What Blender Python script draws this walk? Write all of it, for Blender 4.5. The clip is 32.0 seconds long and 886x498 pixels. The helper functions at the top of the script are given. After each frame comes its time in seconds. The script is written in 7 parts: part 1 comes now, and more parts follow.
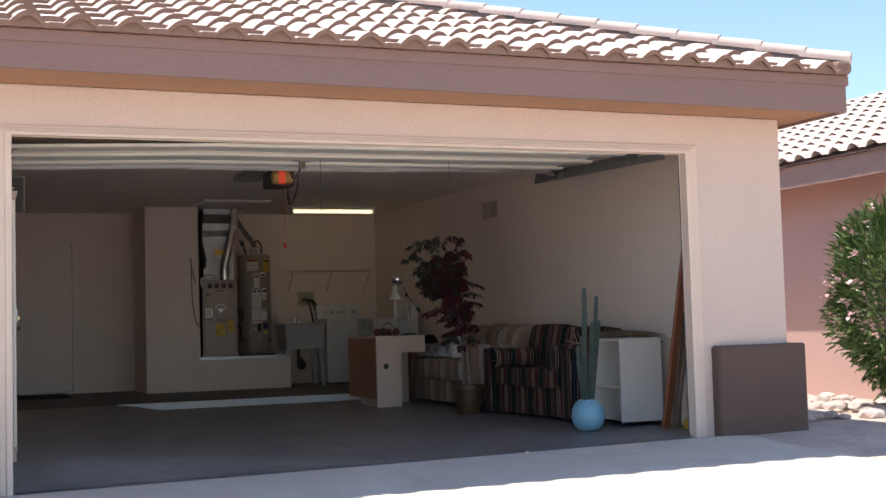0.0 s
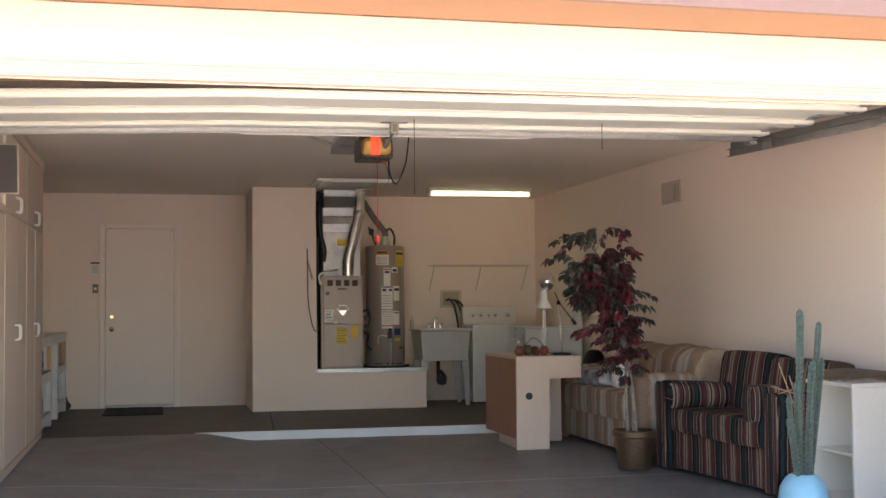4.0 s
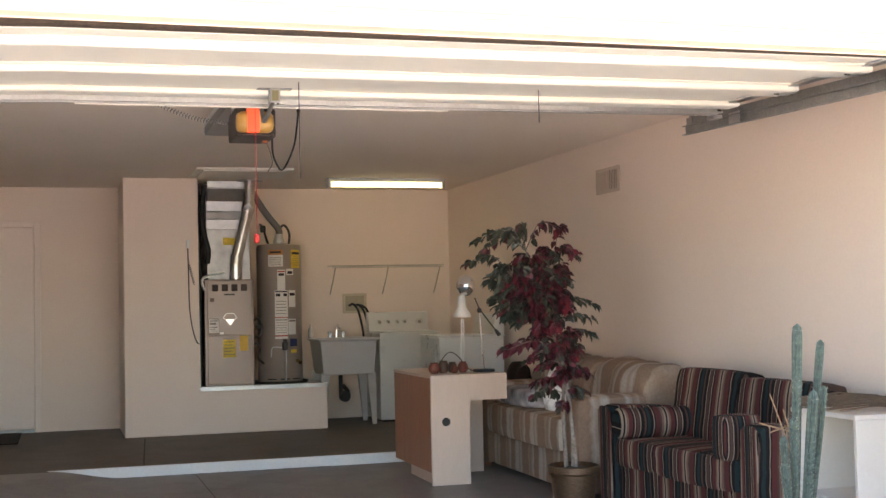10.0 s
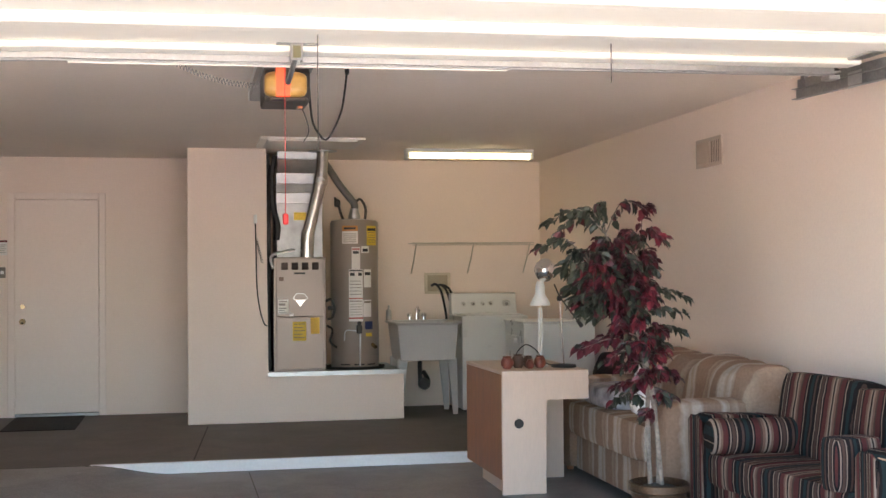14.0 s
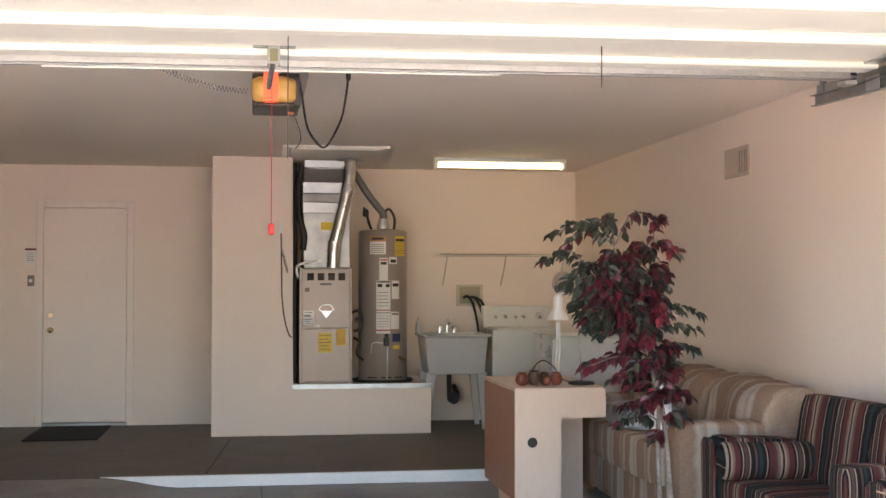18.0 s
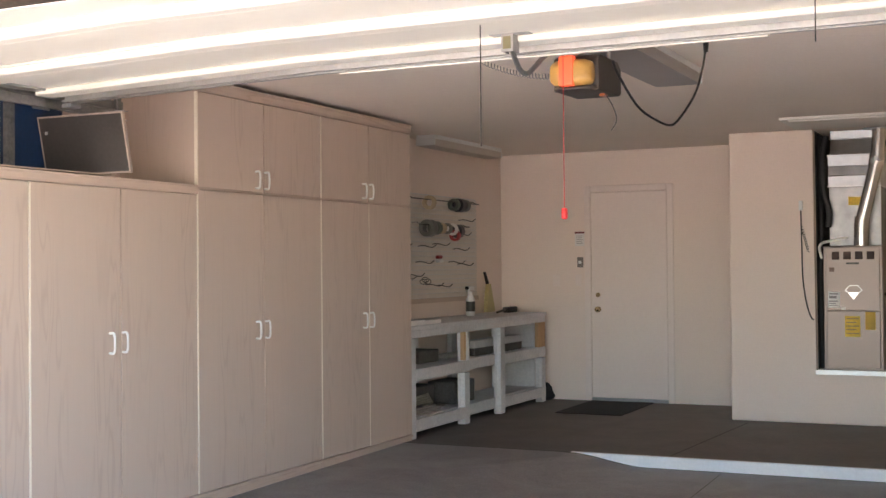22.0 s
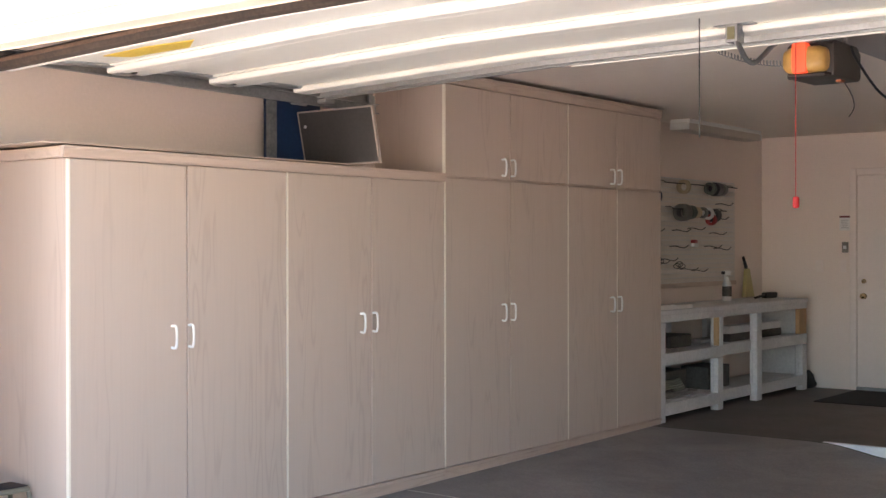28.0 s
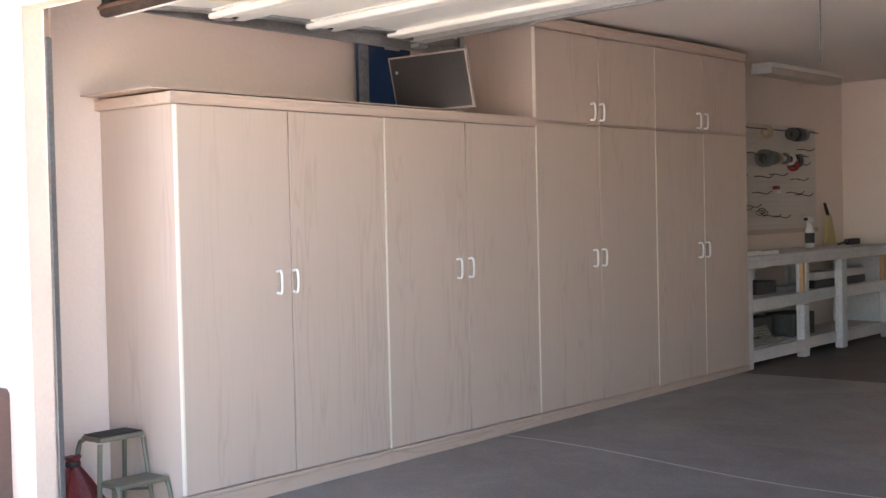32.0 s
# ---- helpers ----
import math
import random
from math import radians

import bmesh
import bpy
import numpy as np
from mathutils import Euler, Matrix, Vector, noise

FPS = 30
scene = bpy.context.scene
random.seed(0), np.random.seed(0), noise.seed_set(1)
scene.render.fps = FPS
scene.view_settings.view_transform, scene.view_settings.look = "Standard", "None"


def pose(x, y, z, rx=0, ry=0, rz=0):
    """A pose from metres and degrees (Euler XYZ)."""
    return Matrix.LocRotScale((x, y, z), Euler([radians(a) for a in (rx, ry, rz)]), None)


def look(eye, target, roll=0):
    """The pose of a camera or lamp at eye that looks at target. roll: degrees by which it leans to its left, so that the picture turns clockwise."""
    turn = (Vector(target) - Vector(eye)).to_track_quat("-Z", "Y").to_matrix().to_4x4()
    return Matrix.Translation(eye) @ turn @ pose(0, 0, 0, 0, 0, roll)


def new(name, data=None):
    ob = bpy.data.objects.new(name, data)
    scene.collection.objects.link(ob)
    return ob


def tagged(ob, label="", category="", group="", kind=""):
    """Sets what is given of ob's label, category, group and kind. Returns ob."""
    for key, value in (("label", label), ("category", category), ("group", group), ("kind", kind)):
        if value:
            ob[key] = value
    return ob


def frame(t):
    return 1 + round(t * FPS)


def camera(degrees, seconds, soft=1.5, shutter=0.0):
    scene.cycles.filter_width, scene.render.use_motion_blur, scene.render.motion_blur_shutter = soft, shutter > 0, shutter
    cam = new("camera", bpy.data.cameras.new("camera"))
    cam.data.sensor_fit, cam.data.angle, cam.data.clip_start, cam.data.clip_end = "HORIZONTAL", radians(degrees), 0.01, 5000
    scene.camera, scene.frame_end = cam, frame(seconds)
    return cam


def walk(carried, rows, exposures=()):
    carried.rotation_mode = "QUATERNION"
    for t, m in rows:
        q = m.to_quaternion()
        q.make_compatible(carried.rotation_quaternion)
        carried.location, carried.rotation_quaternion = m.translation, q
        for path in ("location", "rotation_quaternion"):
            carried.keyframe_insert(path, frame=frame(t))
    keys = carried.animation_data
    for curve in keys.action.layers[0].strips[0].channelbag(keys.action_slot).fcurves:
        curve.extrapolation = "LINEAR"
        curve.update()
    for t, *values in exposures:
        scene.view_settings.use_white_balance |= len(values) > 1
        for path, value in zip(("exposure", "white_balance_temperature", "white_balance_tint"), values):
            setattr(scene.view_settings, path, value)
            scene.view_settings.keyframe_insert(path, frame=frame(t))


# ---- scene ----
cam = camera(39.0, 32.0)
PATH = [
    (0, (-3.027, -8.584, 0.834), (-2.284, -6.731, 0.951), -1.6),
    (0.5, (-2.717, -8.222, 0.874), (-2.002, -6.358, 0.997), -1.7),
    (1, (-2.477, -7.819, 0.891), (-1.913, -5.904, 1.018), -0.8),
    (1.5, (-2.344, -7.391, 0.941), (-1.772, -5.479, 1.069), -1.5),
    (2, (-2.036, -6.938, 0.985), (-1.459, -5.026, 1.092), -0.5),
    (2.5, (-1.86, -6.614, 0.981), (-1.326, -4.689, 1.082), 0.1),
    (3, (-1.693, -6.21, 1.069), (-1.168, -4.283, 1.164), 0.4),
    (3.5, (-1.647, -5.938, 1.086), (-1.142, -4.004, 1.164), 0.3),
    (4, (-1.502, -5.657, 1.11), (-1.064, -3.708, 1.206), -0.5),
    (4.5, (-1.473, -5.338, 1.126), (-1.099, -3.376, 1.222), 0.0),
    (6.5, (-1.452, -4.22, 1.213), (-1.029, -2.267, 1.302), -0.8),
    (7, (-1.435, -4.129, 1.218), (-0.999, -2.178, 1.294), -0.1),
    (7.5, (-1.388, -4.069, 1.215), (-0.947, -2.12, 1.288), -0.2),
    (8, (-1.357, -4.067, 1.209), (-0.866, -2.13, 1.275), -0.9),
    (8.5, (-1.316, -4.068, 1.22), (-0.785, -2.141, 1.285), -0.8),
    (9, (-1.265, -4.042, 1.204), (-0.713, -2.121, 1.293), -1.5),
    (9.5, (-1.168, -4.058, 1.21), (-0.59, -2.145, 1.299), -1.7),
    (10, (-1.074, -4.033, 1.215), (-0.494, -2.121, 1.302), -1.2),
    (10.5, (-0.967, -3.892, 1.204), (-0.408, -1.973, 1.279), -1.3),
    (11, (-0.821, -3.612, 1.259), (-0.266, -1.692, 1.328), -0.5),
    (11.5, (-0.731, -3.516, 1.27), (-0.181, -1.593, 1.308), -0.2),
    (12, (-0.582, -3.371, 1.308), (-0.058, -1.441, 1.326), -0.4),
    (12.5, (-0.481, -3.246, 1.316), (-0.037, -1.296, 1.34), -1.4),
    (13, (-0.507, -3.188, 1.318), (-0.089, -1.233, 1.344), -1.4),
    (13.5, (-0.521, -3.157, 1.317), (-0.117, -1.198, 1.35), -1.5),
    (14, (-0.522, -3.153, 1.318), (-0.123, -1.194, 1.36), -0.5),
    (14.5, (-0.531, -3.161, 1.331), (-0.127, -1.203, 1.38), -0.7),
    (16.5, (-0.657, -3.198, 1.306), (-0.241, -1.244, 1.394), 2.1),
    (17, (-0.645, -3.158, 1.307), (-0.197, -1.211, 1.395), 0.5),
    (17.5, (-0.436, -3.109, 1.308), (-0.003, -1.157, 1.366), -0.5),
    (18, (-0.142, -2.968, 1.331), (0.153, -0.99, 1.39), 0.0),
    (18.5, (0.05, -2.727, 1.34), (0.291, -0.743, 1.398), 3.3),
    (19, (0.282, -2.547, 1.359), (0.431, -0.554, 1.416), 0.1),
    (19.5, (0.629, -2.339, 1.371), (0.556, -0.343, 1.456), 1.8),
    (20, (0.839, -2.376, 1.362), (0.662, -0.387, 1.484), -2.1),
    (20.5, (1.077, -2.53, 1.371), (0.68, -0.574, 1.499), 0.3),
    (21, (1.4, -2.542, 1.365), (0.832, -0.628, 1.485), 0.8),
    (21.5, (1.637, -2.539, 1.384), (0.921, -0.672, 1.444), 0.7),
    (22, (1.799, -2.619, 1.356), (0.954, -0.806, 1.383), -0.5),
    (22.5, (1.911, -2.663, 1.361), (0.956, -0.906, 1.344), -0.2),
    (23, (2.024, -2.619, 1.365), (0.969, -0.92, 1.333), 1.3),
    (23.5, (2.088, -2.588, 1.377), (0.976, -0.927, 1.351), 0.1),
    (24, (2.11, -2.634, 1.377), (0.971, -0.991, 1.367), -0.7),
    (24.5, (2.118, -2.644, 1.38), (0.983, -0.997, 1.394), -0.2),
    (26.5, (2.134, -2.67, 1.398), (0.958, -1.052, 1.437), -0.3),
    (27, (2.124, -2.667, 1.402), (0.929, -1.064, 1.433), -0.8),
    (27.5, (2.084, -2.663, 1.403), (0.875, -1.07, 1.417), -1.0),
    (28, (2.088, -2.671, 1.389), (0.865, -1.089, 1.386), -0.1),
    (28.5, (2.063, -2.671, 1.391), (0.826, -1.099, 1.355), 0.3),
    (29, (2.051, -2.665, 1.369), (0.799, -1.107, 1.305), -0.3),
    (29.5, (2.044, -2.675, 1.361), (0.785, -1.123, 1.275), -0.4),
    (30, (2.049, -2.683, 1.359), (0.78, -1.14, 1.261), -0.7),
    (30.5, (2.033, -2.664, 1.36), (0.76, -1.124, 1.269), -1.0),
    (31, (2.026, -2.64, 1.359), (0.749, -1.104, 1.276), -1.0),
    (31.5, (1.955, -2.619, 1.333), (0.671, -1.089, 1.253), -1.8),
    (32, (1.875, -2.802, 1.275), (0.588, -1.273, 1.218), -1.3),
]

EXPOSURES = [(0, 0.62, 6650, 10), (1, 1.37, 6650, 11), (2, 1.80, 6850, 18), (3, 2.03, 7050, 15), (4, 2.29, 7200, 10), (7, 2.67, 7300, 10), (8, 2.77, 7300, 10), (9, 2.75, 7300, 10), (10, 2.68, 7250, 10), (11, 2.88, 7150, 10), (13, 3.12, 6800, 9), (17, 2.88, 6950, 10), (18, 3.04, 7050, 10), (19, 3.05, 7000, 9), (20, 2.99, 7100, 10), (21, 2.77, 7050, 10), (22, 2.99, 6850, 10), (23, 3.19, 6700, 9), (24, 3.05, 6700, 10), (27, 2.59, 6800, 10), (28, 2.59, 6750, 10), (32, 2.64, 6600, 10)]
walk(cam, [(t, look(eye, target, roll)) for t, eye, target, roll in PATH], EXPOSURES)

# ---- world and light ----
TO_SUN = Vector((-0.29, 0.224, 1.0)).normalized()
world = bpy.data.worlds.new("sky")
scene.world = world
world.use_nodes = True
wn = world.node_tree
sky = wn.nodes.new("ShaderNodeTexSky")
sky.sky_type = "NISHITA"
sky.sun_disc = False
sky.sun_elevation = math.asin(TO_SUN.z)
sky.sun_rotation = math.atan2(TO_SUN.x, TO_SUN.y)
sky.dust_density = 0.2
sky.ozone_density = 3.0
wn.links.new(sky.outputs[0], wn.nodes["Background"].inputs[0])
wn.nodes["Background"].inputs[1].default_value = 0.15
sun = new("sun", bpy.data.lights.new("sun", "SUN"))
sun.data.energy = 4.5
sun.data.angle = radians(0.55)
sun.data.color = (1.0, 0.95, 0.88)
sun.matrix_world = look(TO_SUN * 30, (0, 0, 0))

# ---- materials ----
def mat(name, col, rough=0.6, metal=0.0, var=0.12, scale=6.0, grain=60.0, bump=0.15, dist=0.004, stretch=(1, 1, 1), spec=0.5, tint=None, rnd=0.0, stain=0.0, wear=0.1):
    """Procedural paint: two scales of noise on the colour, roughness wear and fine relief."""
    m = bpy.data.materials.new(name)
    m.use_nodes = True
    n, l = m.node_tree.nodes, m.node_tree.links
    b = n["Principled BSDF"]
    b.inputs["Roughness"].default_value = rough
    b.inputs["Metallic"].default_value = metal
    b.inputs["Specular IOR Level"].default_value = spec
    tc = n.new("ShaderNodeTexCoord")
    mp = n.new("ShaderNodeMapping")
    mp.inputs["Scale"].default_value = stretch
    l.new(tc.outputs["Object"], mp.inputs["Vector"])
    big = n.new("ShaderNodeTexNoise")
    big.inputs["Scale"].default_value = scale
    big.inputs["Detail"].default_value = 5
    fine = n.new("ShaderNodeTexNoise")
    fine.inputs["Scale"].default_value = grain
    fine.inputs["Detail"].default_value = 3
    for t in (big, fine):
        l.new(mp.outputs[0], t.inputs["Vector"])
    add = n.new("ShaderNodeMath")
    add.operation = "ADD"
    half = n.new("ShaderNodeMath")
    half.operation = "MULTIPLY"
    half.inputs[1].default_value = 0.5
    l.new(big.outputs[0], add.inputs[0])
    l.new(fine.outputs[0], add.inputs[1])
    l.new(add.outputs[0], half.inputs[0])
    ramp = n.new("ShaderNodeValToRGB")
    dark = [c * (1 - var) for c in col]
    lite = [min(1, c * (1 + var)) for c in (tint or col)]
    ramp.color_ramp.elements[0].position = 0.3
    ramp.color_ramp.elements[1].position = 0.7
    ramp.color_ramp.elements[0].color = (*dark, 1)
    ramp.color_ramp.elements[1].color = (*lite, 1)
    l.new(half.outputs[0], ramp.inputs[0])
    out = ramp.outputs[0]
    if stain:
        blot = n.new("ShaderNodeTexNoise")
        blot.inputs["Scale"].default_value = 2.3
        blot.inputs["Detail"].default_value = 8
        blot.inputs["Roughness"].default_value = 0.68
        blot.inputs["Distortion"].default_value = 0.6
        l.new(mp.outputs[0], blot.inputs["Vector"])
        br = n.new("ShaderNodeMapRange")
        br.inputs[1].default_value, br.inputs[2].default_value = 0.34, 0.62
        br.inputs[3].default_value, br.inputs[4].default_value = 1 - stain, 1 + 0.35 * stain
        l.new(blot.outputs[0], br.inputs[0])
        bh = n.new("ShaderNodeHueSaturation")
        l.new(br.outputs[0], bh.inputs["Value"])
        l.new(out, bh.inputs["Color"])
        out = bh.outputs[0]
    if rnd:
        oi = n.new("ShaderNodeObjectInfo")
        hsv = n.new("ShaderNodeHueSaturation")
        mr = n.new("ShaderNodeMapRange")
        mr.inputs[3].default_value, mr.inputs[4].default_value = 1 - rnd, 1 + rnd
        l.new(oi.outputs["Random"], mr.inputs[0])
        l.new(mr.outputs[0], hsv.inputs["Value"])
        l.new(out, hsv.inputs["Color"])
        out = hsv.outputs[0]
    l.new(out, b.inputs["Base Color"])
    rr = n.new("ShaderNodeMapRange")
    rr.inputs[3].default_value, rr.inputs[4].default_value = max(0.02, rough - wear), min(1, rough + wear)
    l.new(big.outputs[0], rr.inputs[0])
    l.new(rr.outputs[0], b.inputs["Roughness"])
    if bump:
        bp = n.new("ShaderNodeBump")
        bp.inputs["Strength"].default_value = bump
        bp.inputs["Distance"].default_value = dist
        l.new(fine.outputs[0], bp.inputs["Height"])
        l.new(bp.outputs[0], b.inputs["Normal"])
    return m


def glow(name, col, strength):
    m = bpy.data.materials.new(name)
    m.use_nodes = True
    b = m.node_tree.nodes["Principled BSDF"]
    b.inputs["Base Color"].default_value = (*col, 1)
    b.inputs["Emission Color"].default_value = (*col, 1)
    b.inputs["Emission Strength"].default_value = strength
    return m


def stripes(name, cols, period, axis, rough=0.9, warp=0.006, soft=False):
    """Woven cloth: bands of colour along one object axis, or along x plus y (D), with thread grain. cols: (start 0..1, colour)."""
    m = bpy.data.materials.new(name)
    m.use_nodes = True
    n, l = m.node_tree.nodes, m.node_tree.links
    b = n["Principled BSDF"]
    b.inputs["Roughness"].default_value = rough
    b.inputs["Specular IOR Level"].default_value = 0.15
    tc = n.new("ShaderNodeTexCoord")
    sp = n.new("ShaderNodeSeparateXYZ")
    l.new(tc.outputs["Object"], sp.inputs[0])
    nz = n.new("ShaderNodeTexNoise")
    nz.inputs["Scale"].default_value = 9
    l.new(tc.outputs["Object"], nz.inputs["Vector"])
    w = n.new("ShaderNodeMath")
    w.operation = "MULTIPLY_ADD"
    w.inputs[1].default_value = warp * 2
    l.new(nz.outputs[0], w.inputs[0])
    if axis == "D":
        both = n.new("ShaderNodeMath")
        both.operation = "ADD"
        l.new(sp.outputs[0], both.inputs[0])
        l.new(sp.outputs[1], both.inputs[1])
        l.new(both.outputs[0], w.inputs[2])
    else:
        l.new(sp.outputs["XYZ".index(axis)], w.inputs[2])
    d = n.new("ShaderNodeMath")
    d.operation = "DIVIDE"
    d.inputs[1].default_value = period
    l.new(w.outputs[0], d.inputs[0])
    f = n.new("ShaderNodeMath")
    f.operation = "FRACT"
    l.new(d.outputs[0], f.inputs[0])
    ramp = n.new("ShaderNodeValToRGB")
    ramp.color_ramp.interpolation = "LINEAR" if soft else "CONSTANT"
    e = ramp.color_ramp.elements
    e[0].color = (*cols[0][1], 1)
    e[0].position = 0
    e[1].position, e[1].color = cols[1][0], (*cols[1][1], 1)
    for p, c in cols[2:]:
        k = e.new(p)
        k.color = (*c, 1)
    l.new(f.outputs[0], ramp.inputs[0])
    th = n.new("ShaderNodeTexNoise")
    th.inputs["Scale"].default_value = 55 if soft else 220
    th.inputs["Detail"].default_value = 5
    l.new(tc.outputs["Object"], th.inputs["Vector"])
    mr = n.new("ShaderNodeMapRange")
    mr.inputs[3].default_value, mr.inputs[4].default_value = 0.72, 1.2
    l.new(th.outputs[0], mr.inputs[0])
    hsv = n.new("ShaderNodeHueSaturation")
    l.new(ramp.outputs[0], hsv.inputs["Color"])
    l.new(mr.outputs[0], hsv.inputs["Value"])
    l.new(hsv.outputs[0], b.inputs["Base Color"])
    bp = n.new("ShaderNodeBump")
    bp.inputs["Strength"].default_value = 0.4
    bp.inputs["Distance"].default_value = 0.002
    l.new(th.outputs[0], bp.inputs["Height"])
    l.new(bp.outputs[0], b.inputs["Normal"])
    return m


def oak(name, light, dark, horizontal=False):
    """Pickled oak laminate with long grain and cathedral figures, the grain running up or along y."""
    m = bpy.data.materials.new(name)
    m.use_nodes = True
    n, l = m.node_tree.nodes, m.node_tree.links
    b = n["Principled BSDF"]
    tc = n.new("ShaderNodeTexCoord")
    oi = n.new("ShaderNodeObjectInfo")
    off = n.new("ShaderNodeVectorMath")
    off.operation = "MULTIPLY_ADD"
    off.inputs[1].default_value = (7.3, 5.1, 3.7)
    l.new(oi.outputs["Random"], off.inputs[0])
    l.new(tc.outputs["Object"], off.inputs[2])
    mp = n.new("ShaderNodeMapping")
    mp.inputs["Scale"].default_value = (10, 1.0, 10) if horizontal else (10, 10, 1.0)
    l.new(off.outputs[0], mp.inputs["Vector"])
    wv = n.new("ShaderNodeTexNoise")
    wv.inputs["Scale"].default_value = 0.8
    wv.inputs["Detail"].default_value = 2
    l.new(mp.outputs[0], wv.inputs["Vector"])
    ring = n.new("ShaderNodeMath")
    ring.operation = "MULTIPLY"
    ring.inputs[1].default_value = 56
    l.new(wv.outputs[0], ring.inputs[0])
    sn = n.new("ShaderNodeMath")
    sn.operation = "SINE"
    l.new(ring.outputs[0], sn.inputs[0])
    mp2 = n.new("ShaderNodeMapping")
    mp2.inputs["Scale"].default_value = (110, 2.2, 110) if horizontal else (110, 110, 2.2)
    l.new(off.outputs[0], mp2.inputs["Vector"])
    pores = n.new("ShaderNodeTexNoise")
    pores.inputs["Scale"].default_value = 1
    l.new(mp2.outputs[0], pores.inputs["Vector"])
    sharp = n.new("ShaderNodeMath")
    sharp.operation = "POWER"
    half = n.new("ShaderNodeMath")
    half.operation = "MULTIPLY_ADD"
    half.inputs[1].default_value, half.inputs[2].default_value = 0.5, 0.5
    l.new(sn.outputs[0], half.inputs[0])
    l.new(half.outputs[0], sharp.inputs[0])
    sharp.inputs[1].default_value = 5.0
    patch = n.new("ShaderNodeTexNoise")
    patch.inputs["Scale"].default_value = 0.55
    l.new(mp.outputs[0], patch.inputs["Vector"])
    pm = n.new("ShaderNodeMapRange")
    pm.inputs[1].default_value, pm.inputs[2].default_value = 0.47, 0.60
    l.new(patch.outputs[0], pm.inputs[0])
    fig = n.new("ShaderNodeMath")
    fig.operation = "MULTIPLY"
    l.new(sharp.outputs[0], fig.inputs[0])
    l.new(pm.outputs[0], fig.inputs[1])
    mix = n.new("ShaderNodeMath")
    mix.operation = "MULTIPLY_ADD"
    mix.inputs[1].default_value = -0.44
    l.new(fig.outputs[0], mix.inputs[0])
    soft = n.new("ShaderNodeMath")
    soft.operation = "MULTIPLY_ADD"
    soft.inputs[1].default_value, soft.inputs[2].default_value = 0.36, 0.37
    l.new(pores.outputs[0], soft.inputs[0])
    l.new(soft.outputs[0], mix.inputs[2])
    ramp = n.new("ShaderNodeValToRGB")
    ramp.color_ramp.elements[0].position, ramp.color_ramp.elements[0].color = 0.02, (*dark, 1)
    ramp.color_ramp.elements[1].position, ramp.color_ramp.elements[1].color = 0.72, (*light, 1)
    l.new(mix.outputs[0], ramp.inputs[0])
    l.new(ramp.outputs[0], b.inputs["Base Color"])
    b.inputs["Roughness"].default_value = 0.55
    bp = n.new("ShaderNodeBump")
    bp.inputs["Strength"].default_value = 0.1
    bp.inputs["Distance"].default_value = 0.001
    l.new(pores.outputs[0], bp.inputs["Height"])
    l.new(bp.outputs[0], b.inputs["Normal"])
    return m


STUCCO = mat("stucco", (0.71, 0.555, 0.47), 0.9, var=0.07, scale=1.2, grain=38, bump=0.9, dist=0.006)
TRIM = mat("painted_trim", (0.78, 0.615, 0.50), 0.75, var=0.06, scale=2, grain=60, bump=0.35, dist=0.003)
BASEBLOCK = mat("brown_stucco", (0.135, 0.085, 0.069), 0.9, var=0.1, scale=2, grain=45, bump=0.8, dist=0.005)
MORTAR = mat("eave_mortar", (0.29, 0.18, 0.135), 0.95, var=0.14, scale=6, grain=40, bump=0.8, dist=0.006)
FASCIA = mat("fascia_paint", (0.275, 0.172, 0.15), 0.8, var=0.09, scale=1.2, grain=30, bump=0.5, dist=0.003, stretch=(0.6, 1, 1))
SOFFIT = mat("soffit_paint", (0.43, 0.235, 0.14), 0.85, var=0.06, scale=2, grain=40, bump=0.4)
# tile ends in a darker brown that stands for their shade
TILEEDGE = mat("tile_end_shade", (0.27, 0.165, 0.125), 0.95, var=0.15, scale=9, grain=60, bump=0.4)
TILE = mat("roof_tile", (0.66, 0.53, 0.465), 0.85, var=0.18, scale=7, grain=70, bump=0.5, rnd=0.12)
WALLPAINT = mat("wall_paint", (0.855, 0.724, 0.636), 0.85, var=0.035, scale=0.9, grain=55, bump=0.35, dist=0.003)
CEILPAINT = mat("ceiling_paint", (0.93, 0.822, 0.735), 0.9, var=0.04, scale=0.9, grain=45, bump=0.5, dist=0.004)
CONCRETE = mat("floor_concrete", (0.228, 0.215, 0.208), 0.45, var=0.34, scale=0.7, grain=75, bump=0.2, dist=0.003, stain=0.24)
DRIVE = mat("driveway_concrete", (0.66, 0.585, 0.50), 0.85, var=0.09, scale=1.0, grain=60, bump=0.4, stain=0.1)
GRAVEL = mat("desert_gravel", (0.60, 0.48, 0.40), 0.95, var=0.3, scale=3, grain=38, bump=1.0, dist=0.03)
WHITEPAINT = mat("white_edge_paint", (0.74, 0.74, 0.74), 0.6, var=0.08, scale=5, grain=50)
JOINT = mat("joint_dirt_and_shadow", (0.06, 0.055, 0.05), 0.95, var=0.3, scale=9)
DOORWHITE = mat("door_enamel", (0.85, 0.81, 0.74), 0.42, var=0.025, scale=1.5, grain=20, bump=0.05)
RUBBER = mat("rubber_seal", (0.045, 0.03, 0.022), 0.8, var=0.5, scale=9, grain=60, bump=0.4)
STEEL = mat("galvanised_steel", (0.55, 0.55, 0.55), 0.38, 0.9, var=0.15, scale=9, grain=60, bump=0.05)
BRIGHTSTEEL = mat("bright_duct_steel", (0.50, 0.50, 0.50), 0.44, 1.0, var=0.22, scale=6, grain=7, bump=0.2, dist=0.012)
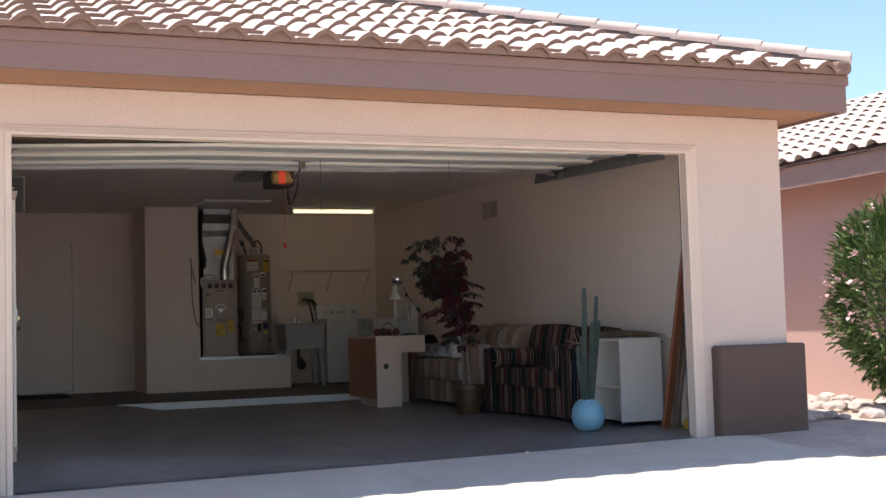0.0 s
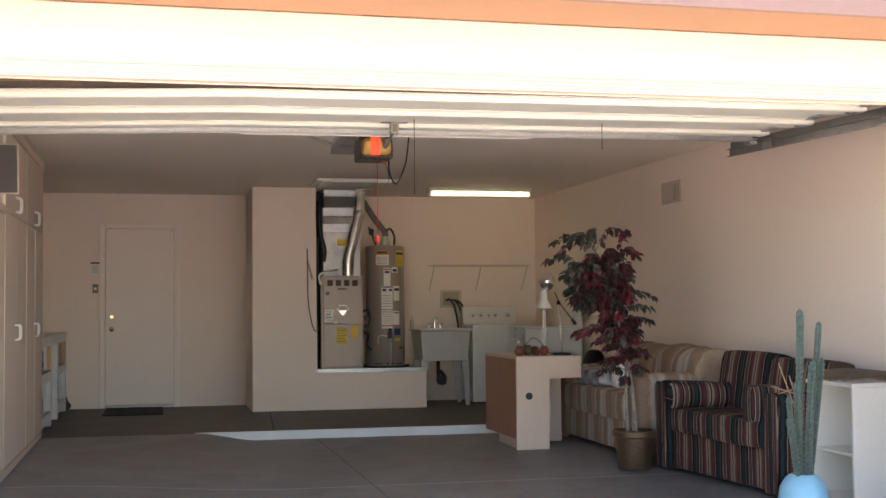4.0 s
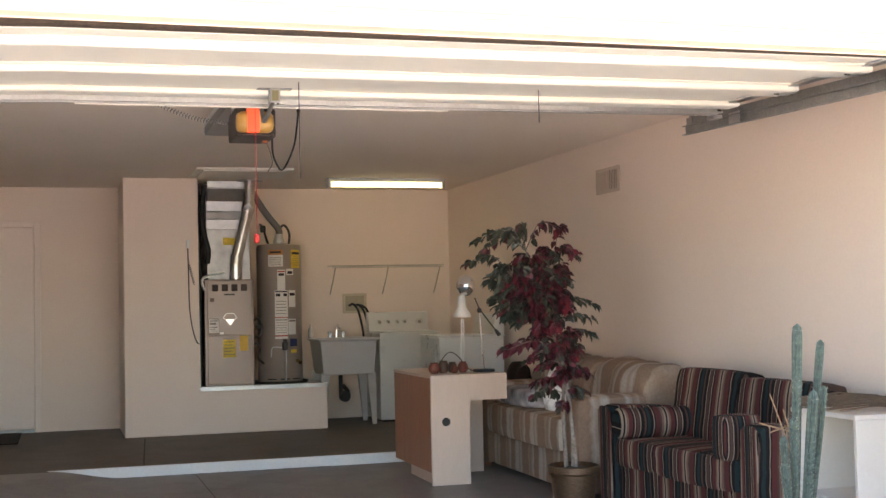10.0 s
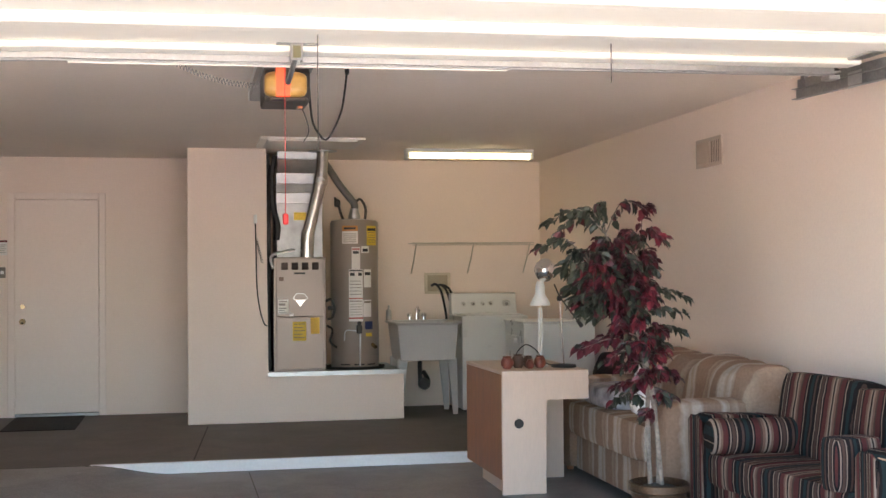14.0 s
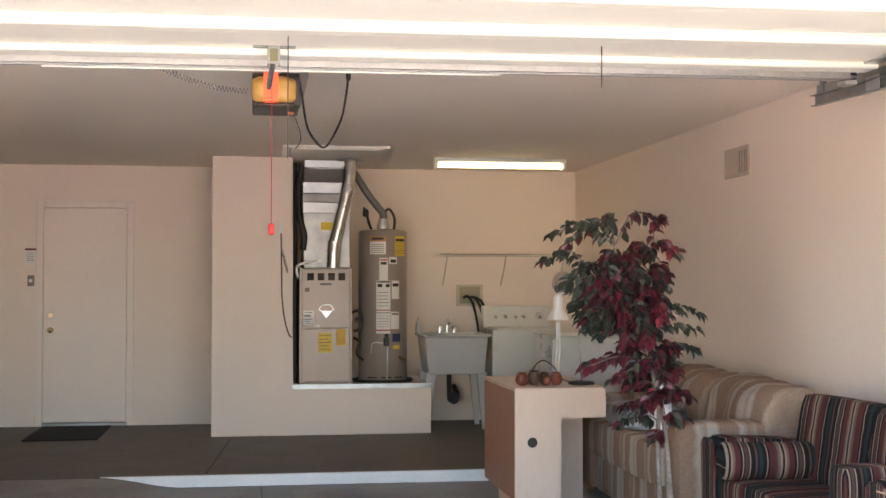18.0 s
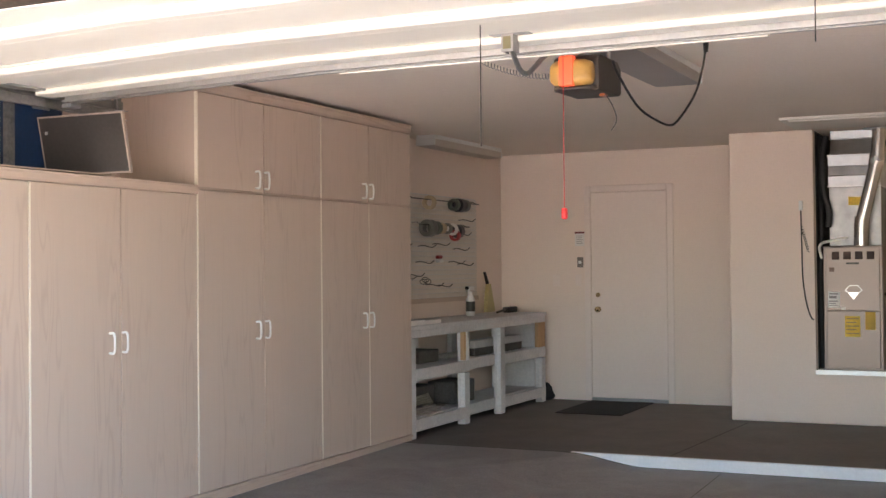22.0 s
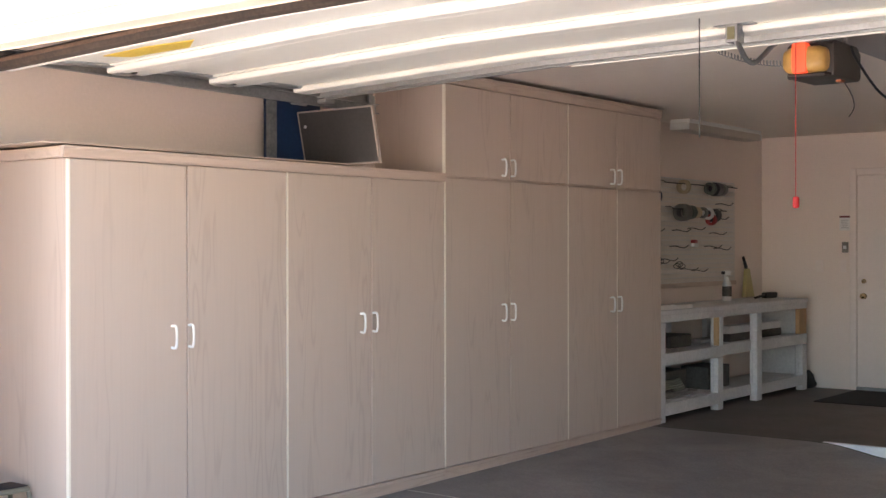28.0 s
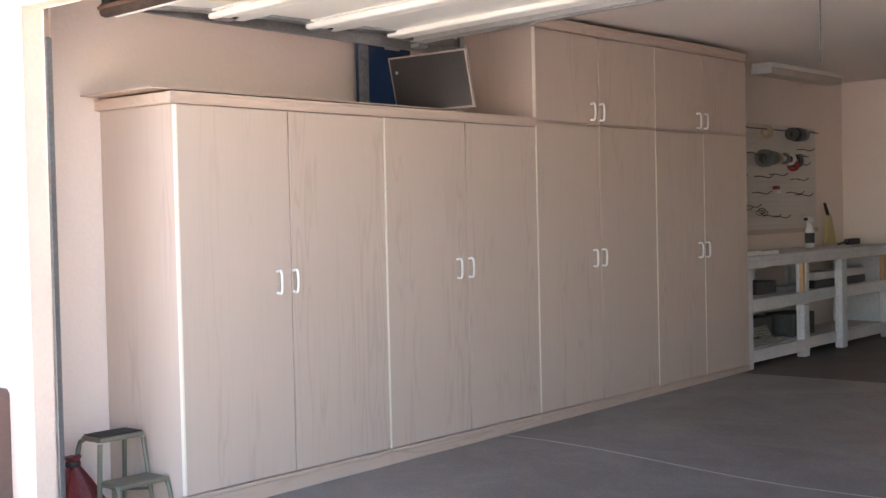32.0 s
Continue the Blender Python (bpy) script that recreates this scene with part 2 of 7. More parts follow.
FLUE = mat("flue_steel", (0.62, 0.62, 0.61), 0.24, 1.0, var=0.12, scale=8, grain=14, bump=0.25, dist=0.006)
CHROME = mat("chrome", (0.85, 0.85, 0.85), 0.08, 1.0, var=0.02, bump=0)
DARKMETAL = mat("dark_metal", (0.05, 0.045, 0.04), 0.5, 0.4, var=0.2)
BLACK = mat("black_rubber", (0.018, 0.017, 0.017), 0.6, var=0.3)
BRASS = mat("brass", (0.60, 0.47, 0.28), 0.22, 1.0, var=0.08)
OAK = oak("pickled_oak_laminate", (0.622, 0.497, 0.412), (0.535, 0.415, 0.34))
OAKTRIM = oak("pickled_oak_trim", (0.63, 0.49, 0.40), (0.515, 0.385, 0.305), True)
EDGE = mat("white_edge_band", (0.88, 0.80, 0.68), 0.35, var=0.03)
WHITEPLASTIC = mat("white_plastic", (0.82, 0.81, 0.78), 0.35, var=0.03)
WHITEAPPL = mat("white_appliance", (0.70, 0.69, 0.665), 0.3, var=0.03, bump=0.03)
DOORPAINT = mat("interior_door_paint", (0.86, 0.74, 0.67), 0.5, var=0.03, scale=1.0, grain=30, bump=0.08)
BENCHWHITE = mat("bench_paint", (0.68, 0.66, 0.65), 0.65, var=0.13, scale=5, grain=40, bump=0.2)
GREYBOARD = mat("grey_plank", (0.33, 0.30, 0.27), 0.8, var=0.2, scale=3, grain=26, stretch=(6, 0.7, 6))
BAREWOOD = mat("bare_pine", (0.55, 0.33, 0.17), 0.7, var=0.15, scale=3, grain=25, stretch=(6, 6, 0.6))


# ---- building blocks ----
WORLD = {}
INSIDE = False      # inside the garage, plan metres are laid out by place()


def place(v):
    """Moves a point of the garage's plan to where it fits the camera's view, with the walls square."""
    x, y, z = v
    wall = 3.2 - 0.0285 * y
    nx = 1.02 * x + 0.07
    if x > 1.5:
        nx -= (1.02 * wall + 0.07 - 3.05) * (x - 1.5) / (wall - 1.5)
    dy = 0.114 * min(1, max(0, y / 0.5))
    if y > 7:
        dy -= 0.02 * min(1, (y - 7) / 1.2) + 0.07 * min(1, max(0, (y - 8.2) / 1.12))
    return Vector((nx, y + dy, 1.0225 * z if z > 0 else 0.75 * z))


def thing(name, loc, label, category, group="", rz=0.0, kind=""):
    if INSIDE:
        loc = place(loc)
    ob = new(name)
    ob.empty_display_size = 0.05
    ob.matrix_basis = pose(*loc, 0, 0, rz)
    WORLD[ob] = pose(*loc, 0, 0, rz)
    return tagged(ob, label, category, group, kind)


def part(name, bm, material, parent=None, label="", bevel=0.0, smooth=False, segs=1, world=False, at=None):
    """Links bm as one mesh object under parent. world: bm is in world metres. at: a pose under the parent."""
    if bevel:
        bmesh.ops.bevel(bm, geom=bm.edges[:], offset=bevel, segments=segs, affect="EDGES", profile=0.6, clamp_overlap=True)
    if INSIDE and (world or parent is None):
        for v in bm.verts:
            v.co = place(v.co)
    if world and parent is not None:
        bmesh.ops.transform(bm, matrix=WORLD[parent].inverted(), verts=bm.verts)
    bmesh.ops.recalc_face_normals(bm, faces=bm.faces)
    me = bpy.data.meshes.new(name)
    bm.to_mesh(me)
    bm.free()
    me.materials.append(material)
    if smooth:
        for p in me.polygons:
            p.use_smooth = True
        me.set_sharp_from_angle(angle=radians(40))
    ob = new(name, me)
    ob.parent = parent
    if at is not None:
        ob.matrix_basis = at
    WORLD[ob] = (WORLD[parent] if parent else Matrix()) @ ob.matrix_basis
    if label:
        ob["label"] = label
    return ob


def B(*boxes):
    """A bmesh of boxes, each x0, x1, y0, y1, z0, z1."""
    bm = bmesh.new()
    for x0, x1, y0, y1, z0, z1 in boxes:
        bmesh.ops.create_cube(bm, size=1, matrix=Matrix.Translation(((x0 + x1) / 2, (y0 + y1) / 2, (z0 + z1) / 2)) @ Matrix.Diagonal((abs(x1 - x0), abs(y1 - y0), abs(z1 - z0), 1)))
    return bm


def cyl(p, q, r, r2=None, seg=16, bm=None, cap=True):
    """A bmesh cylinder or cone from p to q."""
    bm = bm or bmesh.new()
    p, q = Vector(p), Vector(q)
    d = q - p
    m = Matrix.Translation((p + q) / 2) @ d.to_track_quat("Z", "Y").to_matrix().to_4x4()
    bmesh.ops.create_cone(bm, cap_ends=cap, segments=seg, radius1=r, radius2=r if r2 is None else r2, depth=d.length, matrix=m)
    return bm


def tube(points, r, seg=8, bm=None, taper=None):
    """A round tube through points, smoothed."""
    bm = bm or bmesh.new()
    pts = [Vector(p) for p in points]
    rings = []
    up = Vector((0.13, 0.31, 0.94))
    for i, p in enumerate(pts):
        d = (pts[min(i + 1, len(pts) - 1)] - pts[max(i - 1, 0)]).normalized()
        a = d.cross(up)
        if a.length < 1e-3:
            a = d.cross(Vector((1, 0, 0)))
        a.normalize()
        b = d.cross(a)
        rad = r if taper is None else r + (taper - r) * i / (len(pts) - 1)
        rings.append([bm.verts.new(p + rad * (math.cos(2 * math.pi * k / seg) * a + math.sin(2 * math.pi * k / seg) * b)) for k in range(seg)])
    for u, v in zip(rings, rings[1:]):
        for k in range(seg):
            bm.faces.new((u[k], u[(k + 1) % seg], v[(k + 1) % seg], v[k]))
    bm.faces.new(rings[0][::-1])
    bm.faces.new(rings[-1])
    return bm


def curve(points, n=6):
    """Catmull-Rom points through the given ones."""
    p = [Vector(q) for q in points]
    p = [2 * p[0] - p[1]] + p + [2 * p[-1] - p[-2]]
    out = []
    for i in range(1, len(p) - 2):
        for k in range(n):
            t = k / n
            out.append(0.5 * (2 * p[i] + (p[i + 1] - p[i - 1]) * t + (2 * p[i - 1] - 5 * p[i] + 4 * p[i + 1] - p[i + 2]) * t * t + (3 * p[i] - p[i - 1] - 3 * p[i + 1] + p[i + 2]) * t ** 3))
    return out + [p[-2]]


def lathe(profile, seg=28, bm=None, at=(0, 0, 0)):
    """Turns (r, z) pairs round the upright axis."""
    bm = bm or bmesh.new()
    rings = [[bm.verts.new((at[0] + r * math.cos(2 * math.pi * k / seg), at[1] + r * math.sin(2 * math.pi * k / seg), at[2] + z)) for k in range(seg)] for r, z in profile]
    for u, v in zip(rings, rings[1:]):
        for k in range(seg):
            bm.faces.new((u[k], u[(k + 1) % seg], v[(k + 1) % seg], v[k]))
    bm.faces.new(rings[0][::-1])
    bm.faces.new(rings[-1])
    return bm


def prism(outline, lo, hi, axis="Z", bm=None):
    """Pushes a flat outline of (a, b) along an axis: X takes (y, z), Y takes (x, z), Z takes (x, y)."""
    bm = bm or bmesh.new()
    def at(a, b, c):
        return {"X": (c, a, b), "Y": (a, c, b), "Z": (a, b, c)}[axis]
    u = [bm.verts.new(at(a, b, lo)) for a, b in outline]
    v = [bm.verts.new(at(a, b, hi)) for a, b in outline]
    k = len(outline)
    for i in range(k):
        bm.faces.new((u[i], u[(i + 1) % k], v[(i + 1) % k], v[i]))
    bm.faces.new(u[::-1])
    bm.faces.new(v)
    return bm


def cushion(x0, x1, y0, y1, z0, z1, puff=0.25, n=8):
    """A soft padded block: a box whose faces swell and whose corners are rounded."""
    bm = bmesh.new()
    bmesh.ops.create_cube(bm, size=2)
    bmesh.ops.subdivide_edges(bm, edges=bm.edges[:], cuts=n - 1, use_grid_fill=True)
    sx, sy, sz = (x1 - x0) / 2, (y1 - y0) / 2, (z1 - z0) / 2
    small = min(sx, sy, sz)
    for v in bm.verts:
        c = v.co
        q = []
        for i, s in enumerate((sx, sy, sz)):
            k = 1 - puff * small / s * 0.5 * sum(1 - math.sqrt(max(0, 1 - 0.75 * c[j] ** 4)) for j in range(3) if j != i)
            q.append(c[i] * s * k)
        v.co = Vector(q) + Vector(((x0 + x1) / 2, (y0 + y1) / 2, (z0 + z1) / 2))
    return bm


def setting(name, bm, material, label, bevel=0.0, smooth=False, category=""):
    ob = part(name, bm, material, None, "", bevel, smooth)
    return tagged(ob, label, category or name.split("_")[0], "", "structure")


# ---- plan ----
XL, XR, YB, ZC = -3.12, 3.22, 9.32, 2.43      # inner faces of the garage and its ceiling
OPL, OPR, OPZ = -2.612, 2.52, 2.14            # the vehicle opening
YS = 5.87                                      # front edge of the rear slab
YP, PXL, PXO, PXR = 8.18, -0.59, 0.105, 1.33  # equipment closet: front, outer corner, opening, platform end


def smooth01(a):
    a = min(1, max(0, a))
    return a * a * (3 - 2 * a)


def floor_z(x, y):
    if y >= YS:
        return 0.0
    left = -0.012 * (YS - y)
    right = -0.102 - 0.0143 * (YS - y)
    wide = smooth01((YS - y) / 1.6)
    w = smooth01((x + 1.25 + 1.1 * wide) / (0.55 + 1.1 * wide))
    base = left + (right - left) * w
    front = (-0.187 + 0.0125 * (x + 2.6)) / 0.75
    return base + (front - base) * smooth01((0.55 - y) / 0.55)


def ground_z(x, y):
    """Falls gently from the garage towards the street."""
    bank = 0.055 * smooth01((x - 2.2) / 0.7) * smooth01((7 - x) / 3) * smooth01((y + 2.0) / 1.6)
    return -0.16 - 0.045 * max(0, -y) + bank if y > -12 else -0.70


# ---- ground and drive ----
def sheet(xs, ys, f, drop=None):
    bm = bmesh.new()
    g = [[bm.verts.new((x, y, f(x, y))) for x in xs] for y in ys]
    for a, b in zip(g, g[1:]):
        for i in range(len(xs) - 1):
            bm.faces.new((a[i], a[i + 1], b[i + 1], b[i]))
    return bm


def grid(a, b, n):
    return [a + (b - a) * i / n for i in range(n + 1)]


setting("ground", sheet([-2500, -300, -60, -20, *grid(-10, 12, 44), 24, 60, 300, 2500], [-2500, -300, -60, -25, *grid(-13, 12, 50), 24, 60, 300, 2500], lambda x, y: ground_z(x, y) - 0.03 + (0.02 * noise.noise((x, y, 0)) if abs(x) < 15 and abs(y) < 15 else 0)), GRAVEL, "pinkish desert gravel ground around the house")
drive = setting("driveway", sheet(grid(-2.95, 3.2, 24), [-12.5, -8, -4, *grid(-2, -0.122, 12)], lambda x, y: -0.148 - 0.045 * max(0, -y) + (0.75 * floor_z(min(x, 2.6), 0) + 0.15) * max(0, 1 + y / 2) - 0.03 * smooth01((x - 2.85) / 0.35)), DRIVE, "pale broom-finished concrete driveway in full sun")
apron = setting("garage_apron", sheet([-2.585, 0, 2.505], [-0.12, 0.0], lambda x, y: 0.75 * floor_z(x, 0) - 0.004 + 0.03 * y), CONCRETE, "worn concrete lip of the garage floor")

# ---- garage floor ----
INSIDE = True
xs = grid(XL, XR, 48)
setting("floor_front", sheet(xs, grid(0.0, YS, 42), lambda x, y: floor_z(x, y - 1e-4)), CONCRETE, "stained grey concrete garage floor with fine joints")
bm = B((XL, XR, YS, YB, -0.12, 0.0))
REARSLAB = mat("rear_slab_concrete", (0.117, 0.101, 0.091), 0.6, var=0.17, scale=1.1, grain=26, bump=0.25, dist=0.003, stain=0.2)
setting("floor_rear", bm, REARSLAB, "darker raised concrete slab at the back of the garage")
# painted face of the step, tapering out to nothing where the floor ramps up
bm = bmesh.new()
cols = grid(-1.25, 3.0, 60)
low = [bm.verts.new((x, YS - 0.006, floor_z(x, YS - 1e-3) - 0.004)) for x in cols]
top = [bm.verts.new((x, YS - 0.006, 0.004)) for x in cols]
ins = [bm.verts.new((x, YS + 0.035, 0.004)) for x in cols]
for i in range(len(cols) - 1):
    bm.faces.new((low[i], low[i + 1], top[i + 1], top[i]))
    bm.faces.new((top[i], top[i + 1], ins[i + 1], ins[i]))
setting("step_edge", bm, WHITEPAINT, "white painted nosing along the low concrete step", category="step")


def floor_joint(name, pts, w, material, label, lift=0.003):
    bm = bmesh.new()
    prev = None
    for i, (x, y) in enumerate(pts):
        d = Vector(pts[min(i + 1, len(pts) - 1)]) - Vector(pts[max(0, i - 1)])
        nrm = Vector((-d.y, d.x)).normalized() * w / 2
        pair = [bm.verts.new((x + s * nrm.x, y + s * nrm.y, floor_z(x + s * nrm.x, y + s * nrm.y) + lift)) for s in (-1, 1)]
        if prev:
            bm.faces.new((prev[0], prev[1], pair[1], pair[0]))
        prev = pair
    return setting(name, bm, material, label, category="joint")


FAINTJOINT = mat("faint_joint", (0.16, 0.145, 0.13), 0.9, var=0.3, scale=9)
PALEJOINT = mat("joint_filler", (0.62, 0.60, 0.57), 0.9, var=0.2, scale=8)
floor_joint("floor_joint_cross", [(x, 2.85) for x in grid(-2.55, XR, 20)], 0.017, PALEJOINT, "pale sawn joint across the concrete floor")
floor_joint("floor_joint_long", [(-0.16 + 0.012 * (5 - y), y) for y in grid(0.05, 5.8, 20)], 0.008, FAINTJOINT, "thin sawn joint along the concrete floor")
floor_joint("floor_joint_rear", [(-0.55 + 0.01 * i, 5.92 + 0.16 * i) for i in range(14)], 0.012, JOINT, "dark joint in the rear slab")
floor_joint("floor_joint_edge", [(x, YS - 0.01) for x in grid(-2.6, -1.2, 12)], 0.016, JOINT, "dark joint where the floor meets the rear slab")
# dark strip painted where the step's edge casts its shadow line
floor_joint("floor_joint_step", [(x, YS - 0.02) for x in grid(-1.28, 0.9, 40)], 0.018, JOINT, "black strip coloured as the shadow line at the foot of the painted step", lift=0.002)

# ---- walls ----
setting("wall_left", B((XL - 0.16, XL, -0.0, YB + 0.16, -0.3, ZC)), WALLPAINT, "cream painted garage side wall")
DX0, DX1, DZ1 = -2.17, -1.41, 2.03
setting("wall_back", B((XL, DX0, YB, YB + 0.16, -0.1, ZC), (DX1, XR, YB, YB + 0.16, -0.1, ZC), (DX0, DX1, YB, YB + 0.16, DZ1, ZC), (DX0 - .1, DX1 + .1, YB + .13, YB + .16, 0, DZ1)), WALLPAINT, "cream painted back wall of the garage")
INSIDE = False
setting("wall_right", B((3.05, 3.30, 0.16, 9.50, -0.3, 2.485)), WALLPAINT, "cream painted garage side wall with light roller texture")
setting("wall_front", prism([(-9, -0.6), (OPL - 0.115, -0.6), (OPL - 0.115, OPZ + 0.06), (OPR + 0.115, OPZ + 0.06), (OPR + 0.115, -0.6), (3.46, -0.6), (3.46, 2.449), (-9, 2.51)], 0.0, 0.16, "Y"), STUCCO, "sand-coloured stucco front wall round the garage opening", bevel=0.006)
setting("wall_side_outer", B((3.301, 3.46, 0.16, 11.5, -0.4, 2.46)), STUCCO, "sand-coloured stucco outer side wall")
setting("wall_side_far", B((-9, -8.84, 0.16, 11.5, -0.6, 2.46)), STUCCO, "sand-coloured stucco end wall of the house")
setting("wall_rear_outer", B((-9, 3.46, 11.5, 11.66, -0.6, 2.46)), STUCCO, "sand-coloured stucco rear wall of the house")
INSIDE = True
setting("ceiling", B((XL - 0.16, XR + 0.16, 0.16, YB + 0.16, ZC, ZC + 0.12)), CEILPAINT, "greyish white garage ceiling")
setting("wall_closet", prism([(PXL, 0), (PXR, 0), (PXR, 0.43), (PXO, 0.43), (PXO, ZC - 0.002), (PXL, ZC - 0.002)], YP, YP + 0.12, "Y"), WALLPAINT, "cream stub wall beside the furnace closet", bevel=0.008)
setting("wall_closet_side", B((PXL, PXL + 0.12, YP + 0.121, YB, 0, ZC - 0.002)), WALLPAINT, "cream side wall of the furnace closet")
setting("wall_platform", B((PXO + 0.001, PXR, YP + 0.121, YB, 0, 0.43)), WALLPAINT, "cream raised platform that carries furnace and water heater", bevel=0.008)
setting("platform_sheet", B((PXO + 0.002, PXR, YP + 0.03, YB, 0.431, 0.436)), STEEL, "grey metal sheet on top of the platform", category="platform")
setting("platform_edge", prism([(YP - 0.012, 0.405), (YP - 0.006, 0.405), (YP - 0.006, 0.437), (YP + 0.05, 0.437), (YP + 0.05, 0.443), (YP - 0.012, 0.443)], PXO + 0.003, PXR + 0.004, "X"), BRIGHTSTEEL, "bright metal angle along the platform edge", category="edge")

INSIDE = False

# ---- trim of the opening: three stepped mouldings ----
for i, d in enumerate((0.045, 0.03, 0.015)):
    a, b, ta, tb = 0.04 * i, 0.04 * i + 0.04, 0.022 * i, 0.022 * i + 0.022
    outline = [(OPL - b, -0.2), (OPL - a, -0.2), (OPL - a, OPZ + ta), (OPR + a, OPZ + ta), (OPR + a, -0.2), (OPR + b, -0.2), (OPR + b, OPZ + tb), (OPL - b, OPZ + tb)]
    setting("trim_opening_" + "abc"[i], prism(outline, -d, 0.055, "Y"), TRIM, "stepped sand-coloured moulding round the garage opening", bevel=0.005)
for i, (x0, x1) in enumerate(((2.717, 3.57), (-3.76, -2.86))):
    setting("wall_base_" + "ab"[i], B((x0, x1, -0.105, 0.2, -0.45, 0.585)), BASEBLOCK, "dark brown stucco block at the foot of the pier", bevel=0.02)

# ---- eaves and roof ----
EY, EZ0, EZ1 = -0.50, 2.43, 2.725
setting("soffit", prism([(-9.4, 2.513), (3.46, 2.45), (3.46, 2.48), (-9.4, 2.543)], EY + 0.03, 0.0, "Y", B((3.4605, 3.72, EY + 0.03, 11.6, 2.45, 2.48))), SOFFIT, "warm tan boarded soffit under the eaves")
setting("fascia", prism([(-9.4, EZ0 + 0.105), (3.76, EZ0), (3.76, EZ1), (-9.4, EZ1)], EY - 0.005, EY + 0.03, "Y", B((3.72, 3.76, EY + 0.0305, 11.6, EZ0, EZ1))), FASCIA, "mauve brown painted fascia board", bevel=0.004)
setting("eave_filler", B((-9.4, 3.74, EY + 0.0, EY + 0.05, EZ1, EZ1 + 0.085), (3.68, 3.74, EY + 0.05, 11.6, EZ1, EZ1 + 0.085)), MORTAR, "mortar filler under the eave tiles")
setting("fascia_cap", B((-9.4, 3.775, EY - 0.022, EY - 0.005, EZ1 - 0.075, EZ1 + 0.01), (3.76, 3.777, EY - 0.004, 11.6, EZ1 - 0.075, EZ1 + 0.01)), FASCIA, "upper strip of the mauve brown fascia", bevel=0.003)
TRACK = mat("track_steel", (0.34, 0.34, 0.34), 0.42, 0.85, var=0.2, scale=9, grain=60, bump=0.05)
PITCH = 0.36
RY0, RZ0, RXC = EY - 0.05, EZ1 + 0.015, 3.82     # drip edge of the front slope and its hip corner
SL = math.atan(PITCH)


def roof_z(y):
    return RZ0 + PITCH * (y - RY0)


bm = bmesh.new()
RIDGE = 5.0
a = [bm.verts.new(p) for p in ((-9.4, RY0, RZ0 - 0.02), (RXC - 0.05, RY0, RZ0 - 0.02), (RXC - RIDGE, RY0 + RIDGE, roof_z(RY0 + RIDGE) - 0.02), (-9.4, RY0 + RIDGE, roof_z(RY0 + RIDGE) - 0.02))]
b = [bm.verts.new(p) for p in ((RXC - 0.05, RY0, RZ0 - 0.02), (RXC - 0.05, 11.8, RZ0 - 0.02), (RXC - RIDGE, 11.8 - RIDGE, roof_z(RY0 + RIDGE) - 0.02), (RXC - RIDGE, RY0 + RIDGE, roof_z(RY0 + RIDGE) - 0.02))]
c = [bm.verts.new(p) for p in ((-9.4, RY0 + RIDGE, roof_z(RY0 + RIDGE) - 0.02), (RXC - RIDGE, RY0 + RIDGE, roof_z(RY0 + RIDGE) - 0.02), (RXC - RIDGE, 11.8 - RIDGE, roof_z(RY0 + RIDGE) - 0.02), (-9.4, 11.8, RZ0 - 0.02), (-9.4, 11.8 - RIDGE, roof_z(RY0 + RIDGE) - 0.02))]
for f in (a, b):
    bm.faces.new(f)
bm.faces.new((c[0], c[1], c[2], c[4]))
d = bm.verts.new((RXC - 0.05, 11.8, RZ0 - 0.02))
bm.faces.new((c[4], c[2], d, c[3]))
roof = setting("roof", bm, TILE, "hipped roof of pinkish clay barrel tiles")

TW, TE = 0.318, 0.36
prof = [(TW * k / 12, 0.072 * math.sin(math.pi * k / 8) if k <= 8 else 0.006) for k in range(13)]


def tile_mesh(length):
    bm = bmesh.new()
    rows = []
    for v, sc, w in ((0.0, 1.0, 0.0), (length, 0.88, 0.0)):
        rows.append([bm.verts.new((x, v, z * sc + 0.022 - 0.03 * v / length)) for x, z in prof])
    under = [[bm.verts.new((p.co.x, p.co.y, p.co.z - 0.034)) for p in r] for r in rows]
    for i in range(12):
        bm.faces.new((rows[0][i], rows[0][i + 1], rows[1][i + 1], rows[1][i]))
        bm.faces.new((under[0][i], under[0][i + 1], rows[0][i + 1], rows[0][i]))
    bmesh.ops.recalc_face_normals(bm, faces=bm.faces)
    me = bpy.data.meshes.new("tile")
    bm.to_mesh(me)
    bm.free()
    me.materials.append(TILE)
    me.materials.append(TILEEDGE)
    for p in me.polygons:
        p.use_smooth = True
        # front-facing ends take the shade colour
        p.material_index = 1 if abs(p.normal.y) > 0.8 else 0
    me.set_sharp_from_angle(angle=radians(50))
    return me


# ---- garage door, open under the ceiling ----
DA, DZA, DB, DZB = 0.37, 2.226, 2.33, 2.258


def door_pose():
    return Matrix.Translation((0, DA, DZA)) @ Matrix.Rotation(-0.005, 4, "Y") @ Matrix.Rotation(math.atan2(DZB - DZA, DB - DA), 4, "X")


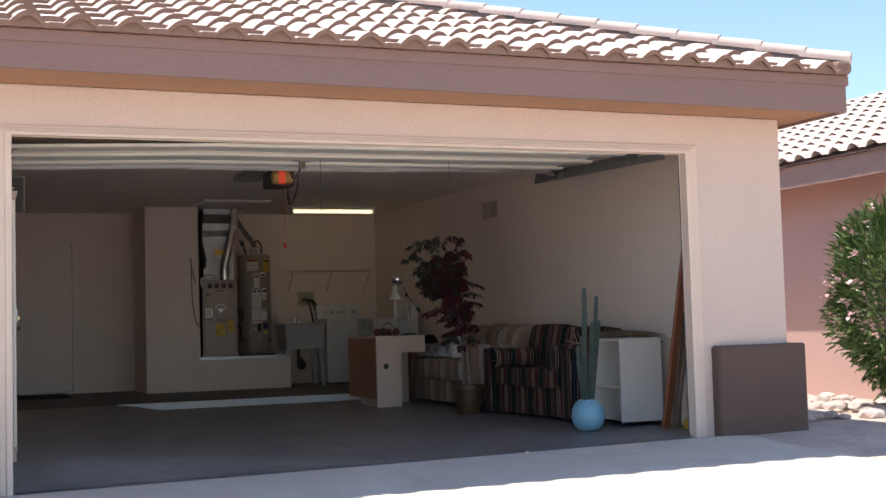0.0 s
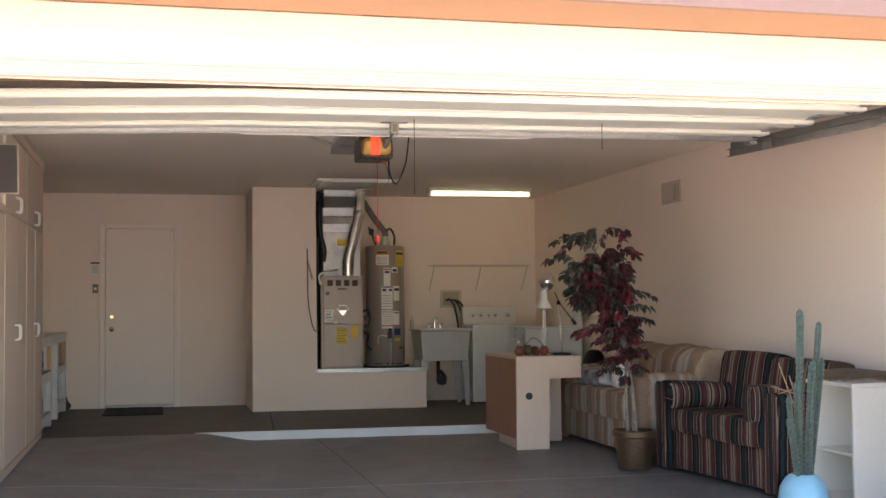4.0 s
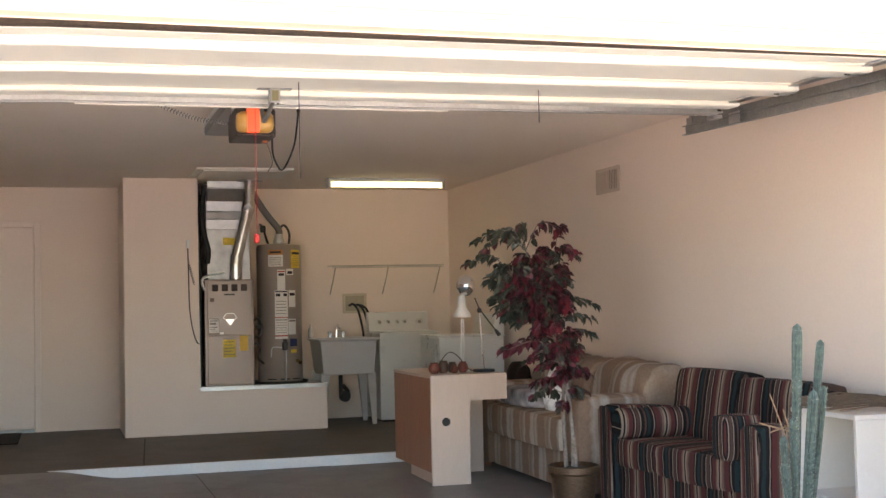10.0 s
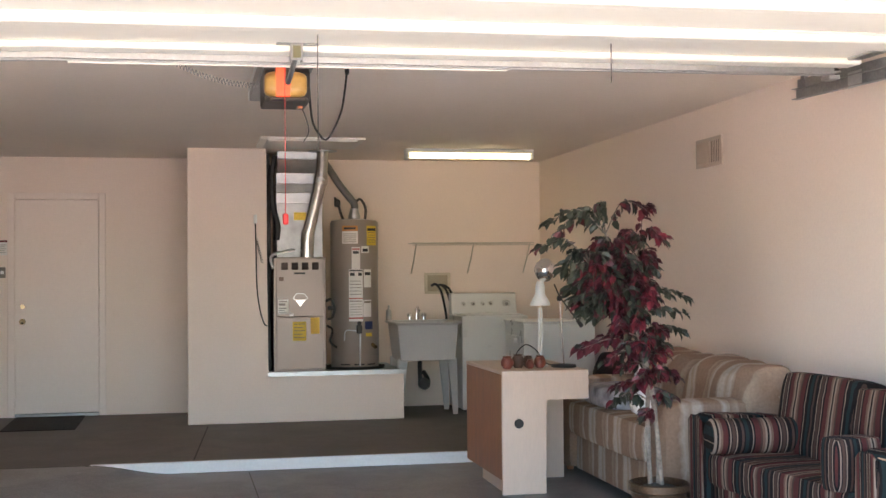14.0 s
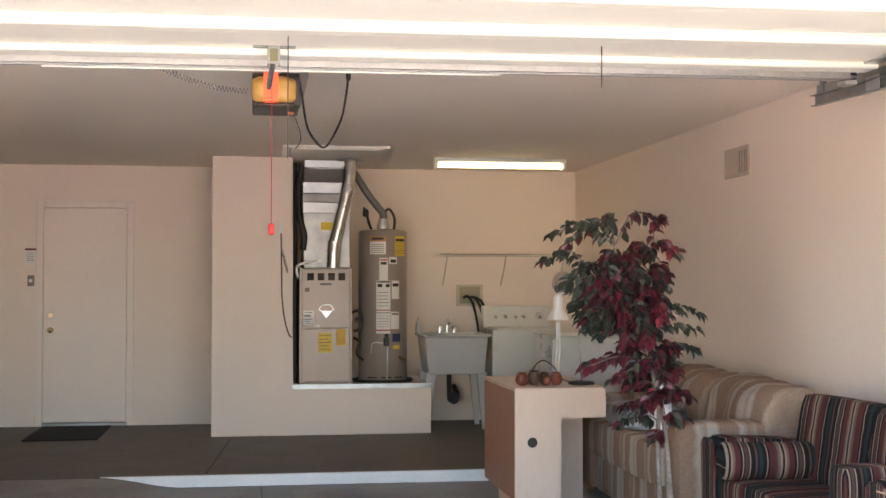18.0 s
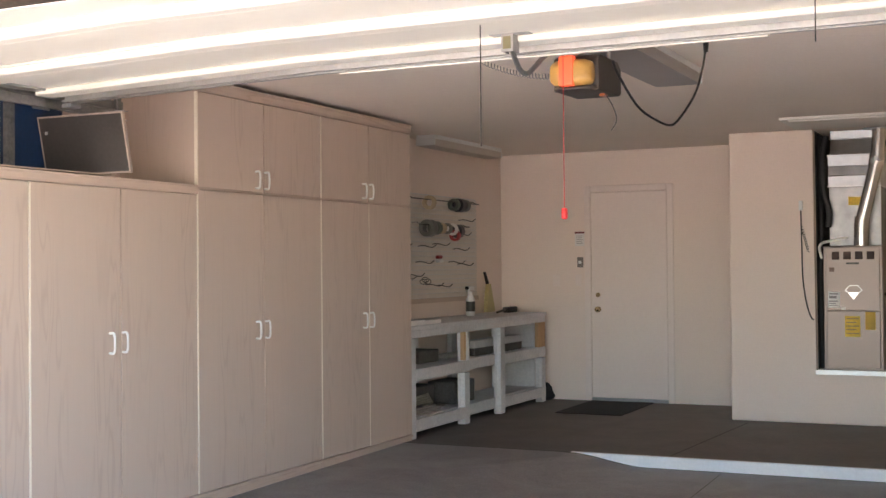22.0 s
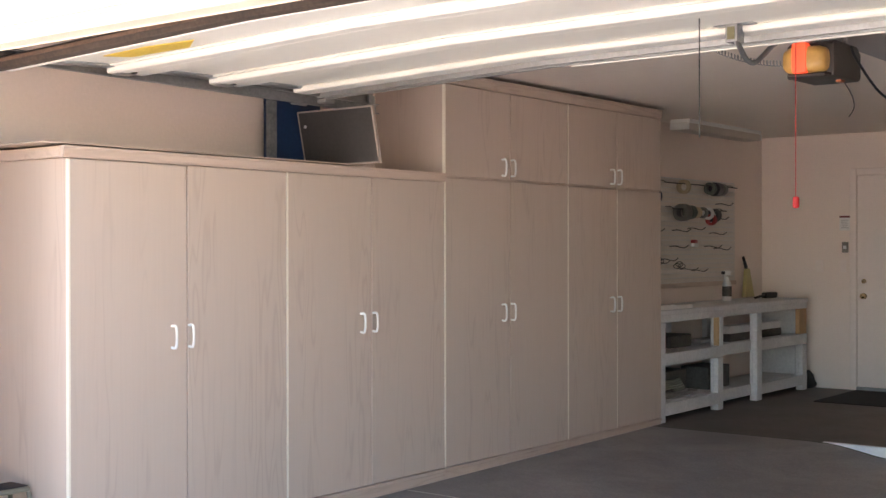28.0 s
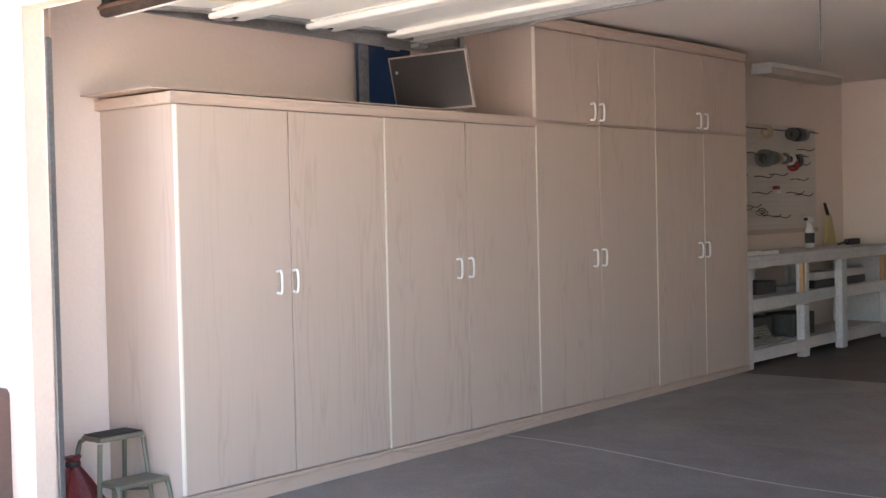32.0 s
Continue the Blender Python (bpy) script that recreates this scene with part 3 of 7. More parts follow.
DL = math.hypot(DB - DA, DZB - DZA)
gdoor = new("garage_door")
gdoor.matrix_basis = door_pose()
WORLD[gdoor] = door_pose()
tagged(gdoor, "white steel sectional garage door rolled up overhead", "garage door")
GX0, GX1 = -2.585, 2.51
CUTS = (0.0, 0.61, 1.22, DL)
RUST = mat("rusty_lip", (0.13, 0.08, 0.055), 0.7, 0.2, var=0.45, scale=7, grain=40)
for i in range(3):
    v0, v1 = CUTS[i], CUTS[i + 1] - 0.004
    s = part("door_section", B((GX0, GX1, v0, v1, 0.036, 0.043)), DOORWHITE, gdoor, "white ribbed steel section")
    ribs = [(v0 + 0.001, v0 + 0.12 if i else 0.06, 0.003)]
    if i < 2:
        ribs += [(v1 - 0.088, v1, 0.0), (v1 - 0.122, v1 - 0.0885, 0.026)]
    else:
        ribs.append((v1 - 0.24, v1 - 0.11, 0.006))
    for w0, w1, dp in ribs:
        part("rib", B((GX0 - 0.012 if dp < 0.01 else GX0 + 0.03, GX1 + 0.012 if dp < 0.01 else GX1 - 0.03, w0, w1, dp, 0.0355)), DOORWHITE, s, bevel=0.007)
    for x0, x1 in ((GX0 + 0.002, GX0 + 0.06), (GX1 - 0.06, GX1 - 0.002)):
        part("stile", B((x0, x1, v0 + 0.09, v1 - 0.09, 0.022, 0.0355)), STEEL, s, "galvanised end stile", bevel=0.003)
    for hx in (GX0 + 0.02, GX1 - 0.02):
        part("hinge", B((hx - 0.03, hx + 0.03, v1 - 0.06, v1 + 0.035, -0.006, 0.002)), STEEL, s, "galvanised hinge plate", bevel=0.003)
        part("roller", cyl((hx - 0.05, v1 + 0.015, 0.012), (hx + 0.05, v1 + 0.015, 0.012), 0.016, seg=12), DARKMETAL, s, "dark roller")
part("bottom_seal", prism([(-0.001, -0.016), (-0.001, 0.03), (-0.066, 0.03), (-0.072, 0.012), (-0.066, -0.016), (-0.045, -0.024), (-0.02, -0.022)], GX0, GX1, "X"), RUBBER, gdoor, "weathered brown rubber bottom seal", bevel=0.003)
part("bottom_lip", B((GX0, GX1, 0.001, 0.028, -0.02, 0.003)), DOORWHITE, gdoor, "white bottom lip", bevel=0.003)
part("rusty_lip", B((GX0, GX1, -0.0775, -0.0725, 0.006, 0.02)), RUST, gdoor, "rust-stained metal lip")
part("strut", prism([(DL - 0.085, 0.0355), (DL - 0.085, -0.012), (DL - 0.105, -0.012), (DL - 0.105, -0.017), (DL - 0.08, -0.017), (DL - 0.08, 0.029), (DL - 0.03, 0.029), (DL - 0.03, -0.017), (DL - 0.005, -0.017), (DL - 0.005, -0.012), (DL - 0.025, -0.012), (DL - 0.025, 0.0355)], GX0 + 0.04, GX1 - 0.04, "X"), STEEL, gdoor, "galvanised stiffening strut")
part("centre_strut", B((-1.02, 0.90, DL - 0.004, DL + 0.018, -0.022, 0.01)), DOORWHITE, gdoor, "short bright reinforcing bar", bevel=0.003)
LABEL = mat("yellow_label", (0.72, 0.50, 0.06), 0.6, var=0.25, scale=9)
part("warning_label", prism([(-2.34, 0.31), (-2.05, 0.30), (-1.80, 0.345), (-1.96, 0.46), (-2.30, 0.43)], 0.032, 0.0355, "Z"), LABEL, gdoor, "torn yellow warning label")
for hx in (GX0 + 0.03, GX1 - 0.03):
    part("roller_bracket", B((hx - 0.03, hx + 0.03, DL - 0.07, DL + 0.01, -0.04, -0.018)), STEEL, gdoor, "galvanised top roller bracket", bevel=0.004)


def sag(ob):
    """Bends a door part's far end down to fit the camera's view, and dips the bottom section."""
    bm = bmesh.new()
    bm.from_mesh(ob.data)
    bmesh.ops.bisect_plane(bm, geom=bm.verts[:] + bm.edges[:] + bm.faces[:], plane_co=(-1.1, 0, 0), plane_no=(1, 0, 0))
    for v in bm.verts:
        v.co.z -= 0.026 * max(0, -1.1 - v.co.x) + 0.037 * max(0, 0.61 - v.co.y)
    bm.to_mesh(ob.data)
    bm.free()


for piece in gdoor.children_recursive:
    sag(piece)


def track_z(y, side=1):
    return 2.145 + 0.028 * (y - 0.5) if side > 0 else 2.176 - 0.010 * (y - 1.0)


for tx in (2.575, -2.65):
    tr = thing("door_track", (tx, 0.25, 2.1), "galvanised steel garage door track hung below the ceiling", "track", "garage door tracks")
    s = 1 if tx > 0 else -1
    for a0, a1, h0, h1 in ((-0.004, 0.0, 0.0, 0.056), (-0.03, -0.0045, 0.0, 0.004), (-0.03, -0.0045, 0.052, 0.056)):
        bm = bmesh.new()
        v = [bm.verts.new((tx + s * q, yy, track_z(yy, s) + h)) for yy in (0.36, 2.82) for q, h in ((a0, h0), (a1, h0), (a1, h1), (a0, h1))]
        for f in ((0, 1, 2, 3), (7, 6, 5, 4), (0, 4, 5, 1), (1, 5, 6, 2), (2, 6, 7, 3), (3, 7, 4, 0)):
            bm.faces.new([v[k] for k in f])
        part("rail" if h1 - h0 > 0.01 else "rail_lip", bm, TRACK, tr, world=True)
    part("angle", prism([(0.8, track_z(0.8, s) + 0.045), (2.82, track_z(2.82, s) + 0.045), (2.82, track_z(2.82, s) + 0.105), (0.8, track_z(0.8, s) + 0.105)], tx + s * 0.004, tx + s * 0.009, "X"), TRACK, tr, "perforated hanging angle", world=True)
    part("upright", B((tx + 0.005 if tx < 0 else tx - 0.04, tx + 0.018 if tx < 0 else tx - 0.005, 0.075, 0.108, 0.75 * floor_z(tx, 0.2), 2.03)), TRACK, tr, "upright track", world=True, bevel=0.008)
    part("hanger", B((tx - 0.002, tx + 0.022, 2.74, 2.775, track_z(2.75, s) + 0.05, 2.485)), TRACK, tr, "upright hanger strap", world=True, bevel=0.002)
    part("splice_plate", B((tx - 0.022, tx - 0.018, 2.15, 2.27, track_z(2.2, s) - 0.006, track_z(2.2, s) + 0.07)), STEEL, tr, "bright splice plate", world=True)
sh = thing("torsion_bar", (0, 0.3, 2.36), "dark steel torsion bar with springs above the door", "door spring")
part("bar", cyl((-2.62, 0.3, 2.36), (2.5, 0.3, 2.36), 0.013, seg=10), STEEL, sh, world=True)
part("spring", cyl((-0.9, 0.3, 2.36), (-0.08, 0.3, 2.36), 0.03, seg=12), DARKMETAL, sh, world=True)
part("spring", cyl((0.08, 0.3, 2.36), (0.9, 0.3, 2.36), 0.03, seg=12), DARKMETAL, sh, world=True)
part("centre_plate", B((-0.04, 0.04, 0.165, 0.34, 2.31, 2.41)), STEEL, sh, world=True)

# ---- opener ----
OX = -0.065
op = thing("door_opener", (OX, 2.95, 2.13), "dark brown garage door opener with amber lens hanging from the ceiling", "door opener")
HOUSING = mat("opener_housing", (0.055, 0.045, 0.04), 0.45, 0.2, var=0.15)
AMBER = mat("amber_lens", (0.50, 0.29, 0.085), 0.3, var=0.12, scale=14, bump=0)
REDLENS = glow("red_lens", (0.9, 0.09, 0.035), 0.16)
part("housing", prism([(2.815, 2.152), (3.14, 2.156), (3.17, 2.17), (3.17, 2.285), (3.12, 2.318), (2.85, 2.318), (2.815, 2.30)], OX - 0.10, OX + 0.118, "X"), HOUSING, op, world=True, bevel=0.012, segs=2)
part("chin", prism([(OX - 0.095, 2.8145), (OX - 0.078, 2.765), (OX + 0.092, 2.765), (OX + 0.113, 2.8145)], 2.148, 2.167, "Z"), HOUSING, op, "dark lower lip", world=True, bevel=0.006)
part("lens", cushion(OX - 0.103, OX + 0.10, 2.745, 2.86, 2.168, 2.29, 0.75), AMBER, op, "translucent amber light cover", world=True, smooth=True)
part("lit_panel", cushion(OX - 0.050, OX + 0.020, 2.738, 2.80, 2.167, 2.305, 0.3, 5), REDLENS, op, "glowing red panel of the light cover", world=True, smooth=True)
part("rail", B((OX - 0.022, OX + 0.022, 0.2, 2.85, 2.345, 2.375)), STEEL, op, "galvanised opener rail", world=True, bevel=0.003)
part("rail_bracket", B((OX - 0.03, OX + 0.03, 2.8, 3.0, 2.31, 2.346)), STEEL, op, world=True, bevel=0.004)
for x in (OX - 0.1, OX + 0.095):
    part("strap", B((x, x + 0.012, 3.0, 3.03, 2.30, 2.485)), STEEL, op, "perforated ceiling strap", world=True)
part("trolley", B((OX - 0.03, OX + 0.03, 2.55, 2.67, 2.30, 2.345)), STEEL, op, world=True, bevel=0.005)
part("arm", tube(curve([(-0.077, 2.08, 2.235), (-0.086, 2.14, 2.20), (-0.094, 2.22, 2.165), (-0.094, 2.30, 2.163), (-0.088, 2.37, 2.20), (-0.08, 2.46, 2.255), (OX, 2.60, 2.32)]), 0.011, 8), TRACK, op, "curved steel door arm", world=True, smooth=True)
part("arm_bracket", B((-0.102, -0.096, 2.03, 2.10, 2.215, 2.285), (-0.058, -0.052, 2.03, 2.10, 2.215, 2.285), (-0.0955, -0.0585, 2.03, 2.036, 2.215, 2.285)), TRACK, op, "galvanised arm bracket", world=True)
part("bracket_label", B((-0.093, -0.061, 2.0265, 2.0295, 2.225, 2.275)), mat("olive_label", (0.17, 0.15, 0.075), 0.5), op, "olive label", world=True)
part("bracket_foot", B((-0.16, 0.01, 2.04, 2.10, 2.2855, 2.2925)), TRACK, op, "galvanised mounting plate", world=True, bevel=0.002)
part("antenna", tube(curve([(OX + 0.09, 3.0, 2.156), (OX + 0.12, 3.03, 2.09), (OX + 0.13, 3.04, 2.03), (OX + 0.105, 3.04, 1.985)]), 0.0025, 6), DARKMETAL, op, "thin antenna wire", world=True)
part("indicator", B((OX + 0.07, OX + 0.095, 2.97, 3.02, 2.142, 2.153)), mat("indicator_lens", (0.35, 0.08, 0.02), 0.3), op, world=True)
REDCORD = mat("red_cord", (0.55, 0.03, 0.03), 0.6, var=0.1)
cord = thing("release_cord", (OX - 0.01, 2.70, 1.6), "thin red emergency release cord with handle", "cord")
part("string", cyl((OX - 0.012, 2.70, 1.61), (OX - 0.012, 2.70, 2.345), 0.002, seg=6), REDCORD, cord, world=True)
part("handle", B((OX - 0.025, OX + 0.001, 2.69, 2.714, 1.56, 1.612)), REDCORD, cord, "red plastic pull", world=True, bevel=0.006)
pc = thing("power_cord", (0.2, 3.54, 2.05), "black power cord looping from opener to ceiling socket", "cord")
part("cable", tube(curve([(OX + 0.122, 3.02, 2.31), (OX + 0.135, 3.06, 2.25), (0.105, 3.26, 2.12), (0.16, 3.42, 2.062), (0.205, 3.52, 2.05), (0.25, 3.57, 2.11), (0.30, 3.63, 2.22), (0.325, 3.67, 2.34), (0.34, 3.69, 2.45)]), 0.006, 8), BLACK, pc, world=True, smooth=True)
part("plug", cyl((0.34, 3.69, 2.43), (0.34, 3.69, 2.486), 0.011, 0.016, 12), BLACK, pc, "black plug", world=True)
coil = thing("bell_wire", (-0.45, 2.95, 2.35), "grey coiled bell wire running from the opener along the ceiling", "wire")
COILG = mat("grey_wire", (0.22, 0.21, 0.20), 0.5)
part("wire", tube([(-0.60 + 0.0026 * k, 2.95 + 0.013 * math.cos(k * 1.0), 2.245 + 0.11 * (1 - k / 160) ** 2 + 0.013 * math.sin(k * 1.0)) for k in range(161)], 0.0022, 5), COILG, coil, world=True)
part("drop", tube(curve([(-0.60, 2.95, 2.355), (-0.62, 2.96, 2.40), (-0.65, 2.98, 2.486)], 5), 0.0028, 5), DARKMETAL, coil, world=True)
for rx, ry, z0, z1 in ((-0.03, 1.65, 1.80, 2.266), (1.171, 1.69, 2.095, 2.268)):
    rod = thing("hanging_wire", (rx, ry, z0), "thin dark wire hanging straight down from the open door", "wire", "hanging wires")
    part("wire", cyl((rx, ry, z0), (rx, ry, z1), 0.0024, seg=6), DARKMETAL, rod, world=True)

INSIDE = True
# ---- tall storage cabinets ----
FX = -2.59
SEAMS = (0.54, 1.885, 3.235, 4.64, 6.01)


def pull(parent, y, z):
    h = tube(curve([(FX + 0.02, y, z - 0.05), (FX + 0.05, y, z - 0.048), (FX + 0.056, y, z), (FX + 0.05, y, z + 0.048), (FX + 0.02, y, z + 0.05)], 5), 0.0065, 8)
    part("handle", h, WHITEPLASTIC, parent, "white D-shaped pull", world=True, smooth=True)


def cabinet(name, y0, y1, z0, z1, hz, label, split=0.5):
    c = thing(name, ((XL + FX) / 2, (y0 + y1) / 2, z0), label, "cabinet", "garage storage cabinets")
    part("side_panel", B((XL + 0.004, FX, y0 + 0.002, y0 + 0.02, z0, z1)), OAK, c, world=True)
    part("side_panel", B((XL + 0.004, FX, y1 - 0.02, y1 - 0.002, z0, z1)), OAK, c, world=True)
    part("floor_panel", B((XL + 0.011, FX, y0 + 0.0205, y1 - 0.0205, z0, z0 + 0.018)), OAK, c, world=True)
    part("top_panel", B((XL + 0.011, FX, y0 + 0.0205, y1 - 0.0205, z1 - 0.018, z1)), OAK, c, world=True)
    part("back_panel", B((XL + 0.004, XL + 0.01, y0 + 0.0205, y1 - 0.0205, z0, z1)), OAK, c, world=True)
    ym = y0 + (y1 - y0) * split
    for a, b, hy in ((y0 + 0.0095, ym - 0.0045, ym - 0.097), (ym + 0.0045, y1 - 0.004, ym + 0.007)):
        d = part("door", B((FX + 0.001, FX + 0.019, a, b, z0 + 0.004, z1 - 0.004)), OAK, c, "flat oak-laminate door", world=True, bevel=0.0015)
        pull(d, hy, hz)
    part("edge_band", B((FX + 0.001, FX + 0.021, y0 + 0.0, y0 + 0.009, z0 + 0.004, z1 - 0.004)), EDGE, c, "bright edge band", world=True)
    return c


KZ = 0.045
for i in range(4):
    y0, y1 = SEAMS[i], SEAMS[i + 1]
    c = cabinet("storage_cabinet", y0, y1, KZ, 1.775 if i > 1 else 1.745, 0.945, "tall pale oak-laminate garage cabinet with closed doors")
    part("plinth", B((FX - 0.02, FX + 0.018, y0 + 0.001, y1 - 0.001, -0.075, KZ - 0.019)), OAKTRIM, c, "oak-laminate plinth", world=True, bevel=0.003)
    part("plinth_rail", B((FX - 0.02, FX + 0.027, y0 + 0.001, y1 - 0.001, KZ - 0.0185, KZ - 0.001)), OAKTRIM, c, "projecting oak rail", world=True, bevel=0.004)
    for ya in (y0 + 0.002, y1 - 0.022):
        part("plinth_side", B((XL + 0.004, FX - 0.022, ya, ya + 0.02, -0.075, KZ - 0.001)), OAKTRIM, c, world=True)
    if i == 3:
        ym = (y0 + y1) / 2
        part("edge_band", B((FX + 0.001, FX + 0.021, ym - 0.0028, ym + 0.0028, KZ + 0.004, 1.771)), EDGE, c, "bright edge band", world=True)
for i in (2, 3):
    cabinet("upper_cabinet", SEAMS[i], SEAMS[i + 1], 1.782, 2.335, 1.86, "pale oak-laminate upper cabinet with closed doors")
OUT = [(FX, 0.0), (FX + 0.024, 0.0), (FX + 0.03, 0.012), (FX + 0.03, 0.036), (FX + 0.036, 0.045), (FX + 0.036, 0.05), (FX, 0.05)]
cr = thing("crown_moulding", (FX, 1.9, 1.746), "pale oak moulding along the top of the lower cabinets", "moulding")
part("front", prism([(x, 1.746 + z) for x, z in OUT], SEAMS[0] - 0.03, SEAMS[2] - 0.001, "Y"), OAKTRIM, cr, world=True)
part("end", B((XL + 0.004, FX, SEAMS[0] - 0.03, SEAMS[0], 1.746, 1.796)), OAKTRIM, cr, world=True, bevel=0.004)
part("top_board", B((XL + 0.004, FX - 0.001, SEAMS[0] + 0.001, SEAMS[2] - 0.002, 1.775, 1.795)), OAKTRIM, cr, world=True)
cr2 = thing("crown_moulding", (FX, 4.6, 2.336), "pale oak moulding along the top of the upper cabinets", "moulding")
part("front", prism([(x, 2.336 + z * 1.3) for x, z in OUT], SEAMS[2] + 0.002, SEAMS[4], "Y"), OAKTRIM, cr2, world=True)
part("top_board", B((XL + 0.004, FX - 0.001, SEAMS[2] + 0.002, SEAMS[4], 2.336, 2.356)), OAKTRIM, cr2, world=True)
mb = thing("moulding_strip", (FX, 4.6, 1.776), "thin oak rail between lower and upper cabinets", "moulding")
part("rail", B((FX, FX + 0.024, SEAMS[2] + 0.001, SEAMS[4], 1.7755, 1.7815)), OAKTRIM, mb, world=True)
for z, y0, y1, x, th in ((1.797, 0.62, 2.2, -2.74, 0.008), (1.8055, 0.44, 2.5, -2.64, 0.006)):
    p = thing("spare_panel", (x - 0.2, (y0 + y1) / 2, z), "thin loose oak-laminate panel lying on the cabinets", "panel", "panels on the cabinets")
    part("sheet", B((XL + 0.02, x + 0.06, y0, y1, z, z + th)), OAKTRIM, p, world=True)
DARKPANEL = mat("dark_screen", (0.045, 0.040, 0.038), 0.55, var=0.2)
PALEEDGE = mat("pale_frame_edge", (0.40, 0.33, 0.28), 0.5, var=0.06)
dp = thing("framed_panel", (-2.68, 2.44, 1.812), "dark flat panel with thin pale edges standing on the cabinets", "panel")


def slant(x0, x1, z0, z1, th, lift=0.0):
    """A board across x that leans forward with height."""
    y = lambda z: 2.43 - 0.23 * (z - 1.812) - lift
    return prism([(y(z0), z0), (y(z1), z1), (y(z1) + th, z1), (y(z0) + th, z0)], x0, x1, "X")


part("sheet", slant(-2.945, -2.408, 1.820, 2.106, 0.014), DARKPANEL, dp, "dark brown panel face", world=True)
for x0, x1, z0, z1 in ((-2.952, -2.9455, 1.812, 2.114), (-2.4075, -2.399, 1.812, 2.114), (-2.945, -2.408, 1.812, 1.8195), (-2.945, -2.408, 2.1065, 2.114)):
    part("frame", slant(x0, x1, z0, z1, 0.018, 0.003), PALEEDGE, dp, "thin pale frame edge", world=True)
part("screw", cyl((-2.905, 2.374, 2.03), (-2.905, 2.3795, 2.03), 0.009, seg=10), STEEL, dp, "small bright screw head", world=True)
BLUE = mat("blue_plastic", (0.006, 0.028, 0.085), 0.5, var=0.2)
bl = thing("blue_sheet", (-3.0, 2.2, 1.81), "dark blue sheet standing on edge on the cabinets", "sheet")
part("sheet", cushion(-3.02, -2.957, 2.16, 2.56, 1.809, 2.36, 0.2), BLUE, bl, world=True, smooth=True)
part("torn_edge", B((-2.956, -2.954, 2.12, 2.20, 1.809, 2.34)), mat("grey_foil", (0.14, 0.15, 0.15), 0.5, var=0.4, scale=16), bl, "frayed grey edge", world=True)

# ---- house door ----
hd = thing("door_house", ((DX0 + DX1) / 2, YB, 0.02), "flat cream-painted door to the house, closed", "door", kind="structure")
part("slab", B((DX0 + 0.004, DX1 - 0.004, YB - 0.002, YB + 0.04, 0.035, DZ1 - 0.003)), DOORPAINT, hd, world=True, bevel=0.002)
for b in ((DX0 - 0.065, DX0, YB - 0.012, YB, 0, DZ1 + 0.065), (DX1, DX1 + 0.065, YB - 0.012, YB, 0, DZ1 + 0.065), (DX0, DX1, YB - 0.012, YB, DZ1, DZ1 + 0.065)):
    part("casing", B(b), DOORPAINT, hd, "cream casing", world=True, bevel=0.006)
part("threshold", B((DX0, DX1, YB - 0.03, YB + 0.02, 0.0, 0.03)), TRACK, hd, "metal threshold", world=True, bevel=0.004)
for z, r in ((0.89, 0.028), (1.03, 0.022)):
    k = part("knob" if z < 1 else "deadbolt", cyl((DX0 + 0.07, YB - 0.002, z), (DX0 + 0.07, YB - 0.018, z), r, seg=18), BRASS, hd, "polished brass", world=True, smooth=True)
bm = bmesh.new()
bmesh.ops.create_uvsphere(bm, u_segments=16, v_segments=10, radius=0.028, matrix=Matrix.Translation((DX0 + 0.07, YB - 0.045, 0.89)))
part("knob_ball", bm, BRASS, hd, "polished brass knob", world=True, smooth=True)
MAT = mat("door_mat", (0.021, 0.017, 0.016), 0.95, var=0.3, grain=200, bump=0.8)
dm = thing("doormat", (-1.83, 8.75, 0), "dark brown rubber doormat in front of the house door", "doormat")
part("mat", B((-2.15, -1.53, 8.08, 9.22, 0.002, 0.012)), MAT, dm, world=True, bevel=0.004)
PAPER = mat("paper", (0.78, 0.74, 0.70), 0.7, var=0.05)
sg = thing("safety_notice", (-2.28, YB, 1.58), "small white notice with a dark red heading beside the door", "notice")
part("sheet", B((-2.335, -2.225, YB - 0.004, YB, 1.51, 1.65)), PAPER, sg, world=True)
part("heading", B((-2.335, -2.225, YB - 0.006, YB - 0.004, 1.632, 1.65)), mat("dark_red_ink", (0.16, 0.03, 0.03), 0.6), sg, world=True)
for k in range(5):
    part("text_line", B((-2.32, -2.25 - 0.01 * (k % 2), YB - 0.0055, YB - 0.004, 1.605 - 0.018 * k, 1.611 - 0.018 * k)), mat("grey_ink", (0.4, 0.36, 0.34), 0.7), sg, world=True)
bt = thing("wall_button", (-2.28, YB, 1.35), "grey-brown opener button on the wall beside the door", "button")
part("plate", B((-2.31, -2.25, YB - 0.016, YB, 1.30, 1.40)), mat("button_plastic", (0.22, 0.19, 0.16), 0.5), bt, world=True, bevel=0.004)
part("key", B((-2.295, -2.265, YB - 0.022, YB - 0.016, 1.335, 1.365)), WHITEPLASTIC, bt, world=True, bevel=0.003)
for x, w in ((-2.53, 0.075), (-2.30, 0.06)):
    sw = thing("light_switch", (x, YB, 1.17), "cream switch plate on the wall", "switch", "switch plates")
    part("plate", B((x - w / 2, x + w / 2, YB - 0.006, YB, 1.115, 1.23)), DOORPAINT, sw, world=True, bevel=0.003)
    part("toggle", B((x - 0.006, x + 0.006, YB - 0.016, YB - 0.006, 1.16, 1.185)), DOORPAINT, sw, world=True)

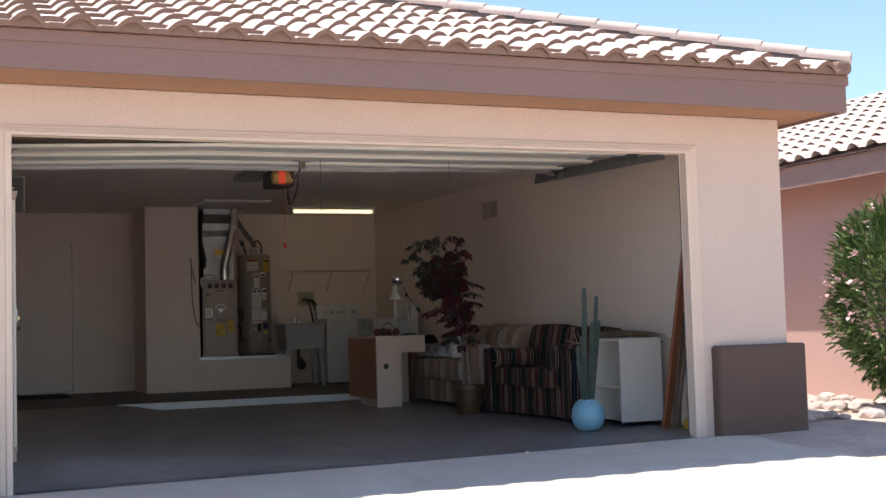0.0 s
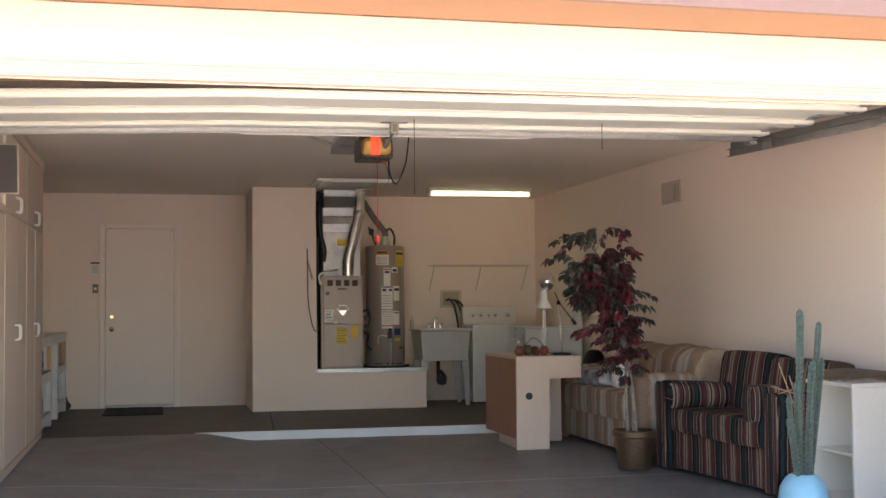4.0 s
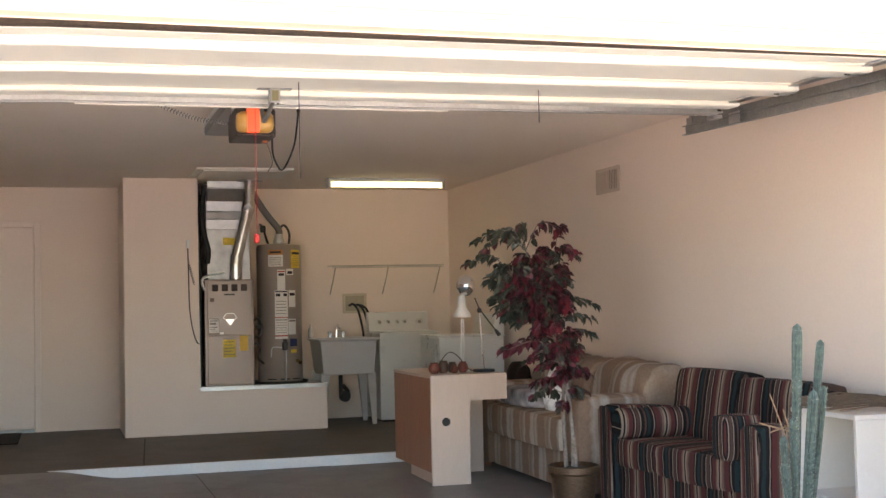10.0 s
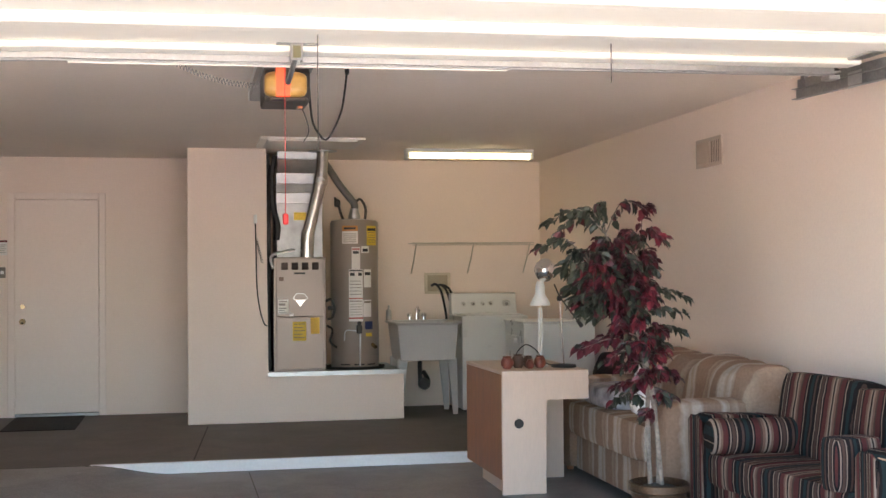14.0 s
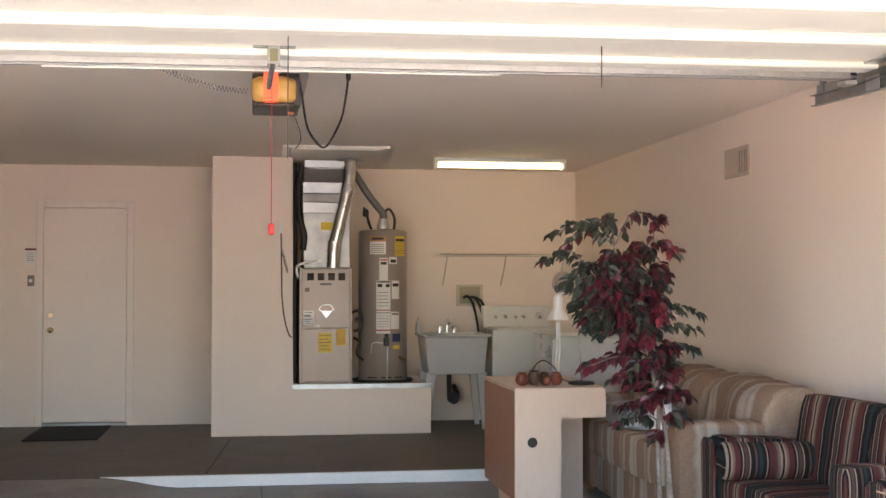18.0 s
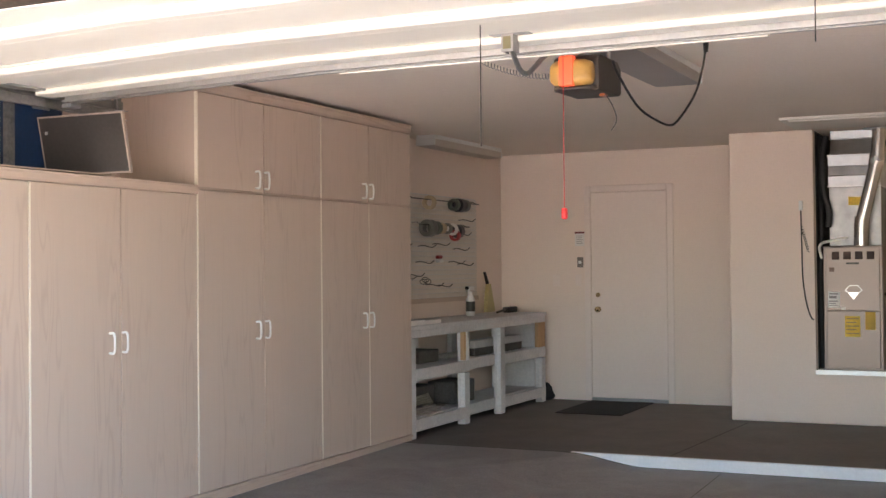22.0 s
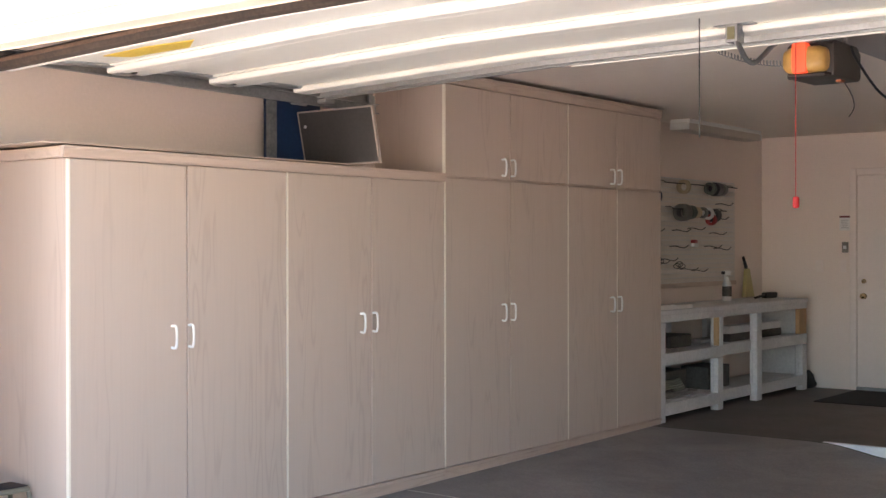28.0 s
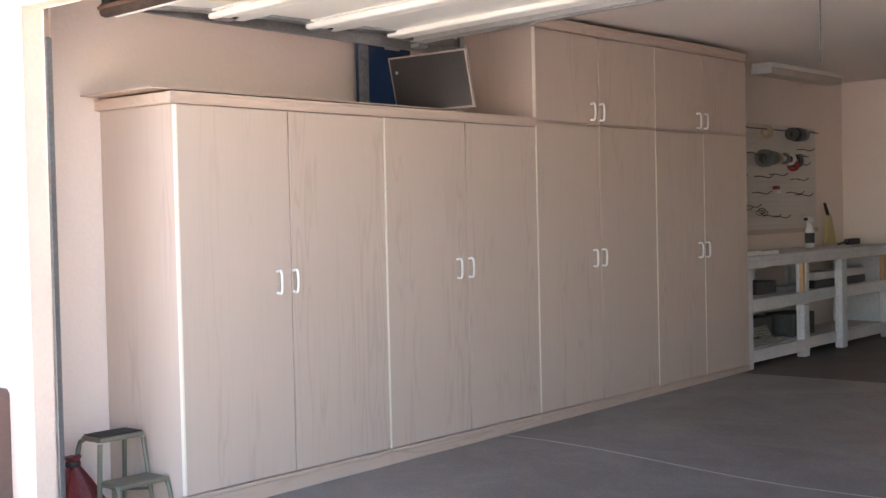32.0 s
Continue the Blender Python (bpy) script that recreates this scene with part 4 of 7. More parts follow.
# ---- lamps on the ceiling ----
def tube_lamp(name, x0, x1, y0, y1, lit, label):
    f = thing(name, ((x0 + x1) / 2, (y0 + y1) / 2, ZC), label, "ceiling lamp", "fluorescent ceiling lamps")
    z = ZC
    along = (x1 - x0) > (y1 - y0)
    part("housing", B((x0, x1, y0, y1, z - 0.035, z - 0.001)), WHITEPLASTIC, f, world=True, bevel=0.004)
    if along:
        for e in (x0, x1 - 0.03):
            part("end_cap", B((e, e + 0.03, y0 + 0.005, y1 - 0.005, z - 0.095, z - 0.036)), WHITEPLASTIC, f, world=True, bevel=0.005)
        ym = (y0 + y1) / 2
        part("tube", cyl((x0 + 0.03, ym, z - 0.062), (x1 - 0.03, ym, z - 0.062), 0.021, seg=16), lit, f, "fluorescent tube", world=True, smooth=True)
    else:
        part("cover", cushion(x0 + 0.004, x1 - 0.004, y0, y1, z - 0.095, z - 0.03, 0.25), lit, f, "ribbed diffuser", world=True, smooth=True)
        for e in (y0 - 0.012, y1):
            part("end_cap", B((x0, x1, e, e + 0.012, z - 0.09, z - 0.036)), WHITEPLASTIC, f, world=True, bevel=0.003)


tube_lamp("fluorescent_lamp", 1.34, 2.56, 8.0, 8.16, glow("fluorescent_tube", (1.0, 0.88, 0.50), 1.1), "lit fluorescent lamp on the ceiling over the laundry")
# cover toned like the wall behind it
tube_lamp("fluorescent_lamp", -2.97, -2.79, 6.95, 8.48, mat("wall_toned_diffuser", (0.60, 0.52, 0.46), 0.6, var=0.05, bump=0), "unlit fluorescent lamp on the ceiling above the workbench")
tube_lamp("fluorescent_lamp", -0.225, 0.05, 3.1, 4.42, mat("grey_diffuser", (0.34, 0.31, 0.295), 0.5, var=0.04, bump=0), "unlit fluorescent lamp on the ceiling behind the opener")
HATCH = mat("hatch_paint", (0.88, 0.83, 0.77), 0.6, var=0.03)
ah = thing("attic_hatch", (0.42, 7.55, ZC), "white framed attic hatch in the ceiling", "hatch")
part("panel", B((0.06, 0.80, 7.24, 7.90, ZC - 0.03, ZC - 0.001)), HATCH, ah, world=True, bevel=0.004)
part("frame", B((0.0, 0.86, 7.18, 7.235, ZC - 0.02, ZC - 0.001), (0.0, 0.055, 7.235, 7.96, ZC - 0.02, ZC - 0.001), (0.805, 0.86, 7.235, 7.96, ZC - 0.02, ZC - 0.001)), HATCH, ah, world=True)
INSIDE = False
vt = thing("wall_vent", (3.05, 5.02, 2.16), "white louvred vent grille on the side wall", "vent")
VENT = mat("vent_enamel", (0.52, 0.42, 0.35), 0.5, var=0.03)
for b in ((-0.012, 0.0, -0.215, -0.19, -0.1, 0.1), (-0.012, 0.0, 0.19, 0.215, -0.1, 0.1), (-0.012, 0.0, -0.19, 0.19, -0.1, -0.075), (-0.012, 0.0, -0.19, 0.19, 0.075, 0.1), (-0.012, 0.0, -0.0125, 0.0125, -0.075, 0.075)):
    part("frame", B(b), VENT, vt)
part("backing", B((-0.003, -0.001, -0.19, 0.19, -0.075, 0.075)), DARKMETAL, vt)
for k in range(9):
    part("slat", B((-0.011, -0.004, 0.018 + 0.019 * k, 0.026 + 0.019 * k, -0.074, 0.074)), VENT, vt)
for k in range(6):
    part("slat", B((-0.009, -0.004, -0.178 + 0.029 * k, -0.169 + 0.029 * k, -0.074, 0.074)), VENT, vt)
INSIDE = True

# ---- workbench ----
wb = thing("workbench", (-2.86, 7.6, 0), "grey-white painted timber workbench with open shelves along the wall", "workbench")
BX0, BX1, BY0, BY1 = XL + 0.01, -2.58, 6.015, 9.10
part("top", B((BX0, BX1 + 0.004, BY0, BY1 + 0.03, 0.832, 0.866)), BENCHWHITE, wb, world=True, bevel=0.004)
part("apron", B((BX1 - 0.04, BX1, BY0, BY1, 0.772, 0.8315)), BENCHWHITE, wb, world=True, bevel=0.003)
for y, w in ((BY0, 0.088), (7.045, 0.105), (7.862, 0.11), (BY1 - 0.11, 0.108)):
    part("post", B((BX1 - 0.07, BX1 - 0.041, y, y + w, 0.0, 0.8315)), BENCHWHITE, wb, world=True, bevel=0.004)
    part("post_facing", B((BX1 - 0.0405, BX1 - (0.001 if y < 7 else 0.0), y, y + w, 0.0, 0.7715 if y < 7 or 7.8 < y < 7.9 else 0.43)), BENCHWHITE, wb, world=True, bevel=0.004)
    part("back_post", B((BX0, BX0 + 0.05, y, y + w, 0.0, 0.8315)), BENCHWHITE, wb, world=True, bevel=0.003)
part("post_facing", B((BX1 - 0.0405, BX1 + 0.001, 7.085, 7.15, 0.534, 0.7715)), BENCHWHITE, wb, world=True, bevel=0.003)
part("bare_post", B((BX1 - 0.0405, BX1 - 0.006, 7.046, 7.084, 0.534, 0.7715)), BAREWOOD, wb, "unpainted pine upright", world=True)
part("bare_post", B((BX1 - 0.0405, BX1 - 0.002, BY1 - 0.2, BY1 - 0.004, 0.534, 0.7715)), BAREWOOD, wb, "unpainted pine upright", world=True)
for z in (0.438, 0.05):
    for a, b, x in ((BY0 + 0.09, 7.15, BX1), (7.152, 7.86, BX1 - 0.055), (7.974, BY1, BX1)):
        part("shelf_rail", B((x - 0.04, x + 0.0015, a, b, z, z + 0.095)), BENCHWHITE, wb, world=True, bevel=0.004)
    part("shelf", B((BX0 + 0.052, BX1 - 0.10, BY0, BY1, z + 0.07, z + 0.088)), BENCHWHITE, wb, world=True)
part("rail_end", B((BX1 - 0.0405, BX1 + 0.0012, BY0 - 0.002, BY0 + 0.0895, 0.438, 0.533)), BENCHWHITE, wb, world=True, bevel=0.003)
part("end_panel", B((BX0 + 0.06, BX1 - 0.105, BY1 - 0.03, BY1 - 0.012, 0.14, 0.83)), BENCHWHITE, wb, world=True)


def box_thing(name, b, material, label, category, bevel=0.005, group=""):
    t = thing(name, ((b[0] + b[1]) / 2, (b[2] + b[3]) / 2, b[4]), label, category, group)
    part("body", B(b), material, t, world=True, bevel=bevel)
    return t


box_thing("paper_stack", (-2.74, -2.60, 6.02, 6.32, 0.867, 0.905), PAPER, "white boards stacked on the workbench", "board", 0.003)
box_thing("paper_stack", (-2.72, -2.60, 6.325, 6.62, 0.867, 0.897), PAPER, "short white board lying on the workbench", "board", 0.003)
CARD = mat("dull_cardboard", (0.22, 0.17, 0.13), 0.8, var=0.2)
MURK = mat("dusty_dark_tin", (0.10, 0.09, 0.08), 0.7, var=0.4, scale=14)
box_thing("board", (-2.80, -2.70, 7.55, 8.72, 0.60, 0.668), BENCHWHITE, "pale trough-shaped plank lying on the workbench shelf", "board")
box_thing("board", (-2.97, -2.83, 7.25, 8.62, 0.527, 0.56), GREYBOARD, "weathered grey plank lying on the workbench shelf", "board")
box_thing("board", (-2.81, -2.72, 7.6, 8.80, 0.527, 0.598), MURK, "dark dusty offcut under the pale plank", "board")
box_thing("storage_box", (-3.02, -2.78, 6.16, 6.5, 0.527, 0.70), mat("rust_brown_box", (0.17, 0.085, 0.05), 0.8, var=0.3), "rust-brown box on the workbench shelf", "box")
box_thing("storage_box", (-3.03, -2.80, 6.62, 7.0, 0.527, 0.63), MURK, "dark dusty box on the workbench shelf", "box")
box_thing("storage_box", (-3.02, -2.76, 7.24, 7.68, 0.139, 0.33), MURK, "dark dusty box on the low workbench shelf", "box")
box_thing("storage_box", (-3.03, -2.82, 6.2, 6.95, 0.139, 0.34), MURK, "long dark case on the low workbench shelf", "box")
for k, (z, y0, y1) in enumerate(((0.139, 6.16, 6.9), (0.157, 6.2, 6.98), (0.175, 6.14, 6.8))):
    box_thing("slat_offcut", (-2.815 + 0.006 * k, -2.735, y0, y1, z, z + 0.016), GREYBOARD, "grey wooden offcut piled on the low workbench shelf", "board", 0.003, "offcuts on the low shelf")
hose = thing("hose_coil", (-2.77, 6.55, 0.192), "pale coiled hose on the low workbench shelf", "hose")
part("coil", tube([(-2.775 + (0.035 - 0.0002 * k) * math.cos(k * 0.3), 6.55 + (0.26 - 0.001 * k) * math.sin(k * 0.3), 0.200 + 0.0009 * k) for k in range(90)], 0.009, 6), mat("hose_rubber", (0.36, 0.35, 0.28), 0.6), hose, world=True, smooth=True)
sb = thing("spray_bottle", (-2.95, 8.05, 0.872), "white spray bottle with a dark label on the workbench", "bottle")
part("bottle", lathe([(0.04, 0), (0.042, 0.01), (0.042, 0.15), (0.02, 0.2), (0.018, 0.22)], 18, at=(-2.95, 8.05, 0.8665)), WHITEPLASTIC, sb, world=True, smooth=True)
part("label", lathe([(0.0428, 0.04), (0.0432, 0.041), (0.0432, 0.13), (0.0428, 0.131)], 18, at=(-2.95, 8.05, 0.8665)), DARKMETAL, sb, "dark brown label", world=True)
part("nozzle", B((-2.965, -2.935, 7.955, 7.984, 1.108, 1.136)), BLACK, sb, "black nozzle", world=True, bevel=0.005)
part("trigger", B((-2.975, -2.925, 7.985, 8.09, 1.10, 1.14), (-2.96, -2.94, 8.0, 8.015, 1.05, 1.10)), WHITEPLASTIC, sb, world=True, bevel=0.006)
YEL = mat("yellow_plastic", (0.55, 0.45, 0.20), 0.45, var=0.1)
dust = thing("dustpan", (-3.04, 8.75, 0.872), "pale yellow dustpan with black grip leaning on the wall", "dustpan")
part("pan", prism([(8.72, 0.874), (8.96, 0.874), (8.84, 1.15), (8.78, 1.15)], -3.09, -3.05, "X"), YEL, dust, world=True, bevel=0.006)
part("grip", cyl((-3.07, 8.80, 1.14), (-3.08, 8.74, 1.26), 0.018, 0.014, 10), BLACK, dust, "black grip", world=True)
tl = thing("hand_brush", (-2.85, 8.7, 0.866), "dark hand brush lying on the workbench", "brush")
part("head", cushion(-2.9, -2.84, 8.75, 9.02, 0.867, 0.925, 0.3), DARKMETAL, tl, world=True, smooth=True)
part("handle", tube([(-2.87, 8.76, 0.9), (-2.85, 8.6, 0.893), (-2.83, 8.42, 0.884)], 0.011, 8), DARKMETAL, tl, world=True, smooth=True)
bag = thing("black_bag", (-2.72, 9.26, 0), "black plastic bag on the floor behind the workbench", "bag")
bm = cushion(-2.70, -2.53, 9.14, 9.30, 0.0, 0.17, 0.9, 8)
for v in bm.verts:
    k = v.co.z / 0.17
    v.co.x = -2.63 + (v.co.x + 2.63) * (1.15 - 0.75 * k) + 0.02 * noise.noise(v.co * 16)
    v.co.y += 0.015 * noise.noise(v.co * 16 + Vector((3, 3, 3)))
part("bag", bm, BLACK, bag, world=True, smooth=True)

# ---- slatted tool board with hooks and tape ----
PEG = mat("slatboard", (0.72, 0.655, 0.59), 0.6, var=0.05)
pb = thing("slat_board", (XL, 7.5, 1.04), "pale slatted tool board fixed to the wall", "tool board")
n_sl = 22
for k in range(n_sl):
    z = 1.045 + k * 0.0415
    part("slat", B((XL + 0.001, XL + 0.016, 6.03, 8.60, z, z + 0.034)), PEG, pb, world=True, bevel=0.002)
part("backing", B((XL + 0.0005, XL + 0.004, 6.03, 8.60, 1.04, 1.96)), BENCHWHITE, pb, world=True)
part("sill", B((XL + 0.001, XL + 0.03, 6.03, 8.60, 1.0, 1.04)), OAKTRIM, pb, world=True)
ROLLC = (mat("masking_tape", (0.50, 0.40, 0.26), 0.7), mat("grey_tape", (0.16, 0.16, 0.15), 0.5), mat("black_tape", (0.03, 0.03, 0.035), 0.4), mat("green_tape", (0.10, 0.12, 0.10), 0.5), mat("red_tape", (0.35, 0.04, 0.04), 0.5), WHITEPLASTIC, mat("navy_tape", (0.02, 0.03, 0.08), 0.5))


def tape(y, z, r, w, c, x):
    t = thing("tape_roll", (x, y, z - r), "roll of adhesive tape hanging on the tool board", "tape", "tape rolls")
    bm = bmesh.new()
    ring = [(r, -w / 2), (r, w / 2), (r * 0.55, w / 2), (r * 0.55, -w / 2)]
    rows = [[bm.verts.new((x + q * math.cos(a), y + p, z + q * math.sin(a))) for q, p in ring] for a in [2 * math.pi * k / 22 for k in range(22)]]
    for i in range(22):
        for j in range(4):
            bm.faces.new((rows[i][j], rows[i][(j + 1) % 4], rows[(i + 1) % 22][(j + 1) % 4], rows[(i + 1) % 22][j]))
    part("roll", bm, ROLLC[c], t, world=True, smooth=True)


for rz, y0, y1 in ((1.905, 6.95, 8.45), (1.685, 7.1, 8.2)):
    rd = thing("rod", (XL + 0.1, y0, rz), "thin steel rod carrying tape rolls", "rod", "rods on the tool board")
    part("bar", cyl((XL + 0.1, y0, rz), (XL + 0.1, y1, rz), 0.005, seg=8), DARKMETAL, rd, world=True)
    for y in (y0 + 0.03, y1 - 0.06):
        part("bracket", tube([(XL + 0.01, y, rz + 0.02), (XL + 0.06, y, rz + 0.02), (XL + 0.1, y, rz)], 0.004, 6), DARKMETAL, rd, world=True)
for y, z, r, w, c in ((7.3, 1.878, 0.062, 0.04, 0), (7.84, 1.88, 0.055, 0.05, 3), (7.96, 1.878, 0.062, 0.09, 2), (8.08, 1.88, 0.055, 0.06, 1), (7.28, 1.655, 0.075, 0.09, 1), (7.42, 1.66, 0.06, 0.07, 3), (7.55, 1.66, 0.05, 0.04, 0), (7.68, 1.66, 0.05, 0.03, 1), (7.80, 1.655, 0.055, 0.02, 5), (7.92, 1.64, 0.06, 0.07, 2), (7.86, 1.60, 0.05, 0.04, 4), (6.72, 1.78, 0.07, 0.08, 6)):
    tape(y, z, r, w, c, XL + 0.105)
random.seed(4)
for y, z in ((6.6, 1.52), (6.75, 1.5), (7.25, 1.5), (7.55, 1.52), (7.2, 1.36), (7.9, 1.36), (8.1, 1.34), (6.7, 1.24), (6.85, 1.23), (7.0, 1.25), (7.4, 1.16), (7.6, 1.15), (8.05, 1.62), (8.15, 1.75), (8.0, 1.48)):
    hk = thing("tool_hook", (XL + 0.016, y, z), "steel wire hook on the tool board", "hook", "hooks on the tool board")
    part("wire", tube(curve([(XL + 0.012, y, z), (XL + 0.06, y + 0.03, z + 0.004), (XL + 0.11, y + 0.09, z - 0.012), (XL + 0.12, y + 0.16, z + 0.012)], 4), 0.0042, 6), DARKMETAL, hk, world=True)
for y, z, n in ((6.62, 1.245, 5), (6.78, 1.235, 5), (7.28, 1.19, 3)):
    ch2 = thing("tool_chain", (XL + 0.05, y, z), "dark linked metal hangers on the tool board", "hanger", "hangers on the tool board")
    for k in range(n):
        a = [(XL + 0.05 + 0.02 * math.cos(q), y + 0.045 * k + 0.03 * math.cos(q), z + 0.016 * (k % 2) + 0.022 * math.sin(q)) for q in [2 * math.pi * m / 9 for m in range(10)]]
        part("link", tube(a, 0.0038, 5), DARKMETAL, ch2, world=True)
cl = thing("clamp", (XL + 0.06, 7.6, 1.38), "small red and white clamp hanging on the tool board", "clamp")
part("jaw", B((XL + 0.03, XL + 0.07, 7.58, 7.66, 1.39, 1.42)), ROLLC[4], cl, world=True, bevel=0.008)
part("pad", B((XL + 0.03, XL + 0.075, 7.58, 7.67, 1.355, 1.388)), WHITEPLASTIC, cl, world=True, bevel=0.008)

# ---- furnace closet ----
GREIGE = mat("furnace_enamel", (0.245, 0.185, 0.155), 0.33, 0.2, var=0.04, scale=2, bump=0.04, wear=0.03)
SLOTB = mat("dark_brown_slot", (0.055, 0.035, 0.028), 0.7)
fu = thing("furnace", (0.40, 8.6, 0.437), "beige metal gas furnace standing on the platform", "furnace")
part("cabinet", B((0.165, 0.635, 8.275, 8.98, 0.437, 1.462)), GREIGE, fu, world=True, bevel=0.006)
part("upper_panel", B((0.19, 0.612, 8.258, 8.274, 0.93, 1.45)), GREIGE, fu, world=True, bevel=0.005)
part("lower_panel", B((0.19, 0.612, 8.258, 8.274, 0.46, 0.923)), GREIGE, fu, world=True, bevel=0.005)
for k in range(4):
    part("vent_slot", B((0.235 + 0.092 * k, 0.295 + 0.092 * k, 8.252, 8.259, 1.35, 1.415)), SLOTB, fu, "dark louvred opening", world=True, bevel=0.004)
part("grip", B((0.35, 0.45, 8.250, 8.259, 1.31, 1.325)), DARKMETAL, fu, world=True)
part("badge", B((0.215, 0.255, 8.253, 8.259, 1.25, 1.285)), mat("brown_badge", (0.09, 0.045, 0.03), 0.5), fu, world=True)
EMBLEM = mat("silver_sticker", (0.92, 0.92, 0.9), 0.15, 0.3, var=0.02, bump=0)
part("emblem", prism([(0.36, 1.08), (0.45, 1.08), (0.405, 1.02)], 8.254, 8.259, "Y"), EMBLEM, fu, "shiny silver sticker", world=True)
for p, q in (((0.37, 1.135), (0.44, 1.135)), ((0.37, 1.135), (0.338, 1.093)), ((0.44, 1.135), (0.472, 1.093)), ((0.338, 1.093), (0.36, 1.08)), ((0.472, 1.093), (0.45, 1.08))):
    part("emblem_line", cyl((p[0], 8.257, p[1]), (q[0], 8.257, q[1]), 0.0022, seg=6), EMBLEM, fu, world=True)
sh = part("instruction_sheet", B((0.203, 0.298, 8.254, 8.259, 0.955, 1.085)), PAPER, fu, "white instruction label", world=True)
SHEETGREY = mat("grey_print", (0.28, 0.24, 0.23), 0.6)
for z0, z1, x1 in ((1.062, 1.072, 0.285), (1.03, 1.05, 0.27), (1.002, 1.012, 0.28), (0.985, 0.992, 0.262), (0.968, 0.974, 0.285)):
    part("print_block", B((0.212, x1, 8.2525, 8.2537, z0, z1)), SHEETGREY, sh, world=True)
part("instruction_strip", B((0.305, 0.34, 8.2545, 8.259, 0.937, 0.957)), PAPER, fu, "small white label", world=True)
part("energy_label", B((0.335, 0.455, 8.254, 8.259, 0.715, 0.885)), LABEL, fu, "yellow energy label", world=True)
part("energy_label", B((0.495, 0.575, 8.254, 8.259, 0.775, 0.92)), mat("amber_label", (0.62, 0.38, 0.05), 0.6), fu, "amber warning label", world=True)
for k in range(5):
    part("print_line", B((0.345, 0.445 - 0.02 * (k % 2), 8.2525, 8.2540, 0.86 - 0.03 * k, 0.867 - 0.03 * k)), CARD, fu, world=True)
DUCTGREY = mat("dull_duct_steel", (0.40, 0.40, 0.40), 0.5, 1.0, var=0.3, scale=4, grain=9, bump=0.25, dist=0.012)
pl = thing("duct_plenum", (0.42, 8.65, 1.463), "bright sheet-metal supply duct above the furnace", "duct")
part("lower_box", B((0.205, 0.62, 8.38, 8.96, 1.463, 1.955)), DUCTGREY, pl, world=True, bevel=0.004)
part("middle_box", prism([(8.37, 1.962), (8.352, 2.045), (8.375, 2.052), (8.387, 2.125), (8.372, 2.13), (8.352, 2.215), (8.94, 2.215), (8.94, 1.962)], 0.20, 0.615, "X"), BRIGHTSTEEL, pl, world=True, bevel=0.002)
part("upper_box", prism([(8.362, 2.222), (8.43, 2.355), (8.412, 2.36), (8.395, 2.424), (8.94, 2.424), (8.94, 2.222)], 0.215, 0.60, "X"), BRIGHTSTEEL, pl, world=True, bevel=0.002)
for z in (1.955, 2.215):
    part("seam_band", B((0.195, 0.628, 8.345, 8.97, z, z + 0.007)), STEEL, pl, world=True)
part("duct_label", B((0.36, 0.50, 8.374, 8.3795, 1.80, 1.87)), LABEL, pl, "yellow label", world=True)
ln = thing("coolant_line", (0.14, 8.42, 0.44), "black insulated coolant line beside the furnace", "pipe")
part("pipe", tube(curve([(0.19, 8.35, 2.38), (0.16, 8.33, 2.2), (0.165, 8.33, 1.95), (0.21, 8.33, 1.75), (0.20, 8.33, 1.62)]), 0.026, 10), BLACK, ln, world=True, smooth=True)
part("pipe", tube(curve([(0.13, 8.4, 2.4), (0.135, 8.4, 1.6), (0.13, 8.4, 0.9), (0.14, 8.42, 0.44)]), 0.02, 8), BLACK, ln, world=True, smooth=True)
cd = thing("drain_pipe", (0.17, 8.25, 1.4), "white condensate pipe on top of the furnace", "pipe")
part("pipe", tube(curve([(0.36, 8.3, 1.53), (0.25, 8.28, 1.51), (0.16, 8.24, 1.485), (0.14, 8.235, 1.44), (0.16, 8.235, 1.36)]), 0.012, 8), WHITEPLASTIC, cd, world=True, smooth=True)
# added block: the gap's shade is put into its dark colour
setting("closet_lining", B((PXO - 0.10, PXO - 0.002, YP + 0.121, YB - 0.002, 0.0, ZC - 0.004)), mat("gap_shade", (0.05, 0.045, 0.04), 0.9), "dark block standing in for the shade of the gap beside the furnace", category="closet")
fl = thing("flue_pipe", (0.47, 8.3, 1.463), "shiny galvanised flue pipe bending up to the ceiling", "pipe")
for a, b, r in (((0.468, 8.29, 1.463), (0.474, 8.29, 1.66), 0.062), ((0.474, 8.29, 1.65), (0.60, 8.29, 2.17), 0.057), ((0.60, 8.29, 2.16), (0.617, 8.29, 2.425), 0.055)):
    part("pipe", cyl(a, b, r, seg=24), FLUE, fl, world=True, smooth=True)
for a, b in (((0.471, 8.29, 1.60), (0.479, 8.29, 1.70)), ((0.59, 8.29, 2.12), (0.606, 8.29, 2.22))):
    part("collar", cyl(a, b, 0.065, 0.062, 24), FLUE, fl, world=True, smooth=True)
part("ceiling_flange", lathe([(0.13, 0), (0.13, 0.006), (0.06, 0.012)], 24, at=(0.617, 8.29, 2.416)), STEEL, fl, world=True)
TANK = mat("heater_enamel", (0.315, 0.26, 0.222), 0.3, 0.2, var=0.015, scale=5, bump=0.03, wear=0.01)
HC = (0.935, 8.60)
wh = thing("water_heater", (HC[0], HC[1], 0.437), "tall taupe gas water heater on the platform", "water heater")
